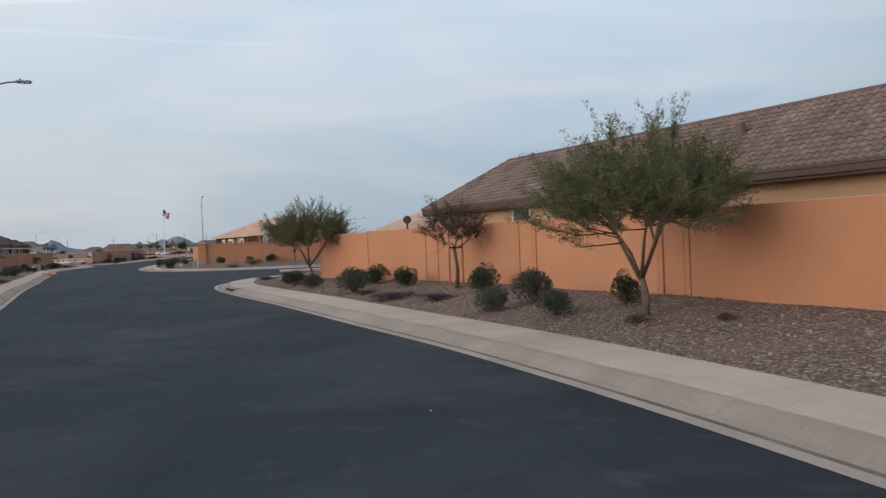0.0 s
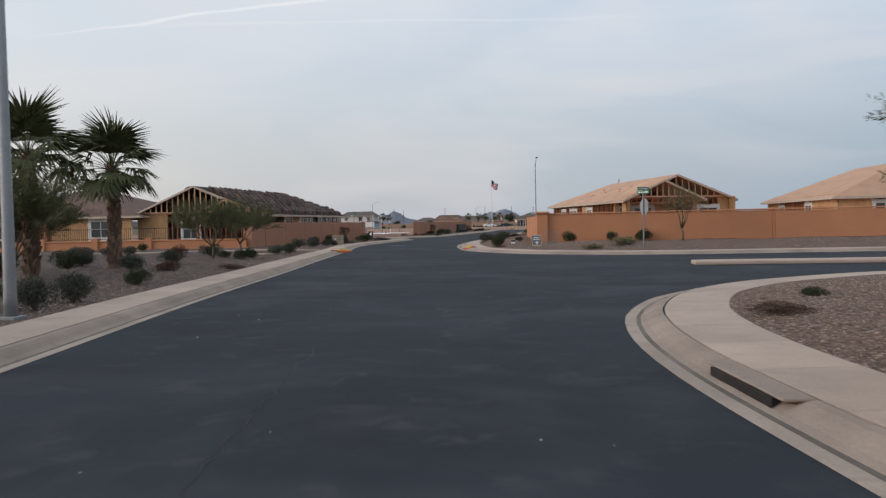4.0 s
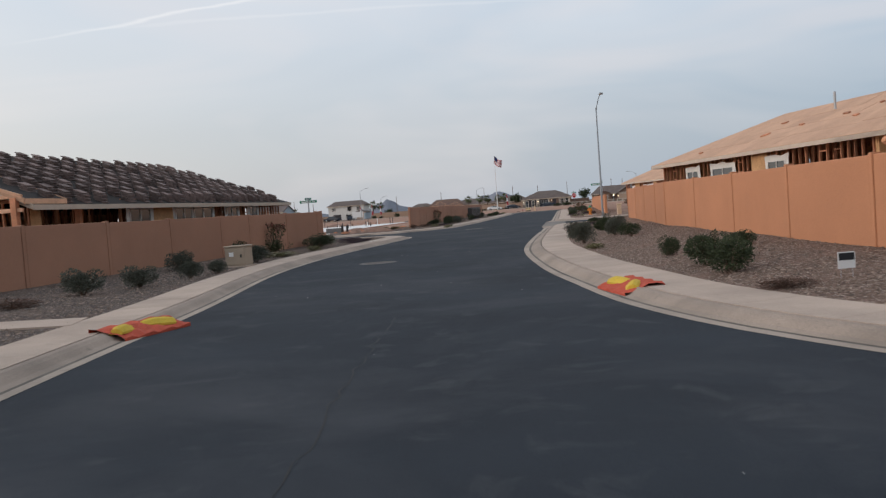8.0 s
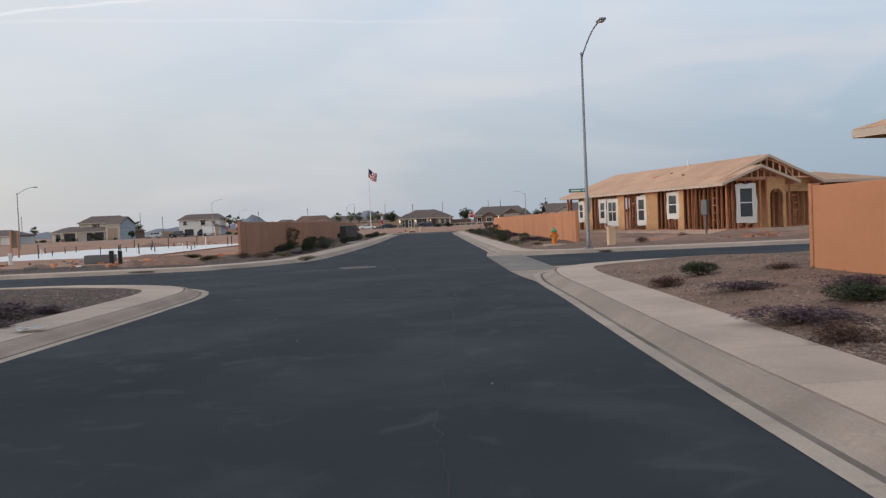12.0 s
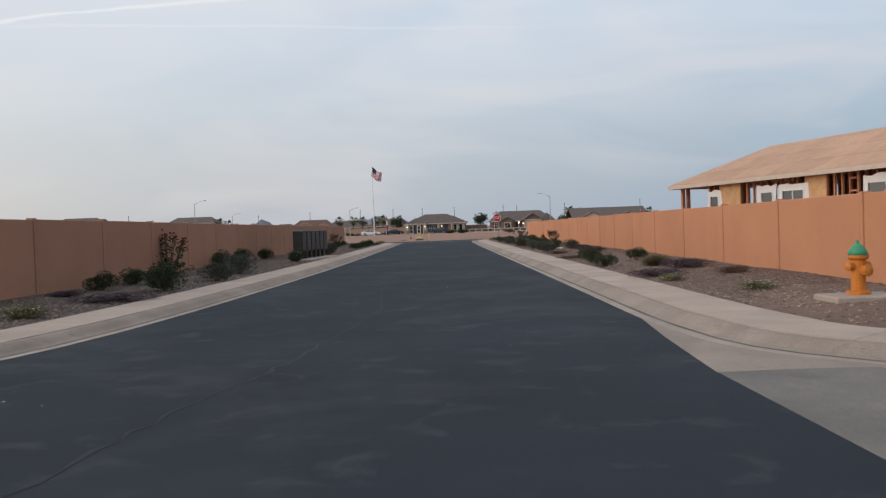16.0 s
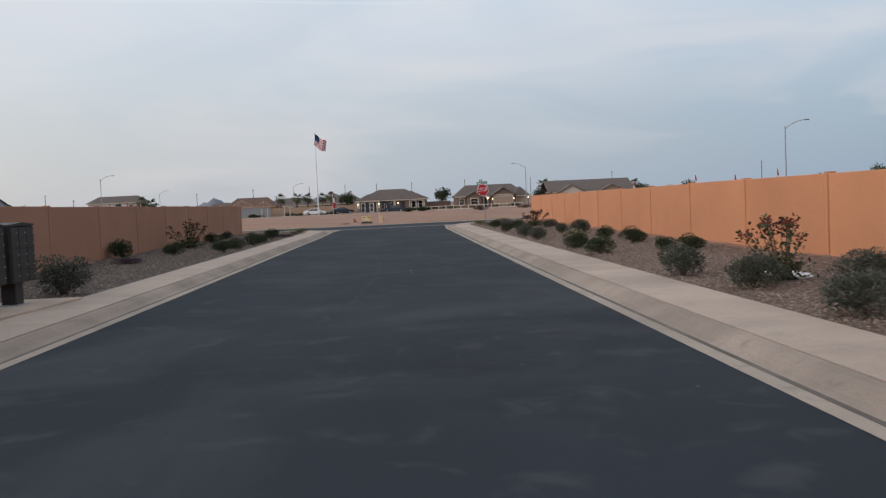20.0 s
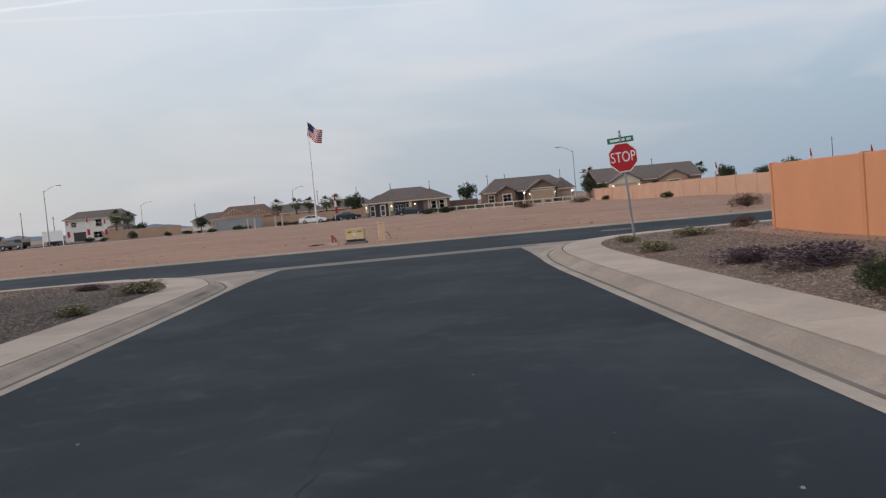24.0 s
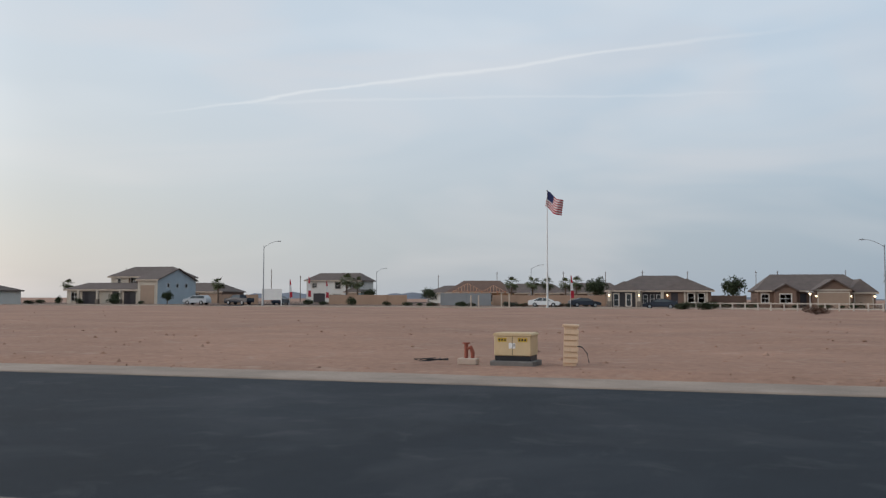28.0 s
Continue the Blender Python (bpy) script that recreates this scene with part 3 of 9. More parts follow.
stucco_wall([(16.4, -177.6), (17.6, -182), (18.9, -187), (20.1, -192), (21.2, -197), (22.3, -205), (22.8, -232)], 1.97, STUCCO, "orange stucco wall below the tiled roof", 0.4)
stucco_wall([(16.4, -177.6), (40, -175.5)], 1.95, STUCCO, "orange stucco wall along the side street", 2.4)
stucco_wall([(-0.2, -175.9), (-1.5, -186), (0.5, -205), (1, -225)], 1.85, STUCCO_SHADED, "stucco wall ending in a capped pillar, darkened as in shade", 2.0, pillar=(0,))



# ---- roofs and framing ----
PIECES = {}


def shared(key, make, mat):
    """One mesh for alike pieces."""
    if key not in PIECES:
        PIECES[key] = to_mesh(key[0], make(), mat)
    return PIECES[key]


def clip_poly(poly, u0, u1, v0, v1):
    for axis, lim, keep_less in ((0, u0, False), (0, u1, True), (1, v0, False), (1, v1, True)):
        out = []
        for i in range(len(poly)):
            a, b = poly[i - 1], poly[i]
            ia, ib = ((p[axis] <= lim) == keep_less or p[axis] == lim for p in (a, b))
            if ia != ib:
                s = (lim - a[axis]) / (b[axis] - a[axis])
                out.append((a[0] + s * (b[0] - a[0]), a[1] + s * (b[1] - a[1])))
            if ib:
                out.append(b)
        poly = out
        if len(poly) < 3:
            return []
    return poly


def slope_frame(corners):
    """Origin, along-the-eave and up-the-slope axes and the normal of a roof slope whose first edge is the eave."""
    o = Vector(corners[0])
    u = (Vector(corners[1]) - o).normalized()
    n = u.cross(Vector(corners[-1]) - o).normalized()
    if n.z < 0:
        n = -n
    v = n.cross(u)
    if v.z < 0:
        v = -v
    return o, u, v, n


def sheet_slope(name, root, corners, du, dv, mat, thick=0.02, lift=0.004, gap=0.008):
    """Covers a slope with staggered sheets, cut at its edges."""
    o, u, v, n = slope_frame(corners)
    poly = [((Vector(c) - o).dot(u), (Vector(c) - o).dot(v)) for c in corners]
    top, right, left = max(p[1] for p in poly), max(p[0] for p in poly), min(p[0] for p in poly)
    row = 0
    while row * dv < top:
        c = left - (du / 2 if row % 2 else 0)
        while c < right:
            cell = clip_poly(poly, c + gap, c + du - gap, row * dv + gap, (row + 1) * dv - gap)
            if len(cell) >= 3:
                bm = bmesh.new()
                rise = lift + random.uniform(0, 0.006)
                lo = [bm.verts.new(o + u * a + v * b + n * rise) for a, b in cell]
                hi = [bm.verts.new(o + u * a + v * b + n * (rise + thick)) for a, b in cell]
                bm.faces.new(hi)
                for i in range(len(lo)):
                    bm.faces.new((lo[i - 1], lo[i], hi[i], hi[i - 1]))
                part(name, bm, mat, root)
            c += du
        row += 1


def roof_slopes(x0, x1, y0, y1, z, rise, hip0, hip1, over):
    """The four slopes of a ridge-along-y roof as corner lists, eave first; a gabled end gives None."""
    a, b, c, d = x0 - over, x1 + over, y0 - over, y1 + over
    drop = rise / ((x1 - x0) / 2) * over
    zm, xm = z - drop, (x0 + x1) / 2
    r0, r1 = (xm, c + hip0, z + rise), (xm, d - hip1, z + rise)
    A, B, C, D = (a, c, zm), (b, c, zm), (b, d, zm), (a, d, zm)
    return {"west": [D, A, r0, r1], "east": [B, C, r1, r0], "south": [A, B, r0] if hip0 else None, "north": [C, D, r1] if hip1 else None}


def roof_deck(root, x0, x1, y0, y1, z, rise, hip0, hip1, over, mat, thick=0.12, fascia=None):
    part("roof_deck", hip_roof(x0, x1, y0, y1, z, rise, hip0, hip1, over, thick), mat, root)
    drop = rise / ((x1 - x0) / 2) * over
    zt = z - drop
    if fascia:
        for bx in (x0 - over, x1 + over):
            part("fascia", box(bx - 0.03, bx + 0.03, y0 - over, y1 + over, zt - 0.15, zt + 0.01), fascia, root)
        for by, hip in ((y0 - over, hip0), (y1 + over, hip1)):
            if hip:
                part("fascia", box(x0 - over, x1 + over, by - 0.03, by + 0.03, zt - 0.15, zt + 0.01), fascia, root)
            else:
                xm = (x0 + x1) / 2
                for sx in (x0 - over, x1 + over):
                    bm = bmesh.new()
                    w = 0.13
                    vs = [bm.verts.new(p) for p in ((sx, by - 0.03, zt - w), (sx, by - 0.03, zt + 0.02), (xm, by - 0.03, z + rise + 0.02), (xm, by - 0.03, z + rise - w))]
                    ws = [bm.verts.new(v.co + Vector((0, 0.06, 0))) for v in vs]
                    bm.faces.new(vs)
                    bm.faces.new(ws[::-1])
                    for i in range(4):
                        bm.faces.new((vs[i - 1], vs[i], ws[i], ws[i - 1]))
                    part("barge_board", bm, fascia, root)


def hip_roof(x0, x1, y0, y1, z, rise, hip0, hip1, over=0.5, thick=0.14):
    bm = bmesh.new()
    s = roof_slopes(x0, x1, y0, y1, z, rise, hip0, hip1, over)
    d, a = s["west"][0], s["west"][1]
    b, c = s["east"][0], s["east"][1]
    r0, r1 = s["west"][2], s["west"][3]
    lo = [bm.verts.new((p[0], p[1], p[2] - thick)) for p in (a, b, c, d)]
    hi = [bm.verts.new(p) for p in (a, b, c, d)]
    t0, t1 = bm.verts.new(r0), bm.verts.new(r1)
    l0, l1 = bm.verts.new((r0[0], r0[1], r0[2] - thick)), bm.verts.new((r1[0], r1[1], r1[2] - thick))
    for i, j in ((0, 1), (2, 3), (1, 2), (3, 0)):
        if (i, j) == (0, 1) and not hip0 or (i, j) == (2, 3) and not hip1:
            continue
        bm.faces.new((lo[i], lo[j], hi[j], hi[i]))
    for top, r, q in ((hi, t0, t1), (lo, l0, l1)):
        bm.faces.new((top[1], top[2], q, r))
        bm.faces.new((top[3], top[0], r, q))
        if hip0:
            bm.faces.new((top[0], top[1], r))
        if hip1:
            bm.faces.new((top[2], top[3], q))
    if not hip0:
        bm.faces.new((lo[0], hi[0], t0, l0))
        bm.faces.new((hi[1], lo[1], l0, t0))
    if not hip1:
        bm.faces.new((lo[2], hi[2], t1, l1))
        bm.faces.new((hi[3], lo[3], l1, t1))
    return bm


def window(root, m, w, h, wrap=True, mull=True, wide=0.2, frame_mat=None):
    """A framed window; local x along the wall, y out of it, z up from the sill."""
    win = new("window")
    win.parent, win.matrix_basis = root, m
    fm = frame_mat or WHITE
    if wrap:
        bm = bmesh.new()
        jag = lambda: random.uniform(-0.05, 0.06)
        # one ragged ring of paper round the opening: points on the opening, and their torn outer ends
        inner = [(w * k / 4, h) for k in range(4)] + [(w, h - h * k / 4) for k in range(4)] + [(w - w * k / 4, 0) for k in range(4)] + [(0, h * k / 4) for k in range(4)]
        outer = []
        for k, (x, z) in enumerate(inner):
            side, corner = k // 4, k % 4 == 0
            px, pz = ((0, 1), (1, 0), (0, -1.4), (-1, 0))[side]
            qx, qz = ((-1, 0), (0, 1), (1, 0), (0, -1.4))[side] if corner else (0, 0)
            outer.append((x + (px + qx) * wide + jag(), z + (pz + qz) * wide + jag()))
        rows = [[bm.verts.new((x, y, z)) for x, z in ring] for ring, y in ((inner, 0.002), (inner, 0.014), (outer, 0.014), (outer, 0.002))]
        for k in range(16):
            for r in range(4):
                p, q = rows[r], rows[(r + 1) % 4]
                bm.faces.new((p[k - 1], p[k], q[k], q[k - 1]))
        part("flashing_wrap", bm, WHITE, win, "white flashing paper round the window")
    bm = bmesh.new()
    for x0, x1, z0, z1 in ((0, w, h - 0.06, h), (0, w, 0, 0.06), (0, 0.06, 0.06, h - 0.06), (w - 0.06, w, 0.06, h - 0.06)):
        bm_box(bm, x0, x1, -0.04, 0.035, z0, z1)
    if mull:
        bm_box(bm, 0.06, w - 0.06, -0.02, 0.028, h * 0.5 - 0.03, h * 0.5 + 0.03)
    if mull and w > 1.0:
        bm_box(bm, w / 2 - 0.025, w / 2 + 0.025, -0.02, 0.027, 0.06, h * 0.5 - 0.03)
        bm_box(bm, w / 2 - 0.025, w / 2 + 0.025, -0.02, 0.027, h * 0.5 + 0.03, h - 0.06)
    part("window_frame", bm, fm, win)
    for z0, z1 in ((0.06, h * 0.5 - 0.03), (h * 0.5 + 0.03, h - 0.06)) if mull else ((0.06, h - 0.06),):
        part("pane", box(0.06, w - 0.06, -0.012, 0.0, z0, z1), GLASS, win)
    return win


def framed_wall(root, a, b, h, spec, z0=0.0, lean=False):
    """A timber wall from a to b, outside to the right of the way. spec: (u0, u1, kind[, sill, head])."""
    a, b = Vector((*a, z0)), Vector((*b, z0))
    d = b - a
    rot = Matrix.Translation(a) @ Matrix.Rotation(math.atan2(d.y, d.x), 4, "Z")
    at = lambda u, y, z: rot @ Matrix.Translation((u, -y, z))

    def stud(u, lo, hi, w=0.045):
        me = shared(("stud", round(hi - lo, 2), w), lambda: box(-w / 2, w / 2, -0.045, 0.045, 0, round(hi - lo, 2)), STUD)
        piece("stud", me, root, at(u + random.uniform(-0.01, 0.01), 0, lo))

    def board(name, u0, u1, lo, hi, y0, y1, mat):
        ob = part(name, box(u0, u1, -y1, -y0, lo, hi), mat, root)
        ob.matrix_basis = rot
        return ob

    for kind_range in spec:
        u0, u1, kind = kind_range[:3]
        if kind == "open":
            continue
        board("plate", u0, u1, 0, 0.05, -0.045, 0.045, STUD)
        board("plate", u0, u1, h - 0.10, h, -0.045, 0.045, STUD)
        if kind in ("stud", "osb", "block"):
            n = max(1, round((u1 - u0) / 0.41))
            if kind == "stud":
                for i in range(n + 1):
                    stud(u0 + (u1 - u0) * i / n, 0.05, h - 0.10)
                if u1 - u0 > 1.2 and random.random() < 0.6:
                    v = u0 + (u1 - u0) * random.randint(0, n - 1) / n
                    for z in np.arange(0.5, h - 0.4, 0.42):
                        board("blocking", v + 0.03, v + (u1 - u0) / n - 0.03, z, z + 0.05, -0.03, 0.045, STUD)
            else:
                k = max(1, round((u1 - u0) / 1.2))
                for i in range(k):
                    board("sheathing", u0 + (u1 - u0) * i / k + 0.004, u0 + (u1 - u0) * (i + 1) / k - 0.004, 0.02, h - 0.01, 0.046, 0.06, OSB)
        elif kind in ("win", "wrapped"):
            sill, head = kind_range[3:5]
            for u in (u0, u1):
                stud(u, 0.05, h - 0.10, 0.09)
            n = max(1, round((u1 - u0) / 0.41))
            for i in range(1, n):
                u = u0 + (u1 - u0) * i / n
                stud(u, 0.05, sill)
                if h - 0.10 - head > 0.12:
                    stud(u, head, h - 0.10)
            board("header", u0, u1, head, min(head + 0.14, h - 0.1), -0.045, 0.045, STUD)
            window(root, at(u0 + 0.05, 0.05, sill) @ Matrix.Scale(-1, 4, (0, 1, 0)), u1 - u0 - 0.1, head - sill)
    return at


PINE = material("pale_truss_timber", (0.64, 0.375, 0.24), 0.8, vary=0.14, big=2, random_amount=0.2)


def gable_truss(root, x0, x1, y, z, rise, step=0.6, fill=None, chord=True):
    """An end truss with upright webs between the bottom chord and the slopes."""
    xm, half = (x0 + x1) / 2, (x1 - x0) / 2
    if chord:
        part("bottom_chord", box(x0, x1, y - 0.03, y + 0.03, z, z + 0.1), PINE, root)
    for s in (-1, 1):
        bm = bmesh.new()
        tube(bm, [(xm + s * half, y, z + 0.04), (xm, y, z + rise - 0.05)], [0.06, 0.06], 4)
        part("top_chord", bm, PINE, root)
    n = int(half / step)
    for i in range(-n, n + 1):
        x = xm + i * step
        top = rise * (1 - abs(x - xm) / half) - 0.1
        if top > 0.15:
            me = shared(("web", round(top, 2)), lambda: box(-0.045, 0.045, -0.03, 0.03, 0, round(top, 2)), PINE)
            piece("web", me, root, Matrix.Translation((x, y, z + 0.1)))
    if fill:
        part("gable_back", prism([(x0 + 0.1, z), (x1 - 0.1, z), (xm, z + rise - 0.12)], y + 0.5, y + 0.53), fill, root)


FELT = material("dark_roofing_felt", (0.035, 0.030, 0.028), 0.9, vary=0.15, big=1)
GLASS = material("window_glass", (0.05, 0.06, 0.065), 0.08, vary=0.05, big=2, spec=0.6)
BOXGREY = material("grey_box_paint", (0.155, 0.16, 0.16), 0.6, vary=0.08, big=4)


def interior(root, x0, x1, y0, y1, h, step=4.2):
    """Slab and bare partition studs inside a half-built house."""
    part("floor_slab", box(x0 - 0.1, x1 + 0.1, y0 - 0.1, y1 + 0.1, -0.35, -0.01), CONCRETE, root)
    me = shared(("stud", round(h - 0.15, 2), 0.045), lambda: box(-0.0225, 0.0225, -0.045, 0.045, 0, round(h - 0.15, 2)), STUD)
    for y in np.arange(y0 + step, y1 - 1, step):
        for x in np.arange(x0 + 0.6, x1 - 0.5, 0.6):
            piece("partition_stud", me, root, Matrix.Translation((x, y, 0.05)))
    for x in (x0 + (x1 - x0) * 0.36, x0 + (x1 - x0) * 0.70):
        for y in np.arange(y0 + 1.5, y1 - 1.2, 0.6):
            piece("partition_stud", me, root, Matrix.Translation((x, y, 0.05)) @ Matrix.Rotation(math.pi / 2, 4, "Z"))


def roof_litter(root, corners, count, seed):
    """Loose boards and nailers left lying on a roof slope."""
    rng = random.Random(seed)
    o, u, v, n = slope_frame(corners)
    rot = Matrix((u, v, n)).transposed().to_4x4()
    size = max((Vector(c) - o).dot(u) for c in corners), max((Vector(c) - o).dot(v) for c in corners)
    for i in range(count):
        a, b = rng.uniform(0.2, 0.75) * size[0], rng.uniform(0.15, 0.7) * size[1]
        l = rng.uniform(0.2, 0.55)
        ob = part("loose_board", box(-l / 2, l / 2, -0.07, 0.07, 0.0, 0.05), STUD, root)
        ob.matrix_basis = Matrix.Translation(o + u * a + v * b + n * 0.03) @ rot @ Matrix.Rotation(rng.uniform(-0.5, 0.5), 4, "Z")


# ---- the half-built house on the right by the hydrant ----
def house_by_hydrant():
    root = thing("half_built_house", pose(16.8, -71.8, 0.45, 0, 0, 14.4), "half-built timber house with pale roof sheathing and white-wrapped windows", "house", "half-built houses")
    w, l, h, front, bay = 6.4, 22.4, 2.75, 0.5, 4.0
    interior(root, 0, w, front, l - 2.6, h)
    part("patio_slab", box(0, w, l - 2.6, l, -0.35, -0.02), CONCRETE, root)
    framed_wall(root, (0, l), (0, front), h, [(0.0, 2.6, "open"), (2.6, 3.4, "win", 0.9, 2.0), (3.4, 4.9, "osb"), (4.9, 6.2, "stud"), (6.2, 7.1, "win", 0.8, 2.0), (7.1, 7.5, "stud"), (7.5, 8.9, "win", 0.6, 2.0), (8.9, 10.0, "osb"), (10.0, 11.9, "stud"), (11.9, 12.9, "win", 0.6, 2.05), (12.9, 14.5, "osb"), (14.5, 15.8, "stud"), (15.8, 16.9, "win", 0.95, 2.15), (16.9, 17.6, "osb"), (17.6, l - front, "stud")])
    # the bay: a large wrapped window, then the arched entrance
    framed_wall(root, (0, front), (bay, front), h, [(0, 0.7, "stud"), (0.7, 1.7, "win", 0.62, 2.28), (1.7, 2.55, "stud"), (2.55, 3.7, "open"), (3.7, bay, "stud")])
    framed_wall(root, (bay, 1.9), (bay, front), h, [(0, 1.4, "stud")])
    framed_wall(root, (bay, 1.9), (w, 1.9), h, [(0, 1.2, "stud"), (1.2, w - bay, "stud")])
    part("sheathing", box(bay, w, 1.82, 1.84, h - 0.75, h), OSB, root)
    framed_wall(root, (w, 1.9), (w, l - 2.6), h, [(0, l - 4.5, "osb")])
    framed_wall(root, (w, l - 2.6), (0, l - 2.6), h, [(0, 2.2, "osb"), (2.2, 4.4, "open"), (4.4, w, "osb")])
    for x in (0.1, 0.36, w - 0.2):
        part("patio_post", box(x - 0.07, x + 0.07, l - 0.25, l - 0.11, 0, h), STUD, root)
    part("patio_beam", box(0, w, l - 0.25, l - 0.1, h - 0.25, h), STUD, root)
    bm = bmesh.new()
    x0, x1, xm, r = 2.55, 3.7, 3.12, 0.42
    outer = [(x0, 0.0), (x0, h), (x1, h), (x1, 0.0), (xm + r, 0.0)] + [(xm + r * math.cos(a), 1.75 + r * math.sin(a)) for a in np.linspace(0, math.pi, 11)] + [(xm - r, 0.0)]
    f = [bm.verts.new((x, front - 0.08, z)) for x, z in outer]
    g = [bm.verts.new((x, front - 0.05, z)) for x, z in outer]
    bm.faces.new(f)
    bm.faces.new(g[::-1])
    for i in range(len(f)):
        bm.faces.new((f[i - 1], f[i], g[i], g[i - 1]))
    part("entrance_arch", bm, OSB, root, "sheathed arch over the entrance")
    part("entrance_wall", box(x0 + 0.1, x1 - 0.1, 1.86, 1.88, 0, h), OSB, root)
    deck = (0, w, 1.6, l - 0.4, h, 1.36, 0, 2.5, 0.48)
    roof_deck(root, *deck, PLYWOOD, fascia=TRIM)
    sl = roof_slopes(*deck)
    for k in ("west", "north"):
        sheet_slope("roof_sheet", root, sl[k], 2.44, 1.22, PLYWOOD)
    roof_litter(root, sl["west"], 3, 5)
    # the main gable stands back behind the small one over the bay, both open trusses
    gable_truss(root, 0.1, w - 0.1, 1.32, h, 1.22, 0.42)
    for s in (-1, 1):
        part("knee_web", tube(bmesh.new(), [(w / 2 + s * 0.9, 1.34, h + 0.95), (w / 2 + s * 1.75, 1.34, h + 0.1)], [0.05, 0.05], 4), PINE, root)
    deck = (0, bay, front + 0.05, 2.6, h - 0.03, 0.76, 0, 0, 0.45)
    roof_deck(root, *deck, PLYWOOD, fascia=TRIM)
    sheet_slope("roof_sheet", root, roof_slopes(*deck)["west"], 2.44, 1.22, PLYWOOD)
    gable_truss(root, 0, bay, front - 0.02, h - 0.01, 0.64, 0.40)
    # low wing with an open front
    roof_deck(root, w, w + 6.0, 2.6, 12, h - 0.05, 0.55, 3.0, 3.0, 0.5, PLYWOOD, fascia=TRIM)
    framed_wall(root, (w, 2.8), (w + 6, 2.8), h - 0.1, [(0, 4.6, "stud"), (4.6, 6.0, "stud")])
    framed_wall(root, (w + 6, 2.8), (w + 6, 12), h - 0.1, [(0, 9.2, "osb")])
    # meter box, its riser and a vent
    part("meter_box", box(-0.24, -0.05, 2.12, 2.68, 0.86, 1.72, 0.02), BOXGREY, root, "grey electric meter box")
    part("conduit", tube(bmesh.new(), [(-0.14, 2.35, -0.2), (-0.14, 2.35, 0.86)], [0.045, 0.045]), BOXGREY, root)
    part("vent_pipe", tube(bmesh.new(), [(w * 0.45, 9.0, h + 1.1), (w * 0.45, 9.0, h + 1.62)], [0.06, 0.06]), WHITE, root)
    return root


house_by_hydrant()


def house_behind_pillar():
    root = thing("half_built_house", pose(15.5, -121.0, 0.45, 0, 0, 15.9), "half-built timber house with a truss gable over an open patio", "house", "half-built houses")
    w, l, h = 8.4, 20.8, 2.78
    interior(root, 0, w, 3.0, l, h)
    part("patio_slab", box(0, w, 0, 3.0, -0.35, -0.02), CONCRETE, root)
    framed_wall(root, (0, l), (0, 0), h, [(0, 3.0, "stud"), (3.0, 4.4, "win", 0.9, 2.1), (4.4, 5.8, "stud"), (5.8, 8.0, "win", 0.9, 2.1), (8.0, 9.6, "stud"), (9.6, 10.9, "osb"), (10.9, 12.4, "win", 1.0, 2.1), (12.4, 14.2, "stud"), (14.2, 15.6, "stud"), (15.6, 17.2, "stud"), (17.2, 19.9, "open"), (19.9, l, "osb")])
    framed_wall(root, (0, 3.0), (w, 3.0), h, [(0, 0.4, "stud"), (0.4, 1.5, "win", 0.3, 2.1), (1.5, 3.1, "win", 0.3, 2.1), (3.1, 5.6, "osb"), (5.6, w, "osb")])
    framed_wall(root, (5.5, 1.15), (w, 1.15), h, [(0, 0.5, "osb"), (0.5, 2.1, "win", 0.7, 2.0), (2.1, w - 5.5, "osb")])
    framed_wall(root, (w, 0), (w, l), h, [(0, l, "osb")])
    framed_wall(root, (w, l), (0, l), h, [(0, w, "osb")])
    for x, y in ((0.15, 0.2), (5.3, 0.2), (0.15, 2.9)):
        part("patio_post", box(x - 0.13, x + 0.13, y - 0.13, y + 0.13, 0, h), OSB, root)
    for z in (h - 0.44, h - 0.10):
        part("patio_beam", box(0, 5.4, 0.1, 0.24, z, z + 0.10), STUD, root)
    short = to_mesh("cripple_stud", box(-0.035, 0.035, -0.045, 0.045, 0, 0.24), PINE)
    for x in np.arange(0.42, 5.1, 0.41):
        piece("cripple_stud", short, root, Matrix.Translation((x, 0.17, h - 0.34)))
    deck = (0, w, 1.0, l, h, 1.70, 0, 5.6, 0.5)
    roof_deck(root, *deck, PLYWOOD, fascia=TRIM)
    sl = roof_slopes(*deck)
    for k in ("west", "north"):
        sheet_slope("roof_sheet", root, sl[k], 2.44, 1.22, PLYWOOD)
    gable_truss(root, 0, w, 0.9, h, 1.70, 0.5)
    deck = (-0.05, 5.4, -0.3, 4, h, 1.25, 0, 0, 0.45)
    roof_deck(root, *deck, PLYWOOD, fascia=TRIM)
    sheet_slope("roof_sheet", root, roof_slopes(*deck)["west"], 2.44, 1.22, PLYWOOD)
    gable_truss(root, -0.05, 5.4, -0.3, h, 1.25, 0.45)
    part("roof_vent", tube(bmesh.new(), [(w * 0.3, 9, h + 1.2), (w * 0.3, 9, h + 1.9)], [0.05, 0.05]), STEEL, root)
    return root


pillar_house = house_behind_pillar()


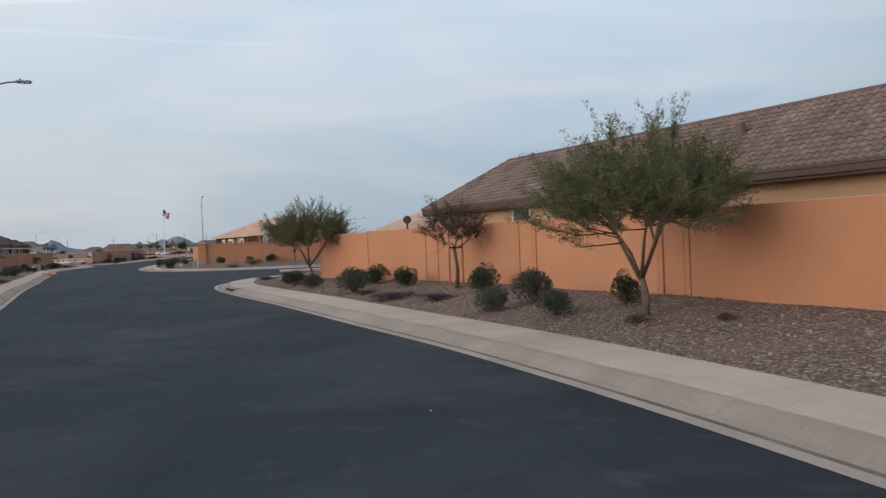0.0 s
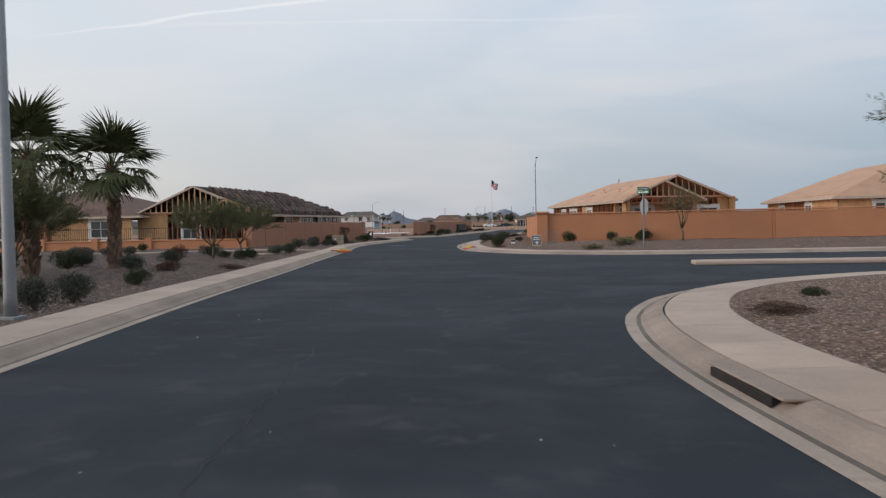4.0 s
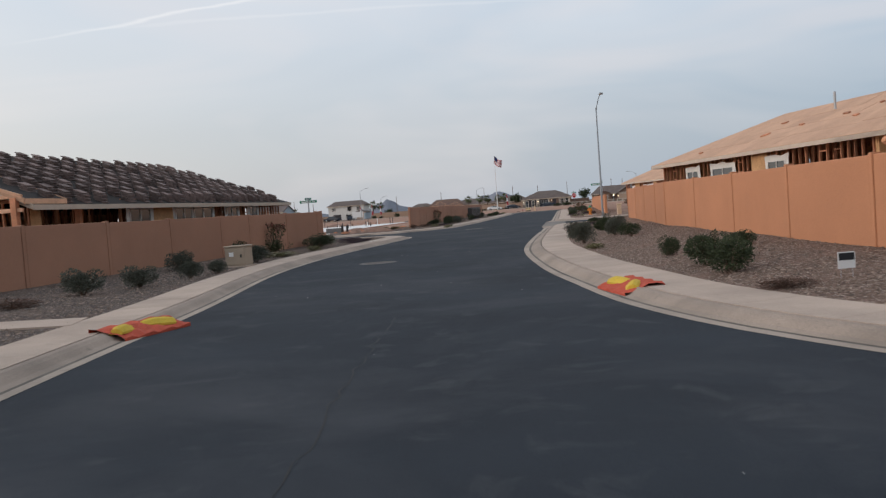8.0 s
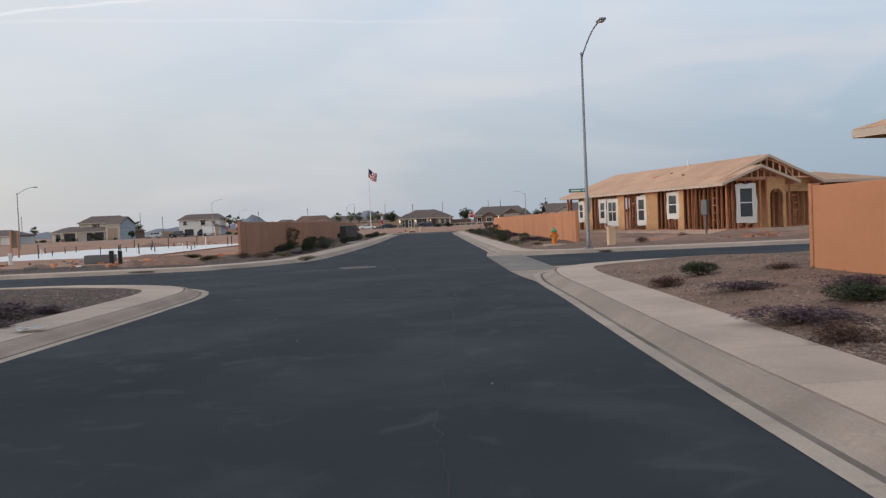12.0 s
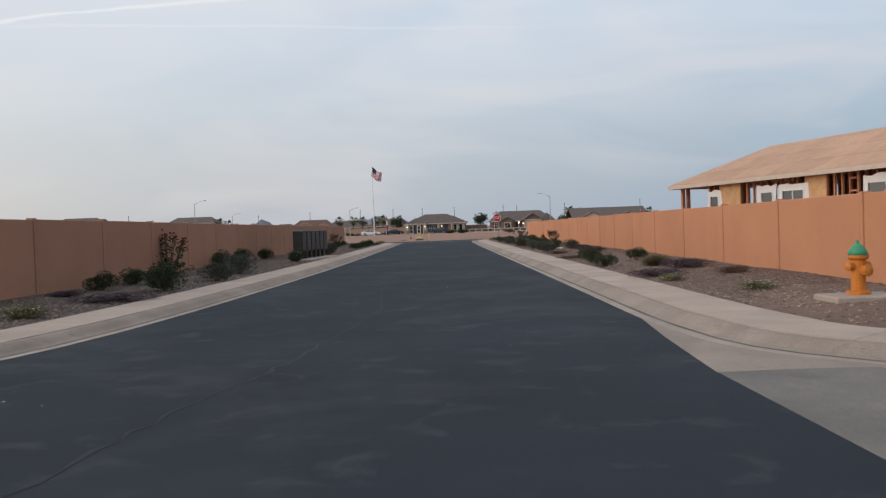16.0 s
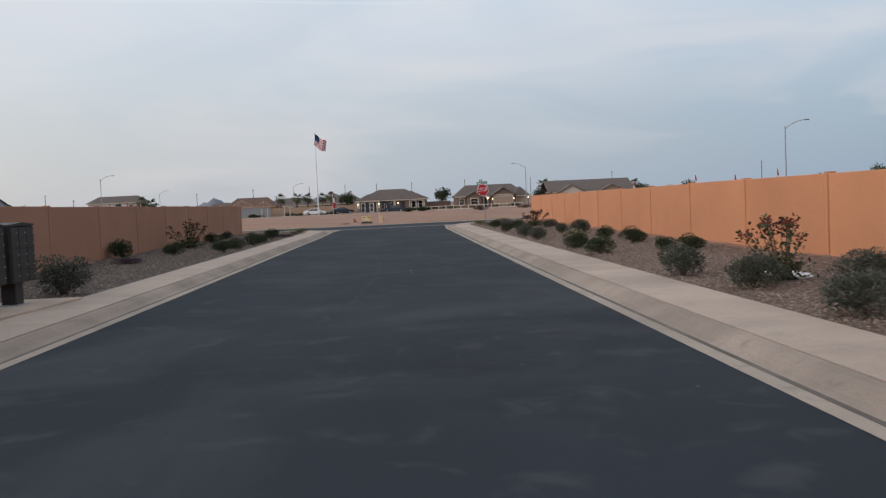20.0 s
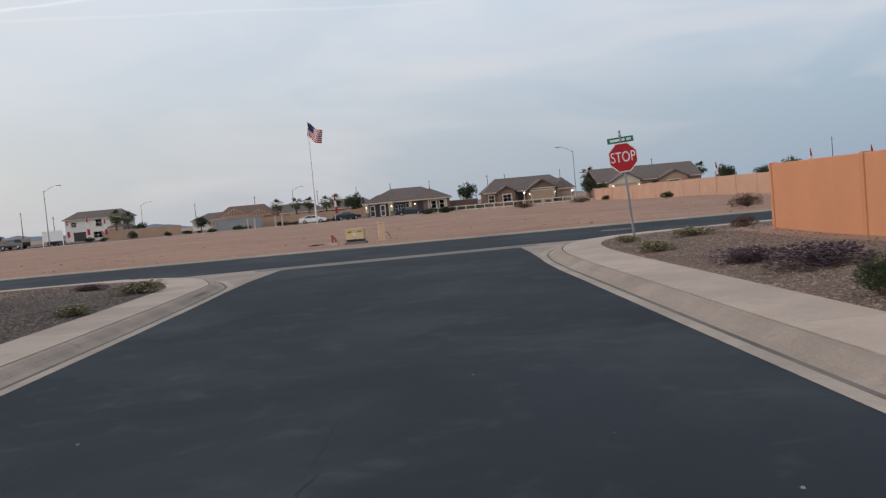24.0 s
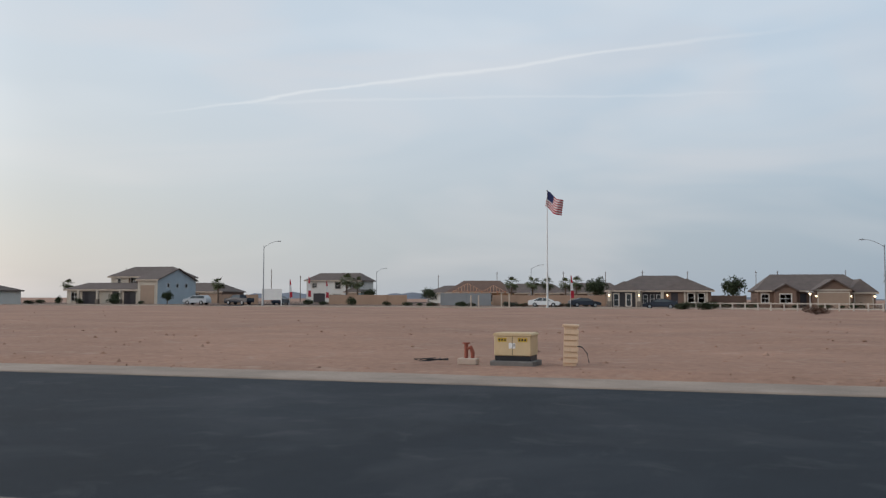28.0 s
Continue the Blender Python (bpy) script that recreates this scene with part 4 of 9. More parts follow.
def plain_framed_house(m, w, l, h, rise, label):
    root = thing("half_built_house", m, label, "house", "half-built houses")
    interior(root, 0, w, 0, l, h, 6)
    for a, b, n in (((0, l), (0, 0), l), ((0, 0), (w, 0), w), ((w, 0), (w, l), l), ((w, l), (0, l), w)):
        framed_wall(root, a, b, h, [(0, n * 0.2, "osb"), (n * 0.2, n * 0.2 + 1.4, "win", 0.7, 2.0), (n * 0.2 + 1.4, n * 0.6, "stud"), (n * 0.6, n * 0.6 + 1.4, "win", 0.7, 2.0), (n * 0.6 + 1.4, n, "osb")])
    roof_deck(root, 0, w, 0, l, h, rise, 4.5, 4.5, 0.5, PLYWOOD, fascia=TRIM)
    return root


roof_litter(pillar_house, roof_slopes(0, 8.4, 1.0, 20.8, 2.78, 1.70, 0, 5.6, 0.5)["west"], 7, 2)
plain_framed_house(pose(28.5, -127.0, 0.4, 0, 0, 3), 11, 16, 2.6, 2.2, "half-built timber house with pale roof sheathing behind a stucco wall")
plain_framed_house(pose(46, -128.0, 0.4, 0, 0, 0), 11, 16, 2.6, 2.2, "half-built timber house far along the side street")


# ---- the half-built house with tile bundles on its roof ----
def tile_bundle():
    """A pile of flat roof tiles, each layer slipped a little down the slope."""
    bm = bmesh.new()
    for i in range(6):
        slip = 0.035 * i + (0.02 if i % 2 else -0.012)
        bm_box(bm, -0.22 + slip, 0.16 + slip, -0.17 + 0.012 * (i % 3), 0.16 + 0.012 * (i % 3), 0.052 * i, 0.052 * i + 0.034)
    return bm


def house_with_bundles():
    root = thing("half_built_house", pose(-21.3, -124.2, 0.35, 0, 0, -1.2), "half-built house with brown tile bundles stacked on its roof", "house", "half-built houses")
    w, l, h = 9.6, 21.6, 2.46
    interior(root, 0, w, 0, l, h)
    framed_wall(root, (w, 0), (w, l), h, [(0, 0.5, "osb"), (0.5, 5.2, "open"), (5.2, 5.7, "stud"), (5.7, 7.4, "win", 0.8, 2.1), (7.4, 9.3, "osb"), (9.3, 11.0, "win", 0.8, 2.1), (11.0, 13.0, "win", 0.8, 2.1), (13.0, 14.4, "stud"), (14.4, 15.9, "win", 0.9, 2.1), (15.9, 17.2, "stud"), (17.2, 18.4, "win", 0.9, 2.1), (18.4, l, "stud")])
    framed_wall(root, (0, 0), (w, 0), h, [(0, 2.4, "osb"), (2.4, 3.6, "stud"), (3.6, 5.0, "win", 0.5, 2.0), (5.0, 9.6, "stud")])
    gable_truss(root, w - 4.6, w + 0.35, -0.75, h, 0.95, 0.5)
    roof_deck(root, w - 4.6, w + 0.35, -0.66, 1.2, h, 0.98, 0, 0, 0.10, FELT, fascia=PINE)
    part("patio_beam", box(w - 4.6, w + 0.35, -0.78, -0.70, h - 0.42, h - 0.30), PINE, root)
    for x in (w - 4.4, w + 0.1):
        part("porch_post", box(x - 0.09, x + 0.09, -0.84, -0.66, 0, h), STUD, root)
    framed_wall(root, (0, l), (0, 0), h, [(0, l, "osb")])
    framed_wall(root, (w, l), (0, l), h, [(0, 2, "stud"), (2, w, "osb")])
    part("patio_post", box(w - 0.2, w - 0.02, 2.7, 2.88, 0, h), STUD, root)
    deck = (0, w, 0, l, h, 2.0, 0, 4.6, 0.55)
    roof_deck(root, *deck, FELT, fascia=TRIM)
    gable_truss(root, 0, w, -0.3, h, 2.0, 0.45)
    me = shared(("roof_tile_pack",), tile_bundle, TILE_LOOSE)
    for key in ("east", "west", "north"):
        o, u, v, n = slope_frame(roof_slopes(*deck)[key])
        cs = roof_slopes(*deck)[key]
        poly = [((Vector(c) - o).dot(u), (Vector(c) - o).dot(v)) for c in cs]
        for row in range(9):
            for col in range(int(max(p[0] for p in poly) / 0.98) + 1):
                a, b = col * 0.98 + random.uniform(0.15, 0.23), 0.34 + row * 0.64 + random.uniform(-0.03, 0.03)
                if random.random() < 0.05 or key == "west" and row < 7:
                    continue
                if inside(np.array(poly), np.array([[a, b], [a, b + 0.5], [a - 0.3, b], [a + 0.4, b]])).all():
                    place = o + u * a + v * b + n * 0.01
                    rot = Matrix((u, v, n)).transposed().to_4x4()
                    piece("roof_tile_pack", me, root, Matrix.Translation(place) @ rot @ Matrix.Rotation(radians(random.uniform(-4, 4) + 90), 4, "Z") @ Matrix.Diagonal((random.uniform(0.85, 1.0), random.uniform(1.0, 1.25), random.uniform(0.85, 1.1), 1)))
    # lower front part with a porch, to the left
    framed_wall(root, (-14, -1.0), (0, -1.0), h, [(0, 1.8, "osb"), (1.8, 3.4, "win", 0.7, 2.0), (3.4, 4.2, "osb"), (4.2, 7.4, "open"), (7.4, 10.6, "osb"), (10.6, 12.4, "win", 0.7, 2.0), (12.4, 14, "osb")])
    framed_wall(root, (-14, 12), (-14, -1), h, [(0, 13, "osb")])
    part("porch_back", box(-10.2, -6.4, 1.2, 1.3, 0, h), OSB, root)
    for x in (-9.8, -6.6):
        part("porch_post", box(x - 0.12, x + 0.12, -1.9, -1.66, 0, h), STUD, root)
    roof_deck(root, -14, 0.5, -1.0, 12, h, 2.2, 5.5, 5.5, 0.5, TILE, fascia=TRIM)
    roof_deck(root, -10.1, -6.3, -2.0, 3, h, 1.0, 0, 0, 0.4, TILE, fascia=TRIM)
    gable_truss(root, -10.1, -6.3, -2.05, h, 1.0, 0.5)
    return root


house_with_bundles()

# low garden wall in front of it, with an iron fence
low = thing("garden_wall", pose(-10.3, -130.2, 0), "low orange stucco garden wall with dark iron rails", "wall")
part("wall_body", box(-19, 0, -0.1, 0.1, -0.1, 0.78, 0.02), STUCCO, low)
part("coping", box(-19, 0, -0.16, 0.16, 0.78, 0.88, 0.03), STUCCO, low)
for x in np.arange(-19, -3.0, 4.0):
    part("pier", box(x - 0.25, x + 0.25, -0.25, 0.25, -0.1, 1.05, 0.03), STUCCO, low)
IRON = material("dark_iron", (0.05, 0.045, 0.04), 0.6, metal=0.4, vary=0.1, big=4)
bar = to_mesh("bar", box(-0.01, 0.01, -0.01, 0.01, 0.88, 1.75), IRON)
for x in np.arange(-18.8, -0.6, 0.16):
    piece("bar", bar, low, Matrix.Translation((x, 0, 0)))
for z in (0.98, 1.66):
    part("rail", box(-18.9, -0.5, -0.015, 0.015, z, z + 0.03), IRON, low)


# ---- the tiled house behind the first wall ----
def curved_tile(w=0.205, l=0.27):
    bm = bmesh.new()
    cols = [(-w / 2, 0.0), (-w * 0.24, 0.042), (0.0, 0.058), (w * 0.24, 0.042), (w / 2, 0.0)]
    rows = [(0.0, 0.05), (l, 0.0)]
    g = [[bm.verts.new((x, y, z + dz)) for x, z in cols] for y, dz in rows]
    for i in range(4):
        bm.faces.new((g[0][i], g[0][i + 1], g[1][i + 1], g[1][i]))
    f = [bm.verts.new((x, 0.0, 0.0)) for x, z in cols]
    for i in range(4):
        bm.faces.new((f[i], f[i + 1], g[0][i + 1], g[0][i]))
    return bm


def tiled_slope(root, corners, mat, limit, du=0.205, dv=0.205):
    """Lays curved tiles on a slope: the first as parts, the rest joined."""
    o, u, v, n = slope_frame(corners)
    poly = np.array([((Vector(c) - o).dot(u), (Vector(c) - o).dot(v)) for c in corners])
    rot = Matrix((u, v, n)).transposed().to_4x4()
    me = shared(("tile", mat.name), curved_tile, mat)
    base = np.array([w.co[:] for w in me.vertices])
    faces = np.array([list(f.vertices) for f in me.polygons])
    nu, nv = int((poly[:, 0].max() - poly[:, 0].min()) / du) + 1, int(poly[:, 1].max() / dv) + 1
    verts, polys, count, off = [], [], 0, 0
    u_min = poly[:, 0].min()
    for r in range(nv):
        for c in range(nu):
            a, b = u_min + (c + 0.5) * du, r * dv
            if not inside(poly, np.array([[a, b + 0.12]]))[0]:
                continue
            place = o + u * a + v * b + n * (0.012 + random.uniform(0, 0.008))
            mm = Matrix.Translation(place) @ rot @ Matrix.Rotation(radians(random.uniform(-1.2, 1.2)), 4, "Z")
            if count < limit:
                piece("tile", me, root, mm)
                count += 1
            else:
                k = np.array(mm)
                verts.append(base @ k[:3, :3].T + k[:3, 3])
                polys.append(faces + off)
                off += len(base)
    if verts:
        ob = new("tile_field", raw_mesh("tile_field", np.vstack(verts).tolist(), np.vstack(polys).tolist(), [mat]))
        ob.parent = root
        ob["kind"] = "stuff"


def tiled_house_by_wall():
    rz = 13.5
    root = thing("tiled_house", pose(20.14, -181.74, 0.4, 0, 0, rz), "tan stucco house with a brown tiled hip roof behind the wall", "house")
    w, l, h = 3.7, 30, 2.52
    EAVE = material("brown_painted_eave", (0.105, 0.072, 0.056), 0.8, vary=0.12, big=2)
    CLAY = material("weathered_brown_tile", (0.235, 0.168, 0.138), 0.85, vary=0.2, big=1.2, bump=0.003, bump_scale=20, random_amount=0.2, island=True)
    TANWALL = material("house_stucco", (0.50, 0.33, 0.19), 0.9, bump=0.003, vary=0.07, big=0.6)
    part("wall", box(0, w + 4, -l, 0, -0.5, h), TANWALL, root)
    z, over, rise = h, 0.45, 1.24
    deck = (0, w, -l, 0, z, rise, 2.3, 2.3, over)
    roof_deck(root, *deck, EAVE)
    part("roof_back", box(w, w + 4.2, -l, 0, h - 0.1, h + 0.4), TILE, root)
    sl = roof_slopes(*deck)
    tiled_slope(root, sl["west"], CLAY, 220)
    tiled_slope(root, sl["north"], CLAY, 60)
    zt = z - rise / (w / 2) * over
    for k, (a, b) in enumerate((((-over, -l), (-over, over)), ((-over, over), (w + over, over)))):
        for dz, dy in ((0, 0), (-0.06, 0.06)):
            if k == 0:
                part("fascia", box(a[0] + dy - 0.02, a[0] + dy + 0.02, a[1], b[1], zt - 0.115 + dz, zt - 0.045 + dz), EAVE, root)
            else:
                part("fascia", box(a[0], b[0], a[1] - dy - 0.02, a[1] - dy + 0.02, zt - 0.115 + dz, zt - 0.045 + dz), EAVE, root)
    ridge = shared(("ridge_tile",), lambda: tube(bmesh.new(), [(0, 0, 0), (0, 0.4, 0.02)], [0.09, 0.07], 8), TILE)
    for y in np.arange(-l + 2, -2.0, 0.36):
        piece("ridge_tile", ridge, root, Matrix.Translation((w / 2, y, z + rise + 0.02)))
    d = Vector((w / 2 + over, -2.3, rise + rise / (w / 2) * over - 0.0))
    for i in range(8):
        p = Vector((-over, over, zt)) + d * (i / 8)
        piece("ridge_tile", ridge, root, Matrix.Translation(p + Vector((0, 0, 0.03))) @ Vector((0, 1, 0)).rotation_difference(d).to_matrix().to_4x4())
    window(root, pose(0, -5.9, 1.62, 0, 0, 90), 1.0, 0.46, wrap=False, mull=False, frame_mat=WHITE)
    part("roof_vent", tube(bmesh.new(), [(0.9, -13, z + 0.6), (0.9, -13, z + 0.95)], [0.1, 0.1]), TILE, root)
    return root


tiled_house_by_wall()


# ---- far ground: the cross road, the bare field and the street of finished homes ----
for x0, x1 in ((-320, -90), (90, 320)):
    solid("road", box(x0, x1, 4.3, 14.0, -0.04, 0.0), ASPHALT, pose(0, 0, 0), "dark asphalt of the cross road running on", "road", kind="structure")
solid("kerb", box(-320, 320, 14.0, 15.7, -0.1, 0.03, 0.02), KERB_TOP, pose(0, 0, 0), "pale dusty concrete edge of the cross road", "kerb", kind="structure")


def dirt_field():
    xs = np.concatenate([np.arange(-320, -40, 8.0), np.arange(-40, 40, 1.0), np.arange(40, 324, 8.0)])
    ys = np.concatenate([np.arange(15.5, 45, 0.7), np.arange(45, 124, 4.0), [118.0]])
    ys = np.unique(ys[ys <= 118.0])
    X, Y = np.meshgrid(xs, ys)
    Z = 0.10 + 0.05 * np.sin(X * 0.31 + 1.3 * np.sin(Y * 0.17)) + 0.035 * np.sin(X * 0.9 + Y * 0.7) * np.sin(Y * 1.1) + 0.10 * np.clip((Y - 70) / 40, 0, 1)
    for slope, off in ((0.05, 24.0), (-0.03, 31.0), (0.08, 38.0)):
        for side in (-0.85, 0.85):
            Z -= 0.07 * np.exp(-((Y - off - slope * X - side - 0.8 * np.sin(X * 0.06)) / 0.5) ** 2)
    Z = np.where(Y < 16, 0.022 + 0.022 * np.sin(X * 0.8 + 2 * np.sin(X * 0.23)) * (Y > 15.6), Z)
    v = np.column_stack([X.ravel(), Y.ravel(), Z.ravel()]).tolist()
    nx = len(xs)
    f = [(i * nx + j, i * nx + j + 1, (i + 1) * nx + j + 1, (i + 1) * nx + j) for i in range(len(ys) - 1) for j in range(nx - 1)]
    ob = new("dirt_field", raw_mesh("dirt_field", v, f, [DIRT], None, True))
    tagged(ob, "vacant pinkish dirt field graded smooth beyond the cross road", "ground", kind="structure")


dirt_field()
solid("road", box(-150, 90, 118.6, 125.5, -0.02, 0.20), ASPHALT, pose(0, 0, 0), "asphalt street in front of the finished homes", "road", kind="structure")
solid("road", box(-78, -67, 126.1, 300, -0.02, 0.20), ASPHALT, pose(0, 0, 0), "side street between the finished homes", "road", kind="structure")
solid("kerb", box(-150, 90, 118.0, 118.6, -0.02, 0.32, 0.03), CONCRETE, pose(0, 0, 0), "pale kerb along the bare field", "kerb", kind="structure")
for x0, x1 in ((-150, -78), (-67, 90)):
    solid("kerb", box(x0, x1, 125.5, 126.1, -0.02, 0.34, 0.03), CONCRETE, pose(0, 0, 0), "pale kerb in front of the finished homes", "kerb", kind="structure")
    solid("front_yards", box(x0, x1, 126.1, 300, -0.02, 0.30), GRAVEL, pose(0, 0, 0), "tan crushed rock yards of the finished homes", "ground", kind="structure")
# concrete crossings and strips
solid("valley_gutter", prism([(2.85, 0.004), (3.6, 0.010), (4.35, 0.004), (4.35, -0.02), (2.85, -0.02)], -92.6, -81.6), DIRTY_GUTTER, pose(0, 0, 0), "shallow concrete gutter across the side street", "gutter", kind="structure")
solid("valley_gutter", prism([(-0.66, 0.004), (0, 0.012), (0.66, 0.004), (0.66, -0.02), (-0.66, -0.02)], -4.4, 4.4), DIRTY_GUTTER, pose(-0.4, 4.2, 0, 0, 0, 93.6), "shallow concrete gutter across the street's mouth", "gutter", kind="structure")


def corner_apron(key, start, stop, inner):
    """The concrete laid between a kerb return and the cross gutter; inner: its corners on the asphalt, from stop back to start."""
    line = EDGE[key] - normals(EDGE[key]) * 0.022
    a, b = (int(((line - p) ** 2).sum(1).argmin()) for p in (start, stop))
    ring = [tuple(p) for p in line[min(a, b):max(a, b) + 1]]
    ring = (ring if a < b else ring[::-1]) + list(inner)
    bm = bmesh.new()
    top = [bm.verts.new((x, y, 0.005)) for x, y in ring]
    low = [bm.verts.new((x, y, -0.02)) for x, y in ring]
    for tri in geometry.tessellate_polygon([[Vector((x, y, 0)) for x, y in ring]]):
        bm.faces.new([top[k] for k in tri])
    for i in range(len(top)):
        bm.faces.new((top[i - 1], top[i], low[i], low[i - 1]))
    solid("corner_apron", bm, KERB_TOP, pose(0, 0, 0), "worn concrete apron at the street corner", "gutter", kind="structure")


corner_apron("northwest", (-8.5, 3.9), (-4.25, -3.0), [(-4.15, -0.5), (-3.95, 3.3), (-4.2, 4.5), (-7.0, 4.3)])
corner_apron("northeast", (3.3, -1.4), (8.0, 4.8), [(4.0, 5.05), (3.4, 3.7), (3.36, 1.2)])
corner_apron("northeast", (7.0, -82.3), (3.25, -77.0), [(3.02, -79.0), (2.84, -81.6), (4.36, -81.6), (4.36, -82.6)])
corner_apron("east", (3.1, -97.5), (7.0, -91.2), [(4.36, -90.9), (4.36, -92.6), (2.84, -92.6), (2.95, -95.5)])
solid("median_strip", box(15.5, 60, -156.0, -155.0, -0.02, 0.14, 0.04), CONCRETE, pose(0, 0, 0), "raised concrete strip in the middle of the side street", "kerb", kind="structure")
path = thing("garden_path", pose(0, 0, 0), "pale concrete path joining the footway through the bed", "path", kind="structure")
for i in range(8):
    a = Vector((-3.6, -135.4)).lerp(Vector((-16.5, -139.6)), i / 8)
    b = Vector((-3.6, -135.4)).lerp(Vector((-16.5, -139.6)), (i + 0.985) / 8)
    d = (b - a).normalized()
    n = Vector((-d.y, d.x)) * 0.58
    za, zb = (0.15 + 0.115 * min(1, k * 1.7 / 3.0) for k in (i, i + 1))
    bm = bmesh.new()
    lo = [bm.verts.new((*p, 0.05)) for p in (a + n, b + n, b - n, a - n)]
    hi = [bm.verts.new((*p, z)) for p, z in ((a + n, za), (b + n, zb), (b - n, zb), (a - n, za))]
    bm.faces.new(hi)
    for k in range(4):
        bm.faces.new((lo[k - 1], lo[k], hi[k], hi[k - 1]))
    part("slab", bm, CONCRETE, path)
solid("concrete_slab", box(-0.75, 0.75, -0.32, 0.32, -0.02, 0.05, 0.008), CONCRETE, pose(-3.9, -143.4, 0.2, 0, 0, 70), "loose pale concrete slab lying in the bed", "slab")

RISE = {"southwest": 0.10, "northwest": 0.12, "southeast": 0.34, "east": 0.27, "northeast": 0.12}


def bed_z(key, x, y):
    """Height of a block's ground."""
    d = nearest(EDGE[key], np.array([[x, y]]))[0]
    r = RISE[key]
    return 0.13 + r * min(1, max(0, (d - 1.6) / 3.2)) + 0.03 * math.sin(x * 1.1 + 0.7 * math.sin(y * 0.9)) * min(1, max(0, (d - 2.2) / 2))


# ---- hills ----
HAZE = material("hazy_rock", (0.22, 0.235, 0.27), 1.0, vary=0.10, big=0.004, bump_scale=0.02, spec=0.0)


def hills():
    xs, ys = np.arange(-2300, 1500, 22.0), np.arange(2850, 3400, 30.0)
    X, Y = np.meshgrid(xs, ys)
    H = np.zeros_like(X)
    for cx, cy, sx, sy, h in ((-228, 3050, 62, 90, 57), (-300, 3080, 80, 90, 43), (-392, 3080, 70, 100, 41), (-140, 3070, 60, 90, 27), (-665, 3100, 48, 120, 58), (-715, 3100, 60, 120, 42), (-600, 3120, 60, 100, 30), (-980, 3150, 120, 120, 26), (-1500, 3150, 240, 140, 24), (400, 3200, 260, 120, 16), (950, 3150, 200, 120, 14)):
        H = np.maximum(H, h * np.exp(-np.abs((X - cx) / sx) ** 1.9 - ((Y - cy) / sy) ** 2))
    H = H * (1 + 0.22 * np.sin(X * 0.055 + Y * 0.03) * np.sin(X * 0.021 + 1)) - 1.5
    nx = len(xs)
    f = [(i * nx + j, i * nx + j + 1, (i + 1) * nx + j + 1, (i + 1) * nx + j) for i in range(len(ys) - 1) for j in range(nx - 1)]
    ob = new("hills", raw_mesh("hills", np.column_stack([X.ravel(), Y.ravel(), H.ravel()]).tolist(), f, [HAZE], None, True))
    tagged(ob, "low blue-grey desert hills on the horizon", "hills", kind="structure")


hills()

# ---- plants ----
LEAF = {
    "g": material("dark_green_leaf", (0.050, 0.066, 0.030), 0.7, vary=0.2, big=3, random_amount=0.45, island=True),
    "s": material("sage_leaf", (0.096, 0.102, 0.078), 0.8, vary=0.15, big=3, random_amount=0.4, island=True),
    "f": material("olive_leaf", (0.070, 0.080, 0.035), 0.7, vary=0.2, big=3, random_amount=0.45, island=True),
    "p": material("purple_leaf", (0.085, 0.052, 0.066), 0.8, vary=0.2, big=3, random_amount=0.45, island=True),
    "l": material("yellow_green_leaf", (0.135, 0.130, 0.050), 0.75, vary=0.2, big=3, random_amount=0.4, island=True),
    "r": material("reddish_brown_leaf", (0.115, 0.062, 0.042), 0.8, vary=0.2, big=3, random_amount=0.45, island=True),
    "y": material("pale_dry_leaf", (0.210, 0.180, 0.105), 0.8, vary=0.2, big=3, random_amount=0.4, island=True),
}
BLOOM_RED = material("red_bloom", (0.17, 0.040, 0.030), 0.7, vary=0.2, big=5, random_amount=0.3, island=True)
BLOOM_CREAM = material("cream_bloom", (0.62, 0.56, 0.40), 0.7, vary=0.1, big=5, random_amount=0.2, island=True)
TREE_LEAF = material("feathery_leaf", (0.145, 0.150, 0.072), 0.75, vary=0.2, big=2, random_amount=0.4, island=True)
BRONZE_LEAF = material("bronze_leaf", (0.075, 0.050, 0.035), 0.75, vary=0.2, big=2, random_amount=0.4, island=True)
GREENBARK = material("smooth_green_bark", (0.165, 0.125, 0.085), 0.85, vary=0.18, big=4, bump=0.004, bump_scale=30)
PALM_LEAF = material("palm_frond", (0.110, 0.122, 0.055), 0.7, vary=0.2, big=2, random_amount=0.35)


def leaves(at, way, length, width, rng):
    """Diamond leaves as arrays of verts and faces."""
    n = len(at)
    side = np.cross(way, rng.normal(size=(n, 3)))
    side /= np.linalg.norm(side, axis=1)[:, None] + 1e-9
    l = (length * rng.uniform(0.6, 1.3, n))[:, None]
    w = (width * rng.uniform(0.6, 1.3, n))[:, None]
    fold = np.cross(way, side) * w * 0.4
    v = np.stack([at, at + way * l * 0.5 + side * w + fold, at + way * l, at + way * l * 0.5 - side * w + fold], 1).reshape(-1, 3)
    return v, np.arange(4 * n).reshape(-1, 4)


def unit(v):
    return v / (np.linalg.norm(v, axis=1)[:, None] + 1e-9)


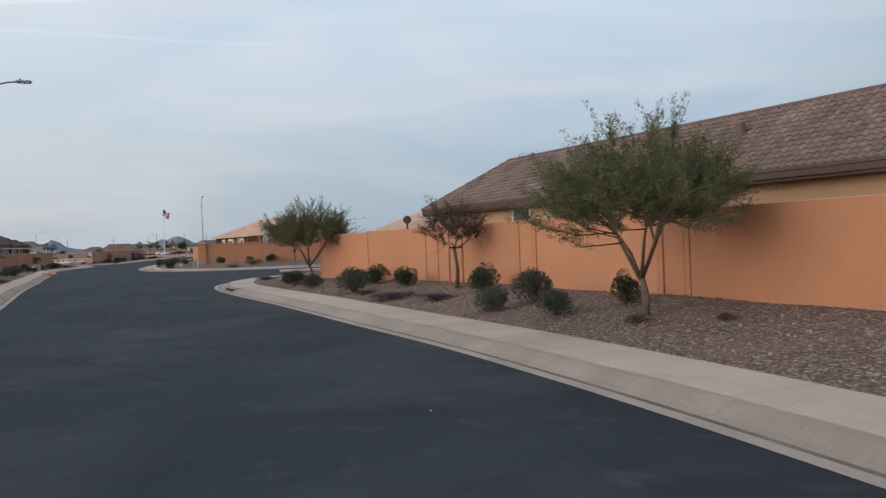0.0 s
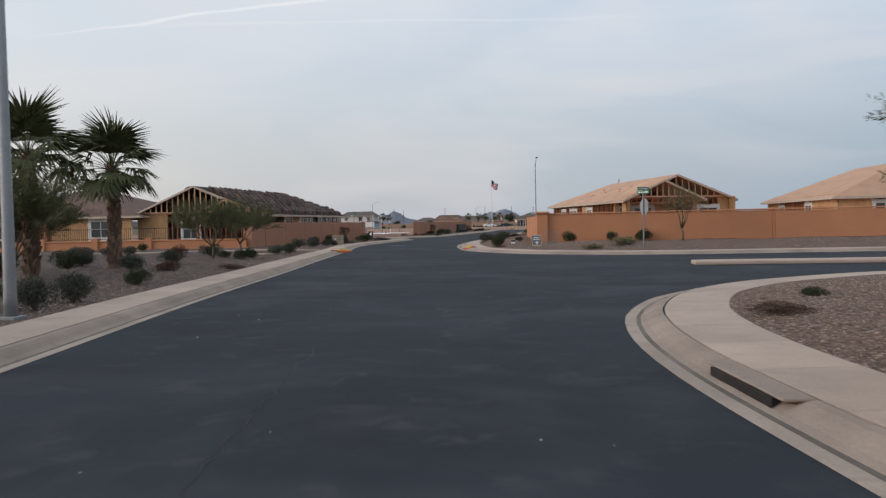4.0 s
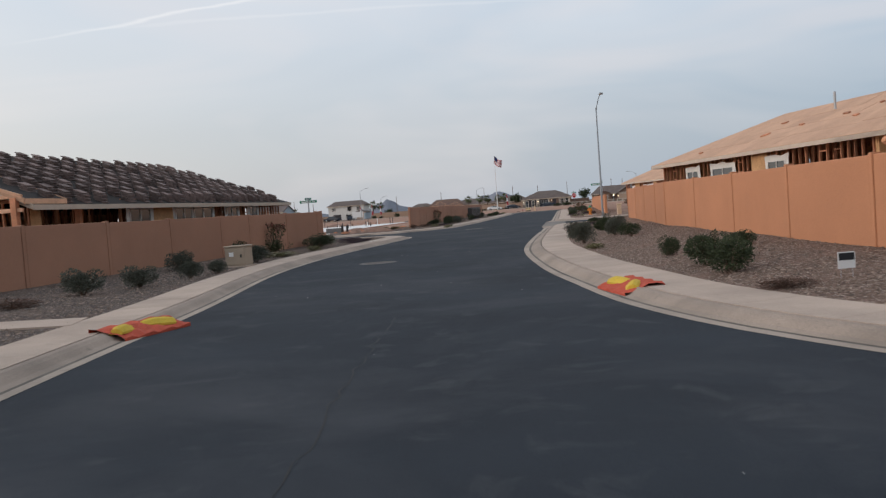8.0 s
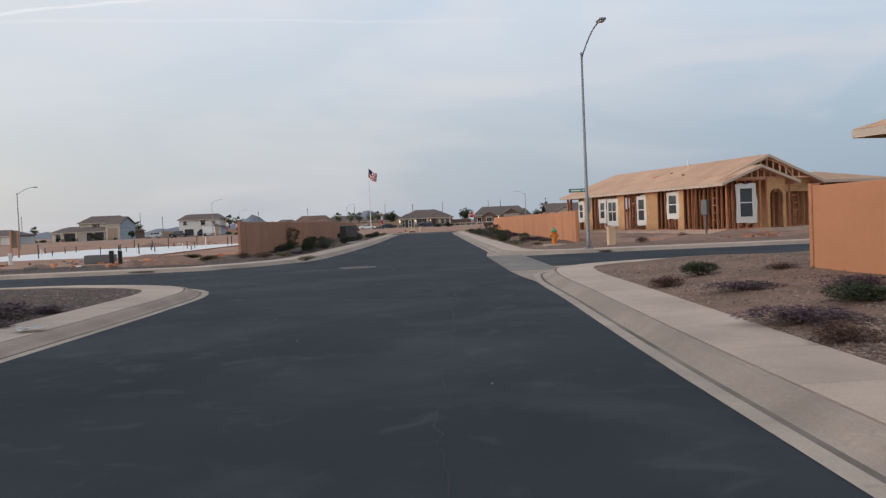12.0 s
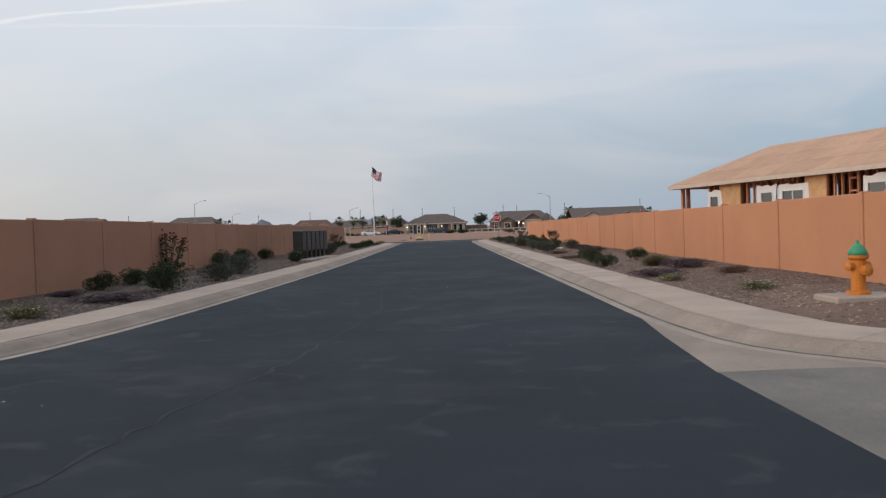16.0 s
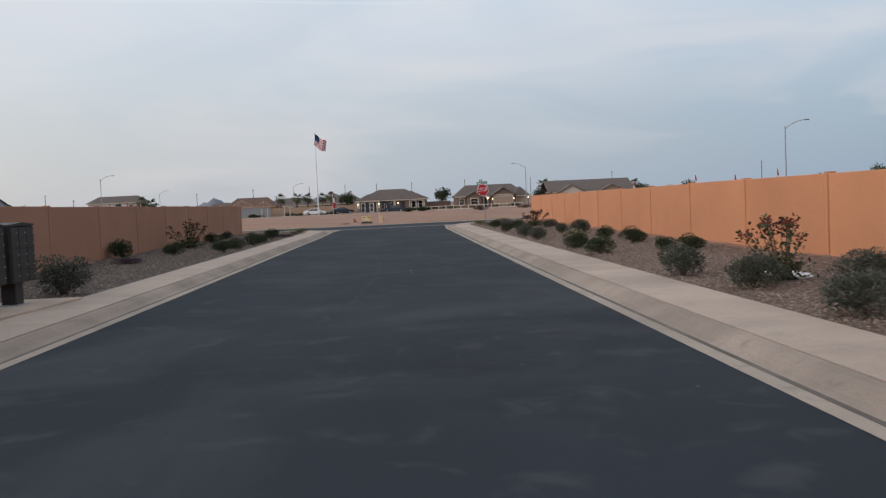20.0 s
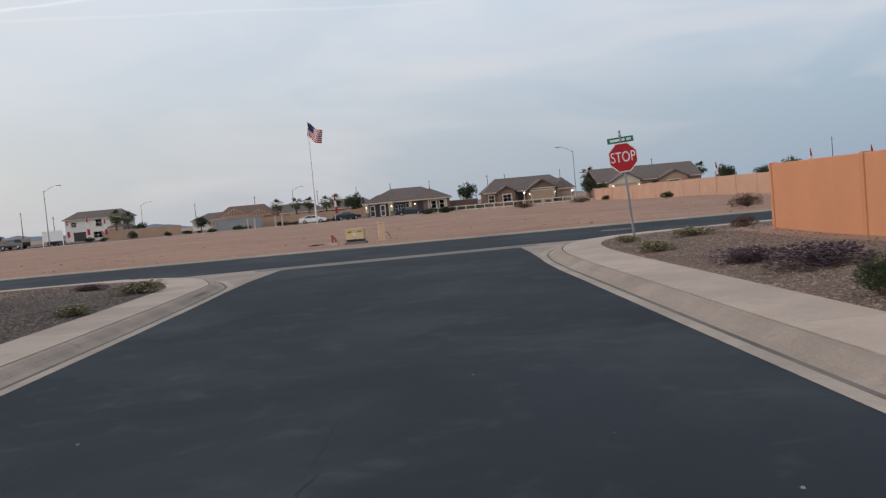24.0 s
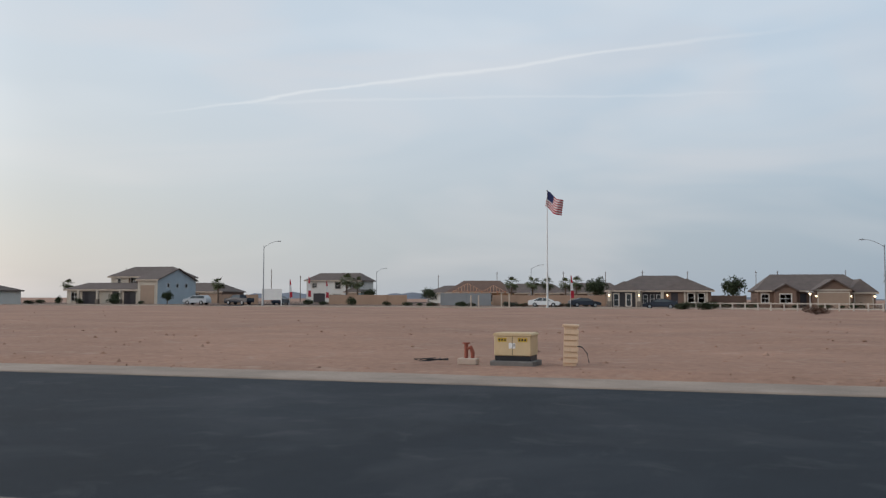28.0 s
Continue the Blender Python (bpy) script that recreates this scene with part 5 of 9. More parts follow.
def shrub_meshes(kind, seed):
    """Foliage, stems and flowers of a shrub one metre wide and high."""
    rng = np.random.default_rng(seed)
    flowers = None
    stems = bmesh.new()
    if kind == "f":
        pts, tips = [], []
        for i in range(13):
            a = rng.uniform(0, 6.28)
            out = 0.06 + 0.50 * (i + rng.uniform(0, 1)) / 13
            top = Vector((math.cos(a) * out, math.sin(a) * out, 1.02 - 0.9 * out * out - rng.uniform(0, 0.16)))
            knee = Vector((top.x * 0.52, top.y * 0.52, top.z * 0.46))
            tube(stems, [(0.02 * math.cos(a), 0.02 * math.sin(a), -0.05), knee, top], [0.013, 0.010, 0.004], 4)
            for s in 1 - rng.uniform(0.0, 0.9, 30) ** 1.5:
                p = knee * (2 * s) if s < 0.5 else knee.lerp(top, 2 * s - 1)
                pts.append(np.array(p) + rng.normal(size=3) * 0.03)
            for k in range(13):
                tips.append(np.array(top) + rng.normal(size=3) * (0.026, 0.026, 0.045) - (0, 0, 0.02))
        low = rng.normal(size=(330, 3)) * (0.16, 0.16, 0.09) + (0, 0, 0.16)
        pts = np.vstack([np.array(pts), low])
        way = unit(rng.normal(size=(len(pts), 3)) + pts * (1.2, 1.2, 0.3))
        v, f = leaves(pts, way, 0.085, 0.022, rng)
        tips = np.array(tips)
        flowers = leaves(tips, unit(rng.normal(size=(len(tips), 3)) + (0, 0, 1)), 0.06, 0.022, rng)
    else:
        low = kind in "plr"
        count = 10 if not low else 14
        c = rng.normal(size=(count, 3))
        c = unit(c) * rng.uniform(0.12, 0.36, count)[:, None]
        c[:, 2] = np.abs(c[:, 2]) * 1.1 + 0.28
        if low:
            c[:, 2] = rng.uniform(0.15, 0.55, count)
            c[:, :2] *= 1.15
        n = 3400 if not low else 2000
        which = rng.integers(0, count, n)
        d = unit(rng.normal(size=(n, 3)))
        r = rng.uniform(0.35, 1.0, n) ** 0.5 * 0.26
        pts = c[which] + d * r[:, None] * (1, 1, 1.0)
        pts[:, 2] = np.clip(pts[:, 2], 0.02, 1.02)
        way = unit(d * 0.9 + rng.normal(size=(n, 3)) * 0.5 + (0, 0, 0.45))
        size = (0.060, 0.014) if kind in "gs" else (0.055, 0.017)
        if kind == "y":
            way = unit(d * (1, 1, 0.3) + (0, 0, 0.9))
            pts = rng.normal(size=(n, 3)) * (0.10, 0.10, 0.06) + (0, 0, 0.08)
            way = unit(rng.normal(size=(n, 3)) * (1, 1, 0.25) + (0, 0, 0.8))
            size = (0.62, 0.010)
        v, f = leaves(pts, way, size[0], size[1], rng)
        v[:, 2] = np.maximum(v[:, 2], 0.0)
        for i in range(count):
            tube(stems, [(0, 0, -0.05), Vector(c[i]) * 0.5, Vector(c[i])], [0.016, 0.012, 0.006], 4)
        if kind == "l":
            t = pts[rng.choice(n, 150)] * (1, 1, 1.05) + (0, 0, 0.06)
            flowers = leaves(t, unit(rng.normal(size=(150, 3)) + (0, 0, 1)), 0.05, 0.026, rng)
    foliage = raw_mesh("foliage", v.tolist(), f.tolist(), [LEAF[kind]])
    bloom = raw_mesh("flowers", flowers[0].tolist(), flowers[1].tolist(), [BLOOM_RED if kind == "f" else BLOOM_CREAM]) if flowers is not None else None
    return foliage, to_mesh("stem", stems, BARK), bloom


SHRUB_LABEL = {
    "g": ("rounded dark green desert shrub in brown crushed rock", "shrub"),
    "s": ("rounded grey-green sage shrub in brown crushed rock", "shrub"),
    "f": ("upright olive shrub with red-tipped flowering stems", "flowering shrub"),
    "p": ("low spreading purple groundcover over the crushed rock", "groundcover"),
    "l": ("low yellow-green clump dotted with cream flowers", "groundcover"),
    "r": ("low reddish-brown clump half dried in the rock", "groundcover"),
    "y": ("pale spiky grass-like clump in the rock bed", "grass clump"),
}
SHRUBS = {k: [shrub_meshes(k, 40 * i + n) for n in range(4 if k in "gs" else 2)] for i, k in enumerate(SHRUB_LABEL)}


def shrub(x, y, z, width, height, kind, group):
    label, category = SHRUB_LABEL[kind]
    root = thing("shrub", pose(x, y, z, 0, 0, random.uniform(0, 360)), label, category, group)
    size = Matrix.Diagonal((width * 1.12, width * 1.12, height * 1.08, 1))
    for name, me in zip(("foliage", "stem", "flowers"), random.choice(SHRUBS[kind])):
        if me:
            ob = piece(name, me, root, size)
            if name == "flowers":
                tagged(ob, kind="stuff")
    return root


BEDS = {
    "sw": [(-8.6, -157.7, 0.81, 0.54, "g"), (-0.4, -157.1, 0.79, 0.22, "r"), (-3.1, -149.4, 0.75, 0.47, "g"), (-4.0, -142.1, 0.41, 0.46, "g"), (-3.3, -142.0, 0.68, 0.63, "s"), (-4.2, -139.4, 0.66, 0.53, "s"), (-14.7, -136.1, 0.67, 0.53, "g"), (-6.8, -132.5, 1.08, 0.22, "r"), (-6.7, -130.1, 0.87, 0.68, "s"), (-6.1, -125.7, 0.66, 0.53, "s"), (-6.2, -128.4, 0.78, 0.60, "s"), (-5.9, -124.0, 0.60, 0.48, "s"), (-8.2, -121.9, 0.87, 0.69, "s"), (-6.1, -118.7, 1.02, 0.68, "s"), (-6.4, -115.5, 1.06, 0.24, "l"), (-9.2, -114.2, 0.75, 0.67, "g"), (-6.3, -111.4, 0.65, 0.27, "l"), (-8.8, -110.8, 1.18, 1.18, "f"), (-7.7, -107.2, 1.50, 0.68, "g"), (-5.7, -104.4, 0.88, 0.18, "p"), (-7.4, -102.6, 1.48, 0.30, "p"), (-6.0, -101.6, 0.81, 0.17, "p"), (3.4, -180.5, 0.70, 0.75, "s"), (2.3, -177.9, 0.69, 0.69, "g"), (3.7, -179.3, 0.77, 0.65, "s"), (3.6, -178.1, 0.60, 0.60, "s"), (2.7, -175.8, 0.78, 0.65, "s"), (1.1, -171.8, 0.64, 0.60, "g"), (1.9, -171.5, 0.72, 0.65, "s"), (1.7, -170.0, 0.81, 0.70, "s"), (-5.5, -163.1, 0.94, 0.56, "g"), (0.5, -165.3, 0.64, 0.46, "g"), (-1.9, -158.6, 0.77, 0.40, "r"), (4.9, -187.5, 1.30, 0.28, "p"), (3.3, -184.4, 0.80, 0.70, "g")],
    "nw": [(-6.5, -68.8, 0.95, 0.74, "g"), (-8.8, -61.3, 1.60, 1.12, "f"), (-6.2, -64.7, 0.93, 0.64, "s"), (-6.5, -61.2, 0.95, 0.74, "s"), (-8.4, -56.2, 0.85, 0.70, "g"), (-8.7, -51.2, 0.82, 0.62, "g"), (-8.6, -46.9, 0.78, 0.58, "g"), (-6.3, -51.2, 0.80, 0.66, "g"), (-6.2, -41.4, 0.86, 0.82, "s"), (-6.9, -75.1, 0.66, 0.25, "l"), (-6.4, -71.6, 1.34, 0.20, "p"), (-8.2, -70.4, 0.80, 0.16, "p"), (-8.2, -68.3, 0.70, 0.50, "g"), (-8.2, -66.4, 0.70, 0.50, "g"), (-8, -31.8, 0.86, 0.19, "p"), (-7.8, -27.3, 0.72, 0.46, "g"), (-6.2, -26.5, 0.76, 0.48, "g"), (-8.9, -29.5, 0.80, 0.66, "g"), (-6.2, -24.3, 0.66, 0.48, "g"), (-8.3, -23, 1.40, 0.86, "f"), (-6.1, -21, 0.78, 0.58, "g"), (-6.1, -18.7, 0.62, 0.46, "g"), (-8.5, -17.8, 0.74, 0.50, "g"), (-6.2, -14.8, 0.76, 0.58, "g"), (-8.5, -14.5, 0.60, 0.46, "g"), (-6, -11.6, 0.95, 0.20, "p"), (-6, -7, 0.70, 0.22, "l"), (-6.3, -81.7, 0.75, 0.23, "l"), (-6.1, -3, 0.94, 0.30, "l"), (-7.9, -1.1, 0.80, 0.20, "p")],
    "se": [(15.1, -180.3, 0.75, 0.60, "g"), (15.6, -182.6, 0.70, 0.55, "s"), (16.5, -186.3, 0.95, 0.85, "s"), (17.4, -184.5, 0.75, 0.65, "g"), (17.9, -187.0, 0.70, 0.60, "g"), (17.1, -189.7, 1.20, 0.20, "p"), (17.8, -191.5, 0.85, 0.16, "p"), (18.9, -191.6, 0.75, 0.68, "g"), (18.1, -195.0, 0.62, 0.52, "s"), (19.0, -194.9, 0.72, 0.78, "s"), (18.7, -196.9, 0.69, 0.50, "s"), (19.9, -197.1, 0.45, 0.62, "g"), (19.2, -199.0, 0.30, 0.18, "r"), (20.1, -199.9, 0.25, 0.14, "r"), (16.7, -187.4, 0.50, 0.16, "r"), (14.3, -172.9, 0.85, 0.20, "r"), (15.0, -177.3, 0.55, 0.16, "l"), (15.3, -171.0, 0.40, 0.17, "g")],
    "e": [(12.5, -142.9, 0.91, 0.23, "l"), (14.0, -142.0, 1.12, 0.40, "l"), (7.2, -136.4, 0.65, 0.15, "r"), (11.3, -135.9, 0.68, 0.59, "g"), (13.7, -135.7, 0.64, 0.52, "g"), (15.5, -135.2, 0.86, 0.66, "g"), (7.0, -134.1, 0.75, 0.60, "g"), (7.0, -132.5, 0.80, 0.59, "g"), (8.0, -129.7, 0.50, 0.31, "g"), (6.5, -129.7, 0.43, 0.43, "g"), (4.9, -124.3, 0.52, 0.16, "l"), (6.4, -121.2, 0.61, 0.44, "g"), (4.6, -121.1, 0.68, 0.68, "s"), (6.0, -119.2, 0.65, 0.60, "s"), (4.6, -116.4, 0.34, 0.24, "s"), (6.2, -116.3, 0.59, 0.59, "s"), (5.9, -115.5, 0.46, 0.65, "g"), (4.5, -115.1, 0.82, 0.56, "s"), (5.8, -113.2, 0.54, 0.40, "g"), (4.4, -112.6, 0.54, 0.18, "l"), (4.4, -109.2, 0.68, 0.20, "r"), (4.4, -107.8, 1.07, 0.21, "p"), (6.2, -106.7, 0.83, 0.25, "g"), (5.7, -104.0, 0.95, 0.16, "p"), (4.7, -102.0, 0.60, 0.24, "r"), (6.0, -100.6, 0.66, 0.28, "g"), (7.3, -101.6, 0.55, 0.12, "r"), (6.9, -105.3, 0.9, 0.18, "p")],
    "ne": [(5.9, -74.4, 0.60, 0.16, "l"), (5.2, -71.2, 0.55, 0.17, "l"), (6.8, -70.3, 0.60, 0.20, "r"), (5.3, -69.5, 1.10, 0.22, "p"), (6.6, -67.3, 1.25, 0.27, "p"), (6.3, -65.4, 0.54, 0.38, "y"), (5.1, -64.3, 0.62, 0.42, "g"), (6.5, -61.9, 0.62, 0.43, "g"), (5.2, -61.2, 0.68, 0.52, "g"), (5.2, -57.4, 0.96, 0.16, "r"), (6.2, -54.7, 0.95, 0.20, "r"), (6.8, -52.3, 0.95, 0.28, "p"), (5.3, -51.8, 0.75, 0.18, "r"), (6.7, -50, 0.86, 0.34, "p"), (5.2, -49.1, 0.80, 0.58, "s"), (6.7, -46.5, 0.74, 0.50, "s"), (5.3, -46.1, 0.70, 0.60, "s"), (6, -45.5, 0.95, 0.86, "f"), (5.1, -43.6, 0.70, 0.62, "s"), (7, -38.5, 0.62, 0.40, "g"), (6.5, -38, 0.45, 0.40, "g"), (5.2, -37.1, 0.68, 0.50, "g"), (6.8, -34.3, 0.70, 0.48, "g"), (5.1, -34.3, 0.70, 0.50, "g"), (6.6, -31.9, 0.56, 0.46, "g"), (6.1, -29.8, 0.42, 0.40, "l"), (5.1, -28, 0.70, 0.50, "s"), (6.7, -27.5, 0.78, 0.62, "s"), (6.5, -25.2, 0.50, 0.48, "s"), (5.1, -25.1, 0.74, 0.54, "s"), (5.1, -19, 0.60, 0.50, "g"), (7.1, -18.9, 0.74, 0.45, "s"), (6, -16.6, 0.66, 0.50, "g"), (6.9, -15.8, 1.25, 0.72, "f"), (5.2, -13.6, 0.50, 0.46, "g"), (6.1, -10.2, 1.50, 0.35, "p"), (5.7, -8.6, 1.10, 0.30, "p"), (5.3, -4.6, 0.66, 0.26, "l"), (5.6, -0.9, 0.50, 0.22, "l"), (7.1, -1.6, 0.95, 0.24, "l"), (8.9, -0.2, 0.70, 0.34, "r")],
}
BED_BLOCK = {"sw": "southwest", "nw": "northwest", "se": "southeast", "e": "east", "ne": "northeast"}


def clear_of_footway(key, x, y, half):
    """Moves a plant back until its foliage stands behind the footway."""
    line = EDGE[key]
    i = int(((line - (x, y)) ** 2).sum(1).argmin())
    d = math.hypot(*(line[i] - (x, y)))
    if 0.1 < d < WALK_OUT + 0.04 + half:
        out = (np.array([x, y]) - line[i]) / d
        x, y = line[i] + out * (WALK_OUT + 0.04 + half)
    return float(x), float(y)


for bed, rows in BEDS.items():
    for x, y, w, h, kind in rows:
        x, y = clear_of_footway(BED_BLOCK[bed], x, y, 0.42 * w)
        grow = 1.2 if bed == "e" else 1.1
        shrub(x, y, bed_z(BED_BLOCK[bed], x, y) - 0.01, w * (1.0 + grow) / 2, h * grow, kind, "shrubs in the rock beds")
for x, y, w, h, kind in ((16.3, 18.6, 1.5, 0.75, "r"), (21.4, 19.0, 0.7, 0.35, "l"), (29, 26, 1.6, 0.6, "r"), (14.0, 88, 2.6, 0.9, "r"), (22, 90, 2.4, 0.8, "r"), (26, 92, 1.8, 0.8, "g"), (2, 112, 2.2, 1.2, "g"), (5, 113, 2.6, 1.3, "g"), (24.5, 60, 1.2, 0.8, "g")):
    shrub(x, y, 0.16, w, h, kind, "wild shrubs on the bare field")
for i in range(34):
    x, y = random.uniform(-15, -2.6), random.uniform(-167, -139.5)
    if nearest(EDGE["southwest"], np.array([[x, y]]))[0] > 2.6 and not (y > -140.5 and x < -5):
        w = random.uniform(0.6, 1.1)
        shrub(x, y, bed_z("southwest", x, y) - 0.01, w, w * random.uniform(0.6, 0.85), random.choice("gsssr"), "shrubs in the rock beds")
for i in range(46):
    x, y = random.choice((-1, 1)) * random.uniform(6, 34) - 6, random.uniform(127, 134)
    shrub(x, y, 0.29, random.uniform(0.8, 1.7), random.uniform(0.5, 1.1), random.choice("ggsr"), "yard shrubs of the finished homes")
for x in (-116, -113, -109, -104, -100, -97, -93, -60, -57, -52, -46, -42):
    shrub(x + random.uniform(-1, 1), 135 + random.uniform(-2, 3), 0.29, random.uniform(1.2, 2.2), random.uniform(0.8, 1.8), "g", "yard shrubs of the finished homes")


def desert_tree(m, h, w, label, seed, leaf=None, fork=0.20, density=1.0, lean=0.0, spread=1.0, limbs=6, tips=84, group="young desert trees", bark=None):
    """A low-forked tree: limbs rise in a fan and break up into a dome of fine feathery twigs."""
    rng = np.random.default_rng(seed)
    root = thing("tree", m, label, "tree", group)
    wood, sprig_at, sprig_way = bmesh.new(), [], []
    base, forkp = Vector((0, 0, -0.1)), Vector((lean * h * 0.12, 0.02 * h, fork * h))
    r0 = 0.018 * h
    tube(wood, [base, base.lerp(forkp, 0.5) + Vector((0.015, -0.015, 0)) * h, forkp], [r0 * 1.35, r0, r0 * 0.85], 8)
    ends = []
    for i in range(limbs):
        a = 6.283 * (i + rng.uniform(-0.3, 0.3)) / limbs
        rad = rng.uniform(0.22, 0.48) * spread * w / 2
        end = Vector((math.cos(a) * rad + lean * 0.2 * h, math.sin(a) * rad, rng.uniform(0.46, 0.60) * h))
        mid = forkp.lerp(end, 0.5) + Vector(rng.normal(size=3) * 0.022 * h) + Vector((0, 0, -0.015 * h))
        tube(wood, [forkp - Vector((0, 0, 0.03 * h)), mid, end], [r0 * 0.60, r0 * 0.42, r0 * 0.28], 6)
        ends.append((mid, end))
    for i in range(tips):
        # even spread over a dome that is flat below, ragged by a random reach
        up = 1 - (i + 0.5) / tips * 1.12
        a = 2.39996 * i + rng.uniform(-0.25, 0.25)
        flat = math.sqrt(max(0.02, 1 - up * up)) if up > 0 else 1.0
        reach = rng.uniform(0.62, 1.0)
        tip = Vector((math.cos(a) * flat * w / 2 * reach + lean * 0.2 * h, math.sin(a) * flat * w / 2 * reach, (0.53 + 0.40 * up * (reach if up > 0 else 1.6)) * h))
        mid, end = min(ends, key=lambda me: (me[1] - tip).length + rng.uniform(0, 0.12) * h)
        start = mid.lerp(end, rng.uniform(0.35, 1.0))
        bend = start.lerp(tip, 0.5) + Vector((0, 0, -0.03 * h)) + Vector(rng.normal(size=3) * 0.018 * h)
        tube(wood, [start, bend, tip], [r0 * 0.24, r0 * 0.15, r0 * 0.06], 5)
        out = (tip - Vector((lean * 0.2 * h, 0, 0.36 * h))).normalized()
        for k in range(10):
            q = rng.uniform(0.30, 1.0)
            t0 = bend.lerp(tip, 2 * q - 1) if q > 0.5 else start.lerp(bend, q * 2)
            d = (out * 0.9 + Vector(rng.normal(size=3) * 0.42) + Vector((0, 0, 0.45))).normalized()
            length = rng.uniform(0.07, 0.19) * h
            sag = Vector((d.x, d.y, 0)) * 0.25 * length
            t1 = t0 + d * length
            tube(wood, [t0, t1], [r0 * 0.055, r0 * 0.022], 3, False)
            n = int(46 * density)
            s = rng.uniform(0.02, 1.06, n)
            p = np.array(t0)[None] + np.array(d)[None] * (s * length)[:, None] + np.array(sag)[None] * (s ** 2)[:, None] + rng.normal(size=(n, 3)) * 0.0075 * h
            sprig_at.append(p)
            sprig_way.append(unit(np.array(d)[None] + rng.normal(size=(n, 3)) * 0.55))
    part("trunk", wood, bark or GREENBARK, root, smooth=True)
    v, f = leaves(np.vstack(sprig_at), np.vstack(sprig_way), 0.075, 0.0058, rng)
    crown = new("crown", raw_mesh("crown", v.tolist(), f.tolist(), [leaf or TREE_LEAF]))
    crown.parent = root
    return root


desert_tree(pose(19.55, -198.5, bed_z("southeast", 19.55, -198.5)), 3.15, 3.7, "feathery green palo verde tree before the stucco wall", 3, density=1.4, tips=100)
bronze = desert_tree(pose(18.7, -189.8, bed_z("southeast", 18.7, -189.8), 0, 0, 40), 2.5, 1.7, "small bronze-leaved young tree tied to two stakes", 5, BRONZE_LEAF, 0.42, 0.55, limbs=5, tips=34, bark=BARK)
for dx in (-0.28, 0.28):
    part("stake", tube(bmesh.new(), [(dx, 0, -0.1), (dx, 0, 1.35)], [0.025, 0.025], 6), STUD, bronze, "wooden tree stake")
part("tie", box(-0.28, 0.28, -0.012, 0.012, 1.0, 1.03), DARK, bronze, "dark rubber tie")
desert_tree(pose(15.9, -178.2, bed_z("southeast", 15.9, -178.2), 0, 0, 70), 3.05, 3.7, "feathery green palo verde tree at the wall's end", 9, density=1.4, spread=1.1, tips=100)
desert_tree(pose(-4.2, -149.8, bed_z("southwest", -4.2, -149.8)), 2.9, 3.9, "feathery mesquite tree in the rock bed by the palms", 12, density=1.2)
desert_tree(pose(-6.0, -142.0, bed_z("southwest", -6.0, -142.0), 0, 0, 130), 3.1, 4.0, "feathery mesquite tree before the half-built house", 15, density=1.3)
desert_tree(pose(-8.0, -161.0, bed_z("southwest", -8.0, -161.0), 0, 0, 210), 4.1, 4.5, "wide mesquite tree in the rock bed", 18, density=0.9)
desert_tree(pose(-2.9, -165.4, bed_z("southwest", -2.9, -165.4), 0, 0, 300), 3.3, 3.4, "bushy green mesquite tree under the fan palms", 25, density=1.7, limbs=8, tips=110)
desert_tree(pose(17.4, -137.5, bed_z("east", 17.4, -137.5), 0, 0, 20), 3.4, 2.4, "thin bare-looking young tree beside the street-name sign", 21, density=0.22, tips=40)


# ---- palms ----
def frond(seed):
    """A drooping fan frond, its stalk along y."""
    rng = np.random.default_rng(seed)
    bm = bmesh.new()
    tube(bm, [(0, 0, 0), (0, 0.45, 0.10), (0, 0.85, 0.10)], [0.018, 0.014, 0.008], 4)
    for i in range(19):
        a = radians(-78 + i * 156 / 18 + rng.uniform(-3, 3))
        l = 0.86 * (0.75 + 0.35 * math.cos(a)) * rng.uniform(0.9, 1.08)
        o = Vector((0, 0.82, 0.10))
        d = Vector((math.sin(a), math.cos(a), 0))
        side = Vector((d.y, -d.x, 0)) * 0.036
        row = [(o, 0.35), (o + d * l * 0.5 + Vector((0, 0, 0.02)), 1.0), (o + d * l + Vector((0, 0, -0.10 - 0.22 * rng.uniform(0.3, 1))), 0.05)]
        vs = [(bm.verts.new(p - side * s), bm.verts.new(p + side * s + Vector((0, 0, 0.012 * s)))) for p, s in row]
        for (a0, b0), (a1, b1) in zip(vs, vs[1:]):
            bm.faces.new((a0, b0, b1, a1))
    return bm


FRONDS = [to_mesh("frond", frond(i), PALM_LEAF) for i in (2, 5)]


def boot():
    """The stub of a cut frond."""
    bm = bmesh.new()
    row = [((-0.075, 0.0, 0.0), (0.075, 0.0, 0.0)), ((-0.05, 0.05, 0.13), (0.05, 0.05, 0.13)), ((-0.03, 0.10, 0.25), (0.03, 0.10, 0.25))]
    vs = [[bm.verts.new(p) for p in r] + [bm.verts.new(Vector(p) + Vector((0, -0.05, 0.02))) for p in r[::-1]] for r in row]
    for a, b in zip(vs, vs[1:]):
        for i in range(4):
            bm.faces.new((a[i - 1], a[i], b[i], b[i - 1]))
    bm.faces.new(vs[-1])
    return bm


BOOT = to_mesh("frond_stub", boot(), material("dry_frond_stub", (0.27, 0.175, 0.125), 0.9, vary=0.25, big=4, random_amount=0.45))


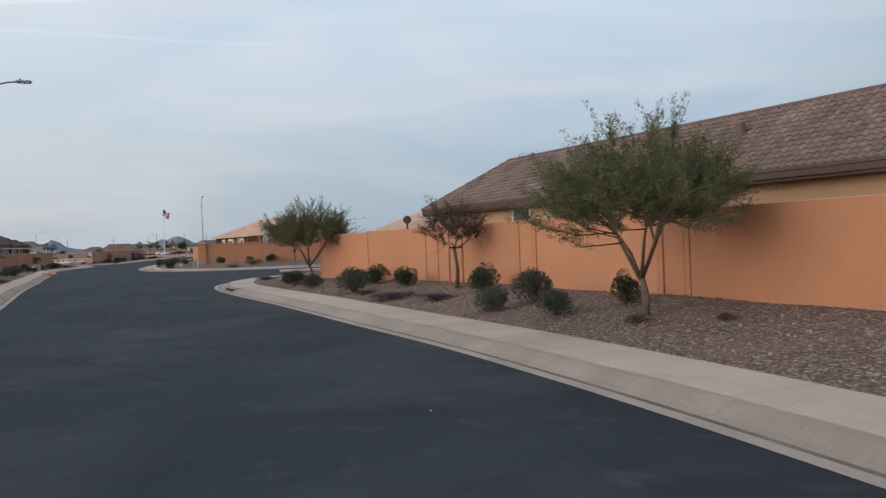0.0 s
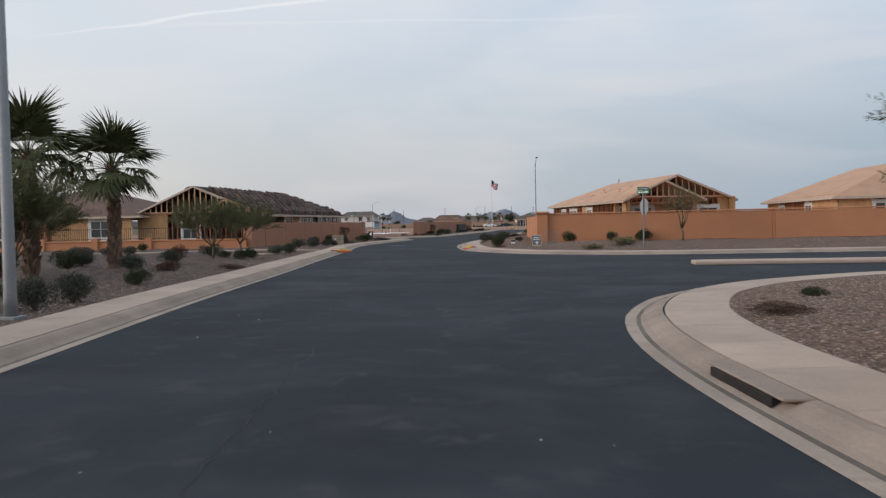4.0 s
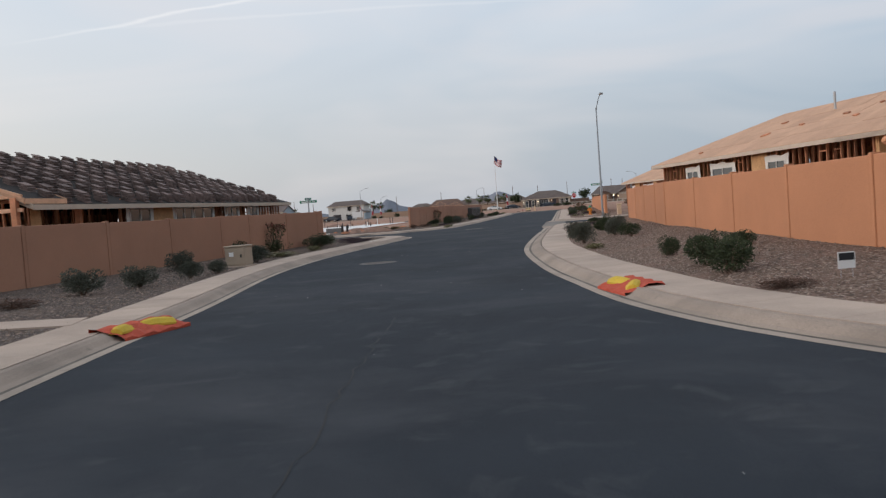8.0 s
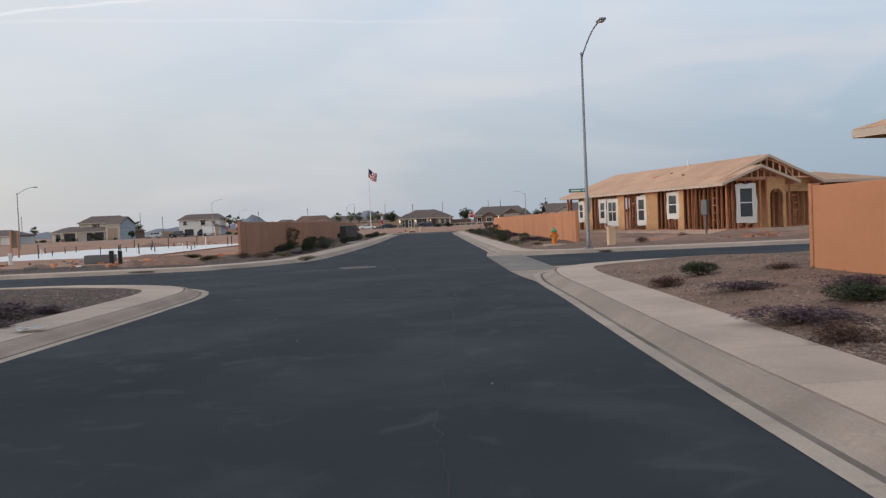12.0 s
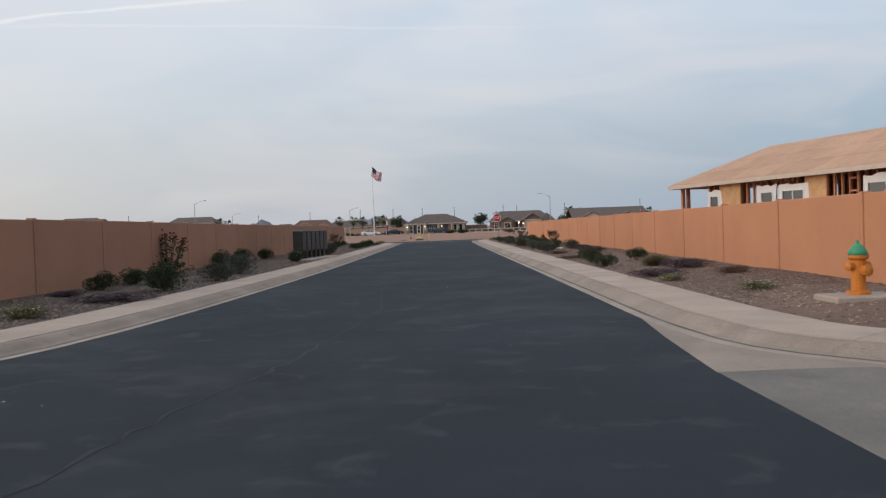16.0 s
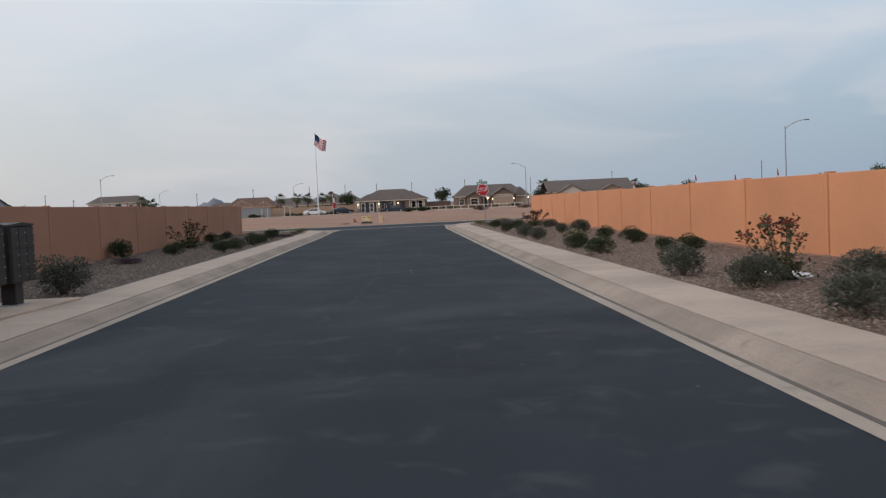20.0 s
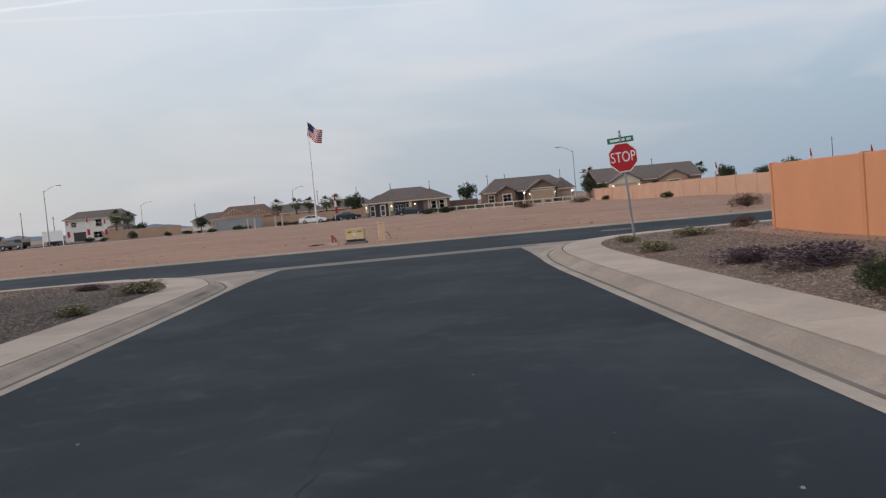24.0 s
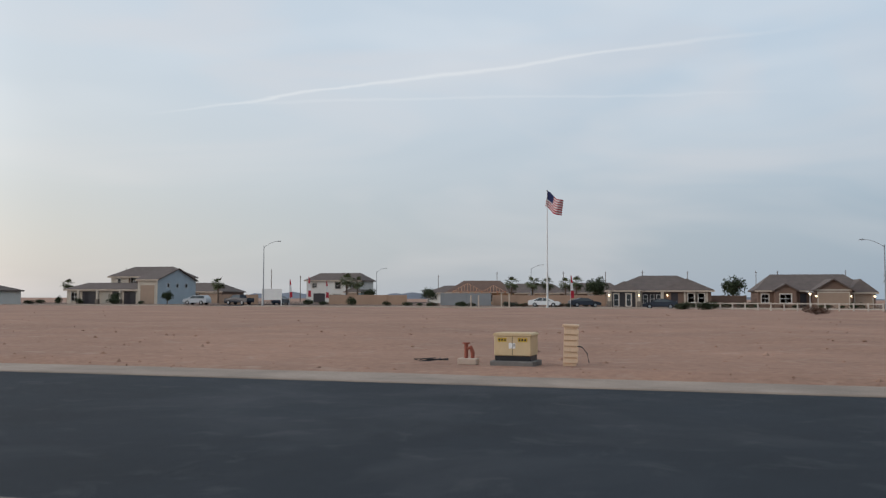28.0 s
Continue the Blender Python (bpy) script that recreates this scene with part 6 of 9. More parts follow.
def palm(m, h, label, seed, group, stubs=False):
    rng = random.Random(seed)
    root = thing("palm_tree", m, label, "palm tree", group)
    bm = bmesh.new()
    pts, rad = [(0, 0, -0.1)], [0.26]
    top = h - 1.15
    k = int(top / 0.14)
    for i in range(k):
        pts.append((0.05 * math.sin(i * 0.12), 0, top * (i + 1) / k))
        rad.append((0.20 - 0.05 * i / k) * (1.07 if i % 2 else 0.97))
    part("trunk", tube(bm, pts, rad, 10), BARK, root, "ringed brown trunk")
    if stubs:
        for i in range(int(top / 0.032)):
            z = 0.05 + i * 0.032
            piece("frond_stub", BOOT, root, Matrix.Translation((0.05 * math.sin(z * 0.9), 0, z)) @ Matrix.Rotation(radians(i * 137.5), 4, "Z") @ Matrix.Translation((0, 0.19 - 0.05 * z / top, 0)) @ Matrix.Scale(rng.uniform(0.8, 1.1), 4))
    for i in range(48 if stubs else 34):
        up = rng.uniform(-35, 78) if stubs else rng.uniform(-58, 72)
        piece("frond", rng.choice(FRONDS), root, Matrix.Translation((pts[-1][0], 0, top - 0.05)) @ Matrix.Rotation(radians(i * 137.5), 4, "Z") @ Matrix.Rotation(radians(up), 4, "X") @ Matrix.Scale(rng.uniform(0.95, 1.25), 4))
    return root


palm(pose(-3.6, -163.5, bed_z("southwest", -3.6, -163.5)), 4.55, "green fan palm with a shaggy stubbed trunk in the rock bed", 1, "fan palms by the street", True)
palm(pose(-4.2, -158.0, bed_z("southwest", -4.2, -158.0)), 4.6, "green fan palm with a shaggy stubbed trunk in the rock bed", 2, "fan palms by the street", True)
far_palm = palm(pose(-99.7, 175, 0.3), 5.6, "fan palm among the finished homes", 4, "far fan palms")
for x, y, s in ((-69.5, 178, 1.15), (-66.2, 176, 1.05), (-31.7, 175, 1.0), (-27.6, 177, 1.02), (-24.9, 179, 0.98), (-20.6, 176, 0.96), (-18.2, 174, 1.0), (37, 158, 1.1), (40.5, 160, 1.0), (-128, 160, 0.9), (58, 150, 0.9), (-104, 163, 0.75)):
    copy_thing(far_palm, pose(x, y, 0.3, 0, 0, random.uniform(0, 360)) @ Matrix.Scale(s, 4))


def round_tree(m, h, w, seed, label="round dark green tree far across the lots", group="far round trees"):
    rng = np.random.default_rng(seed)
    root = thing("tree", m, label, "tree", group)
    bm = bmesh.new()
    tube(bm, [(0, 0, -0.1), (0.03 * h, 0, 0.3 * h), (0, 0, 0.5 * h)], [0.04 * h, 0.03 * h, 0.02 * h], 6)
    c = unit(rng.normal(size=(26, 3))) * rng.uniform(0.35, 0.95, 26)[:, None] * (w * 0.4, w * 0.4, h * 0.28) + (0, 0, h * 0.64)
    for p in c[:10]:
        tube(bm, [(0, 0, 0.4 * h), tuple(p)], [0.014 * h, 0.006 * h], 4, False)
    part("trunk", bm, BARK, root)
    n = 1500
    d = unit(rng.normal(size=(n, 3)))
    pts = c[rng.integers(0, 26, n)] + d * rng.uniform(0.3, 1.0, n)[:, None] * w * 0.15
    v, f = leaves(pts, unit(d + rng.normal(size=(n, 3)) * 0.6), 0.07 * h, 0.022 * h, rng)
    ob = new("crown", raw_mesh("crown", v.tolist(), f.tolist(), [LEAF["g"]]))
    ob.parent = root
    return root


tree_a = round_tree(pose(-13, 160, 0.3), 5.6, 5.2, 1)
tree_b = round_tree(pose(72, 66, 0.1), 4.4, 5.0, 2)
for src, x, y, s in ((tree_a, 11.3, 165, 1.05), (tree_b, 66, 74, 0.82), (tree_b, 76, 57, 0.85), (tree_a, 83, 49, 0.85), (tree_b, 60, 88, 0.75), (tree_a, 53, 97, 0.70), (tree_b, 50, 99, 0.68), (tree_a, 48, 108, 0.7), (tree_a, 31, 128, 0.72), (tree_b, 33.5, 131, 0.66), (tree_a, -89, 138, 0.5), (tree_b, -62, 172, 0.8), (tree_b, -46, 162, 0.8), (tree_b, -101.5, 140, 0.55), (tree_a, 90, 36, 0.95)):
    copy_thing(src, pose(x, y, 0.15, 0, 0, random.uniform(0, 360)) @ Matrix.Scale(s, 4))


def clods(seed):
    """Lumps of dry earth strewn over the bare field."""
    rng = np.random.default_rng(seed)
    n = 2600
    x, y = rng.uniform(-60, 45, n), 15.6 + rng.uniform(0, 1, n) ** 1.8 * 70
    z = 0.10 + 0.05 * np.sin(x * 0.31 + 1.3 * np.sin(y * 0.17)) + 0.035 * np.sin(x * 0.9 + y * 0.7) * np.sin(y * 1.1) + 0.10 * np.clip((y - 70) / 40, 0, 1)
    shape = np.array([(1, 0, 0), (0, 1, 0.1), (-1, 0.1, 0), (0, -1, -0.1), (0.1, 0, 1), (0, 0.1, -0.6)])
    size = (0.02 + 0.07 * rng.uniform(0, 1, n) ** 4)[:, None, None] * rng.uniform(0.6, 1.3, (n, 6, 1))
    v = shape[None] * size * (1.3, 1, 0.7) + np.column_stack([x, y, z])[:, None]
    t = np.array([(0, 1, 4), (1, 2, 4), (2, 3, 4), (3, 0, 4), (1, 0, 5), (2, 1, 5), (3, 2, 5), (0, 3, 5)])
    f = (t[None] + 6 * np.arange(n)[:, None, None]).reshape(-1, 3)
    ob = new("dirt_clods", raw_mesh("dirt_clods", v.reshape(-1, 3).tolist(), f.tolist(), [DIRT]))
    tagged(ob, "dry clods and stones strewn over the bare field", "clods", kind="stuff")


clods(3)


# ---- crushed rock lying loose on the beds ----
def loose_rock(key, picks, count, seed, small=0.010, large=0.028):
    rng = np.random.default_rng(seed)
    line, n = EDGE[key], normals(EDGE[key])
    ok = np.where((line[:, 1] > picks[0]) & (line[:, 1] < picks[1]) & (np.abs(line[:, 0]) < 22))[0]
    i = rng.choice(ok, count)
    d = 1.64 + rng.uniform(0, 1, count) ** 1.3 * 4.4
    p = line[i] + n[i] * d[:, None] + rng.uniform(-0.5, 0.5, (count, 2))
    dist = nearest(line, p)
    p, d = p[dist > 1.62], dist[dist > 1.62]
    rise = RISE[key]
    z = 0.13 + rise * np.clip((d - 1.6) / 3.2, 0, 1) + 0.03 * np.sin(p[:, 0] * 1.1 + 0.7 * np.sin(p[:, 1] * 0.9)) * np.clip((d - 2.2) / 2, 0, 1)
    m = len(p)
    shape = np.array([(1, 0, 0), (0, 1, 0.1), (-1, 0.1, 0), (0, -1, -0.1), (0.1, 0, 1), (0, 0.1, -0.6)])
    size = rng.uniform(small, large, m)[:, None, None] * rng.uniform(0.6, 1.3, (m, 6, 1))
    ang = rng.uniform(0, 6.28, m)
    c, s = np.cos(ang), np.sin(ang)
    q = np.stack([shape[:, 0] * c[:, None] - shape[:, 1] * s[:, None], shape[:, 0] * s[:, None] + shape[:, 1] * c[:, None], np.tile(shape[:, 2] * 0.7, (m, 1))], 2) * size
    v = q + np.column_stack([p, z + 0.004])[:, None]
    t = np.array([(0, 1, 4), (1, 2, 4), (2, 3, 4), (3, 0, 4), (1, 0, 5), (2, 1, 5), (3, 2, 5), (0, 3, 5)])
    f = (t[None] + 6 * np.arange(m)[:, None, None]).reshape(-1, 3)
    ob = new("loose_rock", raw_mesh("loose_rock", v.reshape(-1, 3).tolist(), f.tolist(), [ROCK]))
    tagged(ob, "loose brown and tan crushed rock over the bed", "gravel", kind="stuff")


ROCK = material("rock_chip", (0.28, 0.21, 0.168), 0.95, vary=0.15, big=3, random_amount=0.5, island=True)
for key, picks, count in (("southeast", (-212, -166), 11000), ("southwest", (-200, -96), 15000), ("east", (-145, -96), 11000), ("northeast", (-80, 4), 15000), ("northwest", (-80, 4), 14000)):
    loose_rock(key, picks, count, count + len(key), 0.012, 0.034)


# ---- paint and metal of the street furniture ----
GREEN_SIGN = material("green_sign", (0.03, 0.22, 0.13), 0.5, vary=0.05, big=3)
RED_SIGN = material("red_sign", (0.42, 0.02, 0.03), 0.5, vary=0.06, big=3)
SIGN_WHITE = material("white_sign", (0.78, 0.77, 0.75), 0.5, vary=0.04, big=3)
COLLAR = material("stained_concrete", (0.185, 0.172, 0.160), 0.9, vary=0.2, big=1.2, spots=[(3.0, 0.5, 0.7, (0.09, 0.088, 0.086), 0.7)])
TAUPE = material("taupe_box_paint", (0.40, 0.315, 0.235), 0.7, vary=0.07, big=2, spots=[(4, 0.6, 0.8, (0.31, 0.24, 0.18), 0.4)])
YELLOW = material("pale_yellow_paint", (0.62, 0.475, 0.285), 0.65, vary=0.06, big=2, spots=[(3, 0.6, 0.8, (0.48, 0.36, 0.16), 0.4)])
ORANGE = material("orange_hydrant_paint", (0.60, 0.20, 0.03), 0.55, vary=0.08, big=5)
CAP_GREEN = material("green_cap_paint", (0.06, 0.30, 0.16), 0.5, vary=0.08, big=5)
RUST = material("red_valve_paint", (0.30, 0.09, 0.06), 0.7, vary=0.15, big=6)
BLACK = material("black_paint", (0.025, 0.025, 0.028), 0.5, vary=0.1, big=4)
BRONZE = material("dark_bronze_paint", (0.036, 0.033, 0.032), 0.5, vary=0.12, big=4)
BAG = material("yellow_sandbag", (0.65, 0.46, 0.06), 0.85, vary=0.12, big=5, bump=0.004, bump_scale=60)
MAT_RED = material("red_mat", (0.52, 0.09, 0.05), 0.85, vary=0.14, big=5, bump=0.004, bump_scale=60)
PAPER = material("white_board", (0.75, 0.74, 0.72), 0.7, vary=0.04, big=3)
GALV = material("weathered_lamp_pole", (0.30, 0.31, 0.32), 0.6, metal=0.5, vary=0.10, big=2)
POLE_WHITE = material("white_pole_paint", (0.72, 0.71, 0.69), 0.4, vary=0.05, big=2)
COVER = material("worn_cast_iron", (0.11, 0.085, 0.07), 0.7, metal=0.2, vary=0.2, big=6, bump=0.004, bump_scale=40)
CRACK = material("tar_crack", (0.012, 0.012, 0.013), 0.7, vary=0.2, big=6)
SPECK = material("pale_litter", (0.55, 0.54, 0.51), 0.8, vary=0.1, big=6)


def street_lamp(x, y, z, h, turn, label, reach=2.3, thick=1.0):
    """A tapered pole; its curved arm points along local +x."""
    root = thing("street_lamp", pose(x, y, z, 0, 0, turn), label, "street lamp", "street lamps")
    part("base_plate", box(-0.17, 0.17, -0.17, 0.17, -0.1, 0.03, 0.01), GALV, root)
    part("pole", tube(bmesh.new(), [(0, 0, 0), (0, 0, 0.35), (0, 0, h - 0.75)], [0.115 * thick, 0.10 * thick, 0.055 * thick], 12), GALV, root, smooth=True)
    part("pole_cap", tube(bmesh.new(), [(0, 0, h - 0.76), (0, 0, h - 0.68)], [0.075 * thick, 0.06 * thick], 10), GALV, root)
    pts = [(reach * s, 0, h - 0.95 + 0.95 * math.sin(s * math.pi / 2) ** 0.9) for s in (0, 0.12, 0.28, 0.46, 0.66, 0.84, 1.0)]
    part("arm", tube(bmesh.new(), pts, [0.035 * thick] * 7, 8), GALV, root, smooth=True)
    lamp = part("lamp_head", box(reach - 0.05, reach + 0.55, -0.13, 0.13, h - 0.05, h + 0.05, 0.03), GALV, root, "flat grey lamp head")
    part("lens", box(reach + 0.15, reach + 0.5, -0.10, 0.10, h - 0.075, h - 0.05, 0.005), SIGN_WHITE, lamp)
    part("photocell", tube(bmesh.new(), [(reach + 0.12, 0, h + 0.05), (reach + 0.12, 0, h + 0.12)], [0.04, 0.035], 8), BLACK, lamp)
    return root


def name_blades(root, z, turn, w=0.72, apart=0.0):
    """Two crossed street-name blades with bars for the writing."""
    for k, (a, dz) in enumerate(((turn, 0.0), (turn + 78, 0.17))):
        blade = part("name_blade", box(-w / 2, w / 2, -0.008, 0.008, z + dz, z + dz + 0.155, 0.004), GREEN_SIGN, root, "green street-name blade")
        blade.matrix_basis = pose(0, 0, 0, 0, 0, a) @ pose((apart if k else -apart) * w, 0, 0)
        for side in (-1, 1):
            for x0, x1 in ((-0.40 * w, 0.16 * w), (0.22 * w, 0.40 * w)):
                part("lettering_bar", box(x0, x1, side * 0.0105 - 0.0015, side * 0.0105 + 0.0015, z + dz + 0.045, z + dz + 0.11), SIGN_WHITE, blade, "white bar of lettering")
    part("bracket", box(-0.025, 0.025, -0.025, 0.025, z - 0.06, z + 0.33), GALV, root)


def octagon(r, y0, y1):
    return prism([(r * math.cos(radians(22.5 + 45 * i)), r * math.sin(radians(22.5 + 45 * i))) for i in range(8)], y0, y1)


def words(text, size, mat, parent, m, name="lettering", label=""):
    cu = bpy.data.curves.new(name, "FONT")
    cu.body, cu.size, cu.align_x, cu.align_y, cu.extrude = text, size, "CENTER", "CENTER", 0.001
    tmp = new(name, cu)
    me = bpy.data.meshes.new_from_object(tmp)
    bpy.data.objects.remove(tmp)
    me.materials.append(mat)
    ob = piece(name, me, parent, m)
    if label:
        ob["label"] = label
    return ob


def stop_sign(m, label, post_h=2.95, z=2.38, blades=True, turn=0):
    """Its face looks along local -y."""
    root = thing("stop_sign", m, label, "stop sign", "stop signs")
    part("post", box(-0.028, 0.028, -0.028, 0.028, -0.1, post_h, 0.004), GALV, root, "square steel post")
    plate = part("plate", octagon(0.425, -0.040, -0.036), SIGN_WHITE, root, "white-bordered octagonal plate")
    plate.matrix_basis = pose(0, 0, z)
    part("red_face", octagon(0.398, -0.0425, -0.0405), RED_SIGN, plate)
    part("plate_back", octagon(0.420, -0.0355, -0.033), GALV, plate, "bare metal back")
    w = words("STOP", 0.36, SIGN_WHITE, plate, pose(0, -0.0445, 0, 90, 0, 0) @ Matrix.Diagonal((0.80, 1.1, 1, 1)), label="white capital letters")
    if blades:
        name_blades(root, post_h - 0.07, turn)
    return root


stop_sign(pose(6.16, 0.62, 0.17, 0, -4.0, 0), "red stop sign with green street-name blades on its post", post_h=2.68, z=2.21)
stop_sign(pose(14.9, -143.0, bed_z("east", 14.9, -143.0), 0, 0, 115), "stop sign seen from its bare back, green blades on top", post_h=2.62, z=1.92, turn=25)
left_sign = thing("street_name_sign", pose(-11.8, -95.3, bed_z("southwest", -11.8, -95.3)), "green street-name blades on a steel post", "street sign")
part("post", box(-0.03, 0.03, -0.03, 0.03, -0.1, 2.62, 0.004), GALV, left_sign)
name_blades(left_sign, 2.42, 8, 1.1)

street_lamp(2.42, -172.9, 0.16, 8.55, 0, "tall galvanised street lamp with a curved arm")
lamp_b = street_lamp(7.23, -81.4, 0.16, 9.0, -84, "tall galvanised street lamp carrying street signs", reach=2.6, thick=0.8)
name_blades(lamp_b, 2.40, 84, 0.75, 0.5)
plate = part("stop_plate", octagon(0.38, 0.10, 0.104), GALV, lamp_b, "stop plate seen from its bare back")
plate.matrix_basis = pose(0, 0, 1.85, 0, 0, 84 - 90)
part("red_face", octagon(0.37, 0.1045, 0.107), RED_SIGN, plate)
for x, y, h, turn in ((26.0, 115, 8.9, 180), (-60, 119, 10.1, 0), (44.4, 37.8, 9.1, 0), (-56, 0, 8.5, 0), (-72, 205, 9.0, 0), (-30, 190, 9, 0), (-130, 60, 9, 0)):
    street_lamp(x, y, 0.12, h, turn, "distant galvanised street lamp with a curved arm")


# ---- hydrant, boxes, mailboxes ----
def hydrant():
    z = bed_z("northeast", 6.4, -77.0)
    solid("hydrant_pad", box(-0.5, 0.5, -0.4, 0.4, -0.1, 0.06, 0.02), GUTTER, pose(6.4, -77.0, z), "square concrete pad under the hydrant", "concrete pad", kind="structure")
    root = thing("fire_hydrant", pose(6.4, -77.0, z + 0.06, 0, 0, 20), "orange fire hydrant with a green cap on a concrete pad", "fire hydrant")
    part("barrel", tube(bmesh.new(), [(0, 0, 0), (0, 0, 0.05), (0, 0, 0.06), (0, 0, 0.50), (0, 0, 0.54), (0, 0, 0.58)], [0.17, 0.17, 0.105, 0.105, 0.15, 0.15], 14), ORANGE, root, smooth=False)
    part("bonnet", tube(bmesh.new(), [(0, 0, 0.58), (0, 0, 0.64), (0, 0, 0.72), (0, 0, 0.75)], [0.14, 0.13, 0.07, 0.03], 14), CAP_GREEN, root, "green bonnet", smooth=True)
    part("operating_nut", tube(bmesh.new(), [(0, 0, 0.745), (0, 0, 0.80)], [0.025, 0.022], 5), CAP_GREEN, root)
    for a, r in ((0, 0.055), (180, 0.055), (270, 0.075)):
        d = Vector((math.cos(radians(a)), math.sin(radians(a)), 0))
        up = Vector((0, 0, 0.42 if r < 0.06 else 0.36))
        noz = part("nozzle", tube(bmesh.new(), [up + d * 0.08, up + d * 0.17], [r, r], 10), ORANGE, root)
        part("nozzle_cap", tube(bmesh.new(), [up + d * 0.165, up + d * 0.20, up + d * 0.225], [r * 1.2, r * 1.2, r * 0.4], 8), ORANGE, noz)


hydrant()


def slatted_pedestal(x, y, z, w, d, h, label, rows, tilt=0.0):
    """A plain plastic case with drooping louvre lips on its front and one flank."""
    root = thing("utility_pedestal", pose(x, y, z, 0, tilt, 5), label, "utility box")
    part("case", box(-w / 2 + 0.02, w / 2 - 0.02, -d / 2 + 0.02, d / 2, -0.06, h, 0.012), STRAW, root)
    step = (h - 0.10) / rows
    for i in range(rows):
        z0 = 0.05 + step * i
        lip = prism([(-d / 2 - 0.012, z0), (-d / 2 + 0.024, z0 + step * 0.80), (d / 2 - 0.05, z0 + step * 0.80), (d / 2 - 0.05, z0)], -w / 2 - 0.012, w / 2 - 0.021)
        ob = part("louvre", lip, STRAW, root)
        ob.matrix_basis = pose(0, 0, 0, 0, 0, 90)
    part("lid", box(-w / 2 - 0.018, w / 2 + 0.018, -d / 2 - 0.018, d / 2 + 0.018, h - 0.02, h + 0.035, 0.014), STRAW, root)
    return root


STRAW = material("straw_plastic", (0.68, 0.485, 0.325), 0.6, vary=0.07, big=2, spots=[(4, 0.6, 0.8, (0.47, 0.34, 0.20), 0.4)])
slatted_pedestal(8.58, -79.6, bed_z("northeast", 8.58, -79.6), 0.33, 0.30, 0.80, "straw-coloured louvred utility pedestal by the lamp", 8)
slatted_pedestal(-1.5, 18.3, 0.08, 0.33, 0.31, 0.86, "narrow straw-coloured louvred pedestal on the bare field", 6, 2.0)


def utility_box(x, y, z, turn):
    root = thing("utility_box", pose(x, y, z, 0, 0, turn), "beige steel utility cabinet in the rock bed", "utility box", "beige utility boxes")
    part("plinth", box(-0.45, 0.45, -0.38, 0.38, -0.1, 0.05, 0.01), CONCRETE, root)
    part("cabinet", box(-0.36, 0.36, -0.30, 0.30, 0.05, 0.66, 0.02), TAUPE, root)
    part("lid", box(-0.385, 0.385, -0.325, 0.325, 0.66, 0.72, 0.02), TAUPE, root)
    door = part("door", box(-0.31, 0.31, -0.312, -0.300, 0.10, 0.61, 0.004), TAUPE, root)
    part("handle", box(0.20, 0.25, -0.335, -0.312, 0.32, 0.42, 0.005), BLACK, door, "black handle")
    part("warning_label", box(-0.20, -0.04, -0.3145, -0.3125, 0.36, 0.50), SIGN_WHITE, door, "white warning label")


utility_box(4.3, -185.6, bed_z("southwest", 4.3, -185.6), 8)
utility_box(-6.5, -121.0, bed_z("southwest", -6.5, -121.0), -4)


def mailbox_bank():
    src = None
    a, b = Vector((-6.69, -48.57)), Vector((-6.24, -42.92))
    for i in range(6):
        p = a.lerp(b, (i + 0.5) / 6)
        m = pose(p.x, p.y, bed_z("northwest", p.x, p.y), 0, 0, 90 - 4.5)
        if src is None:
            src = root = thing("mailbox_unit", m, "dark bronze cluster mailbox unit on a pedestal", "mailbox", "bank of cluster mailboxes")
            part("pedestal", box(-0.13, 0.13, -0.13, 0.13, -0.08, 0.44, 0.015), BRONZE, root, "dark square pedestal")
            part("foot", box(-0.2, 0.2, -0.2, 0.2, -0.05, 0.05, 0.01), GALV, root, "pale steel foot")
            part("body", box(-0.39, 0.39, -0.23, 0.23, 0.42, 1.36, 0.015), BRONZE, root)
            part("roof", prism([(-0.41, 1.36), (0.41, 1.36), (0.41, 1.385), (0, 1.42), (-0.41, 1.385)], -0.25, 0.25), BRONZE, root)
            for c in range(3):
                for r in range(5):
                    x, z = -0.37 + c * 0.25, 0.45 + r * 0.178
                    door = part("mail_door", box(x, x + 0.235, -0.246, -0.232, z, z + 0.168, 0.004), BRONZE, root)
                    part("lock", tube(bmesh.new(), [(x + 0.20, -0.246, z + 0.08), (x + 0.20, -0.254, z + 0.08)], [0.012, 0.012], 6), STEEL, door, "small steel lock")
        else:
            copy_thing(src, m)
    solid("mailbox_pad", box(-3.3, 3.3, -0.75, 0.45, -0.1, 0.03, 0.01), CONCRETE, pose(-6.46, -45.75, bed_z("northwest", -6.46, -45.75), 0, 0, 85.5), "narrow concrete pad under the mailboxes", "concrete pad", kind="structure")
    z = bed_z("northwest", -6.4, -49.1) - 0.14
    note = thing("paper_notice", pose(-6.55, -49.15, z, 0, 0, 0), "white paper notice on a short stake by the mailboxes", "notice")
    part("stake", box(-0.015, 0.015, -0.01, 0.01, -0.05, 0.5), STUD, note)
    part("sheet", box(-0.14, 0.14, -0.018, -0.012, 0.22, 0.58, 0.002), PAPER, note, "white paper sheet")


mailbox_bank()


HAZARD = material("hazard_yellow", (0.55, 0.36, 0.03), 0.6, vary=0.08, big=6)


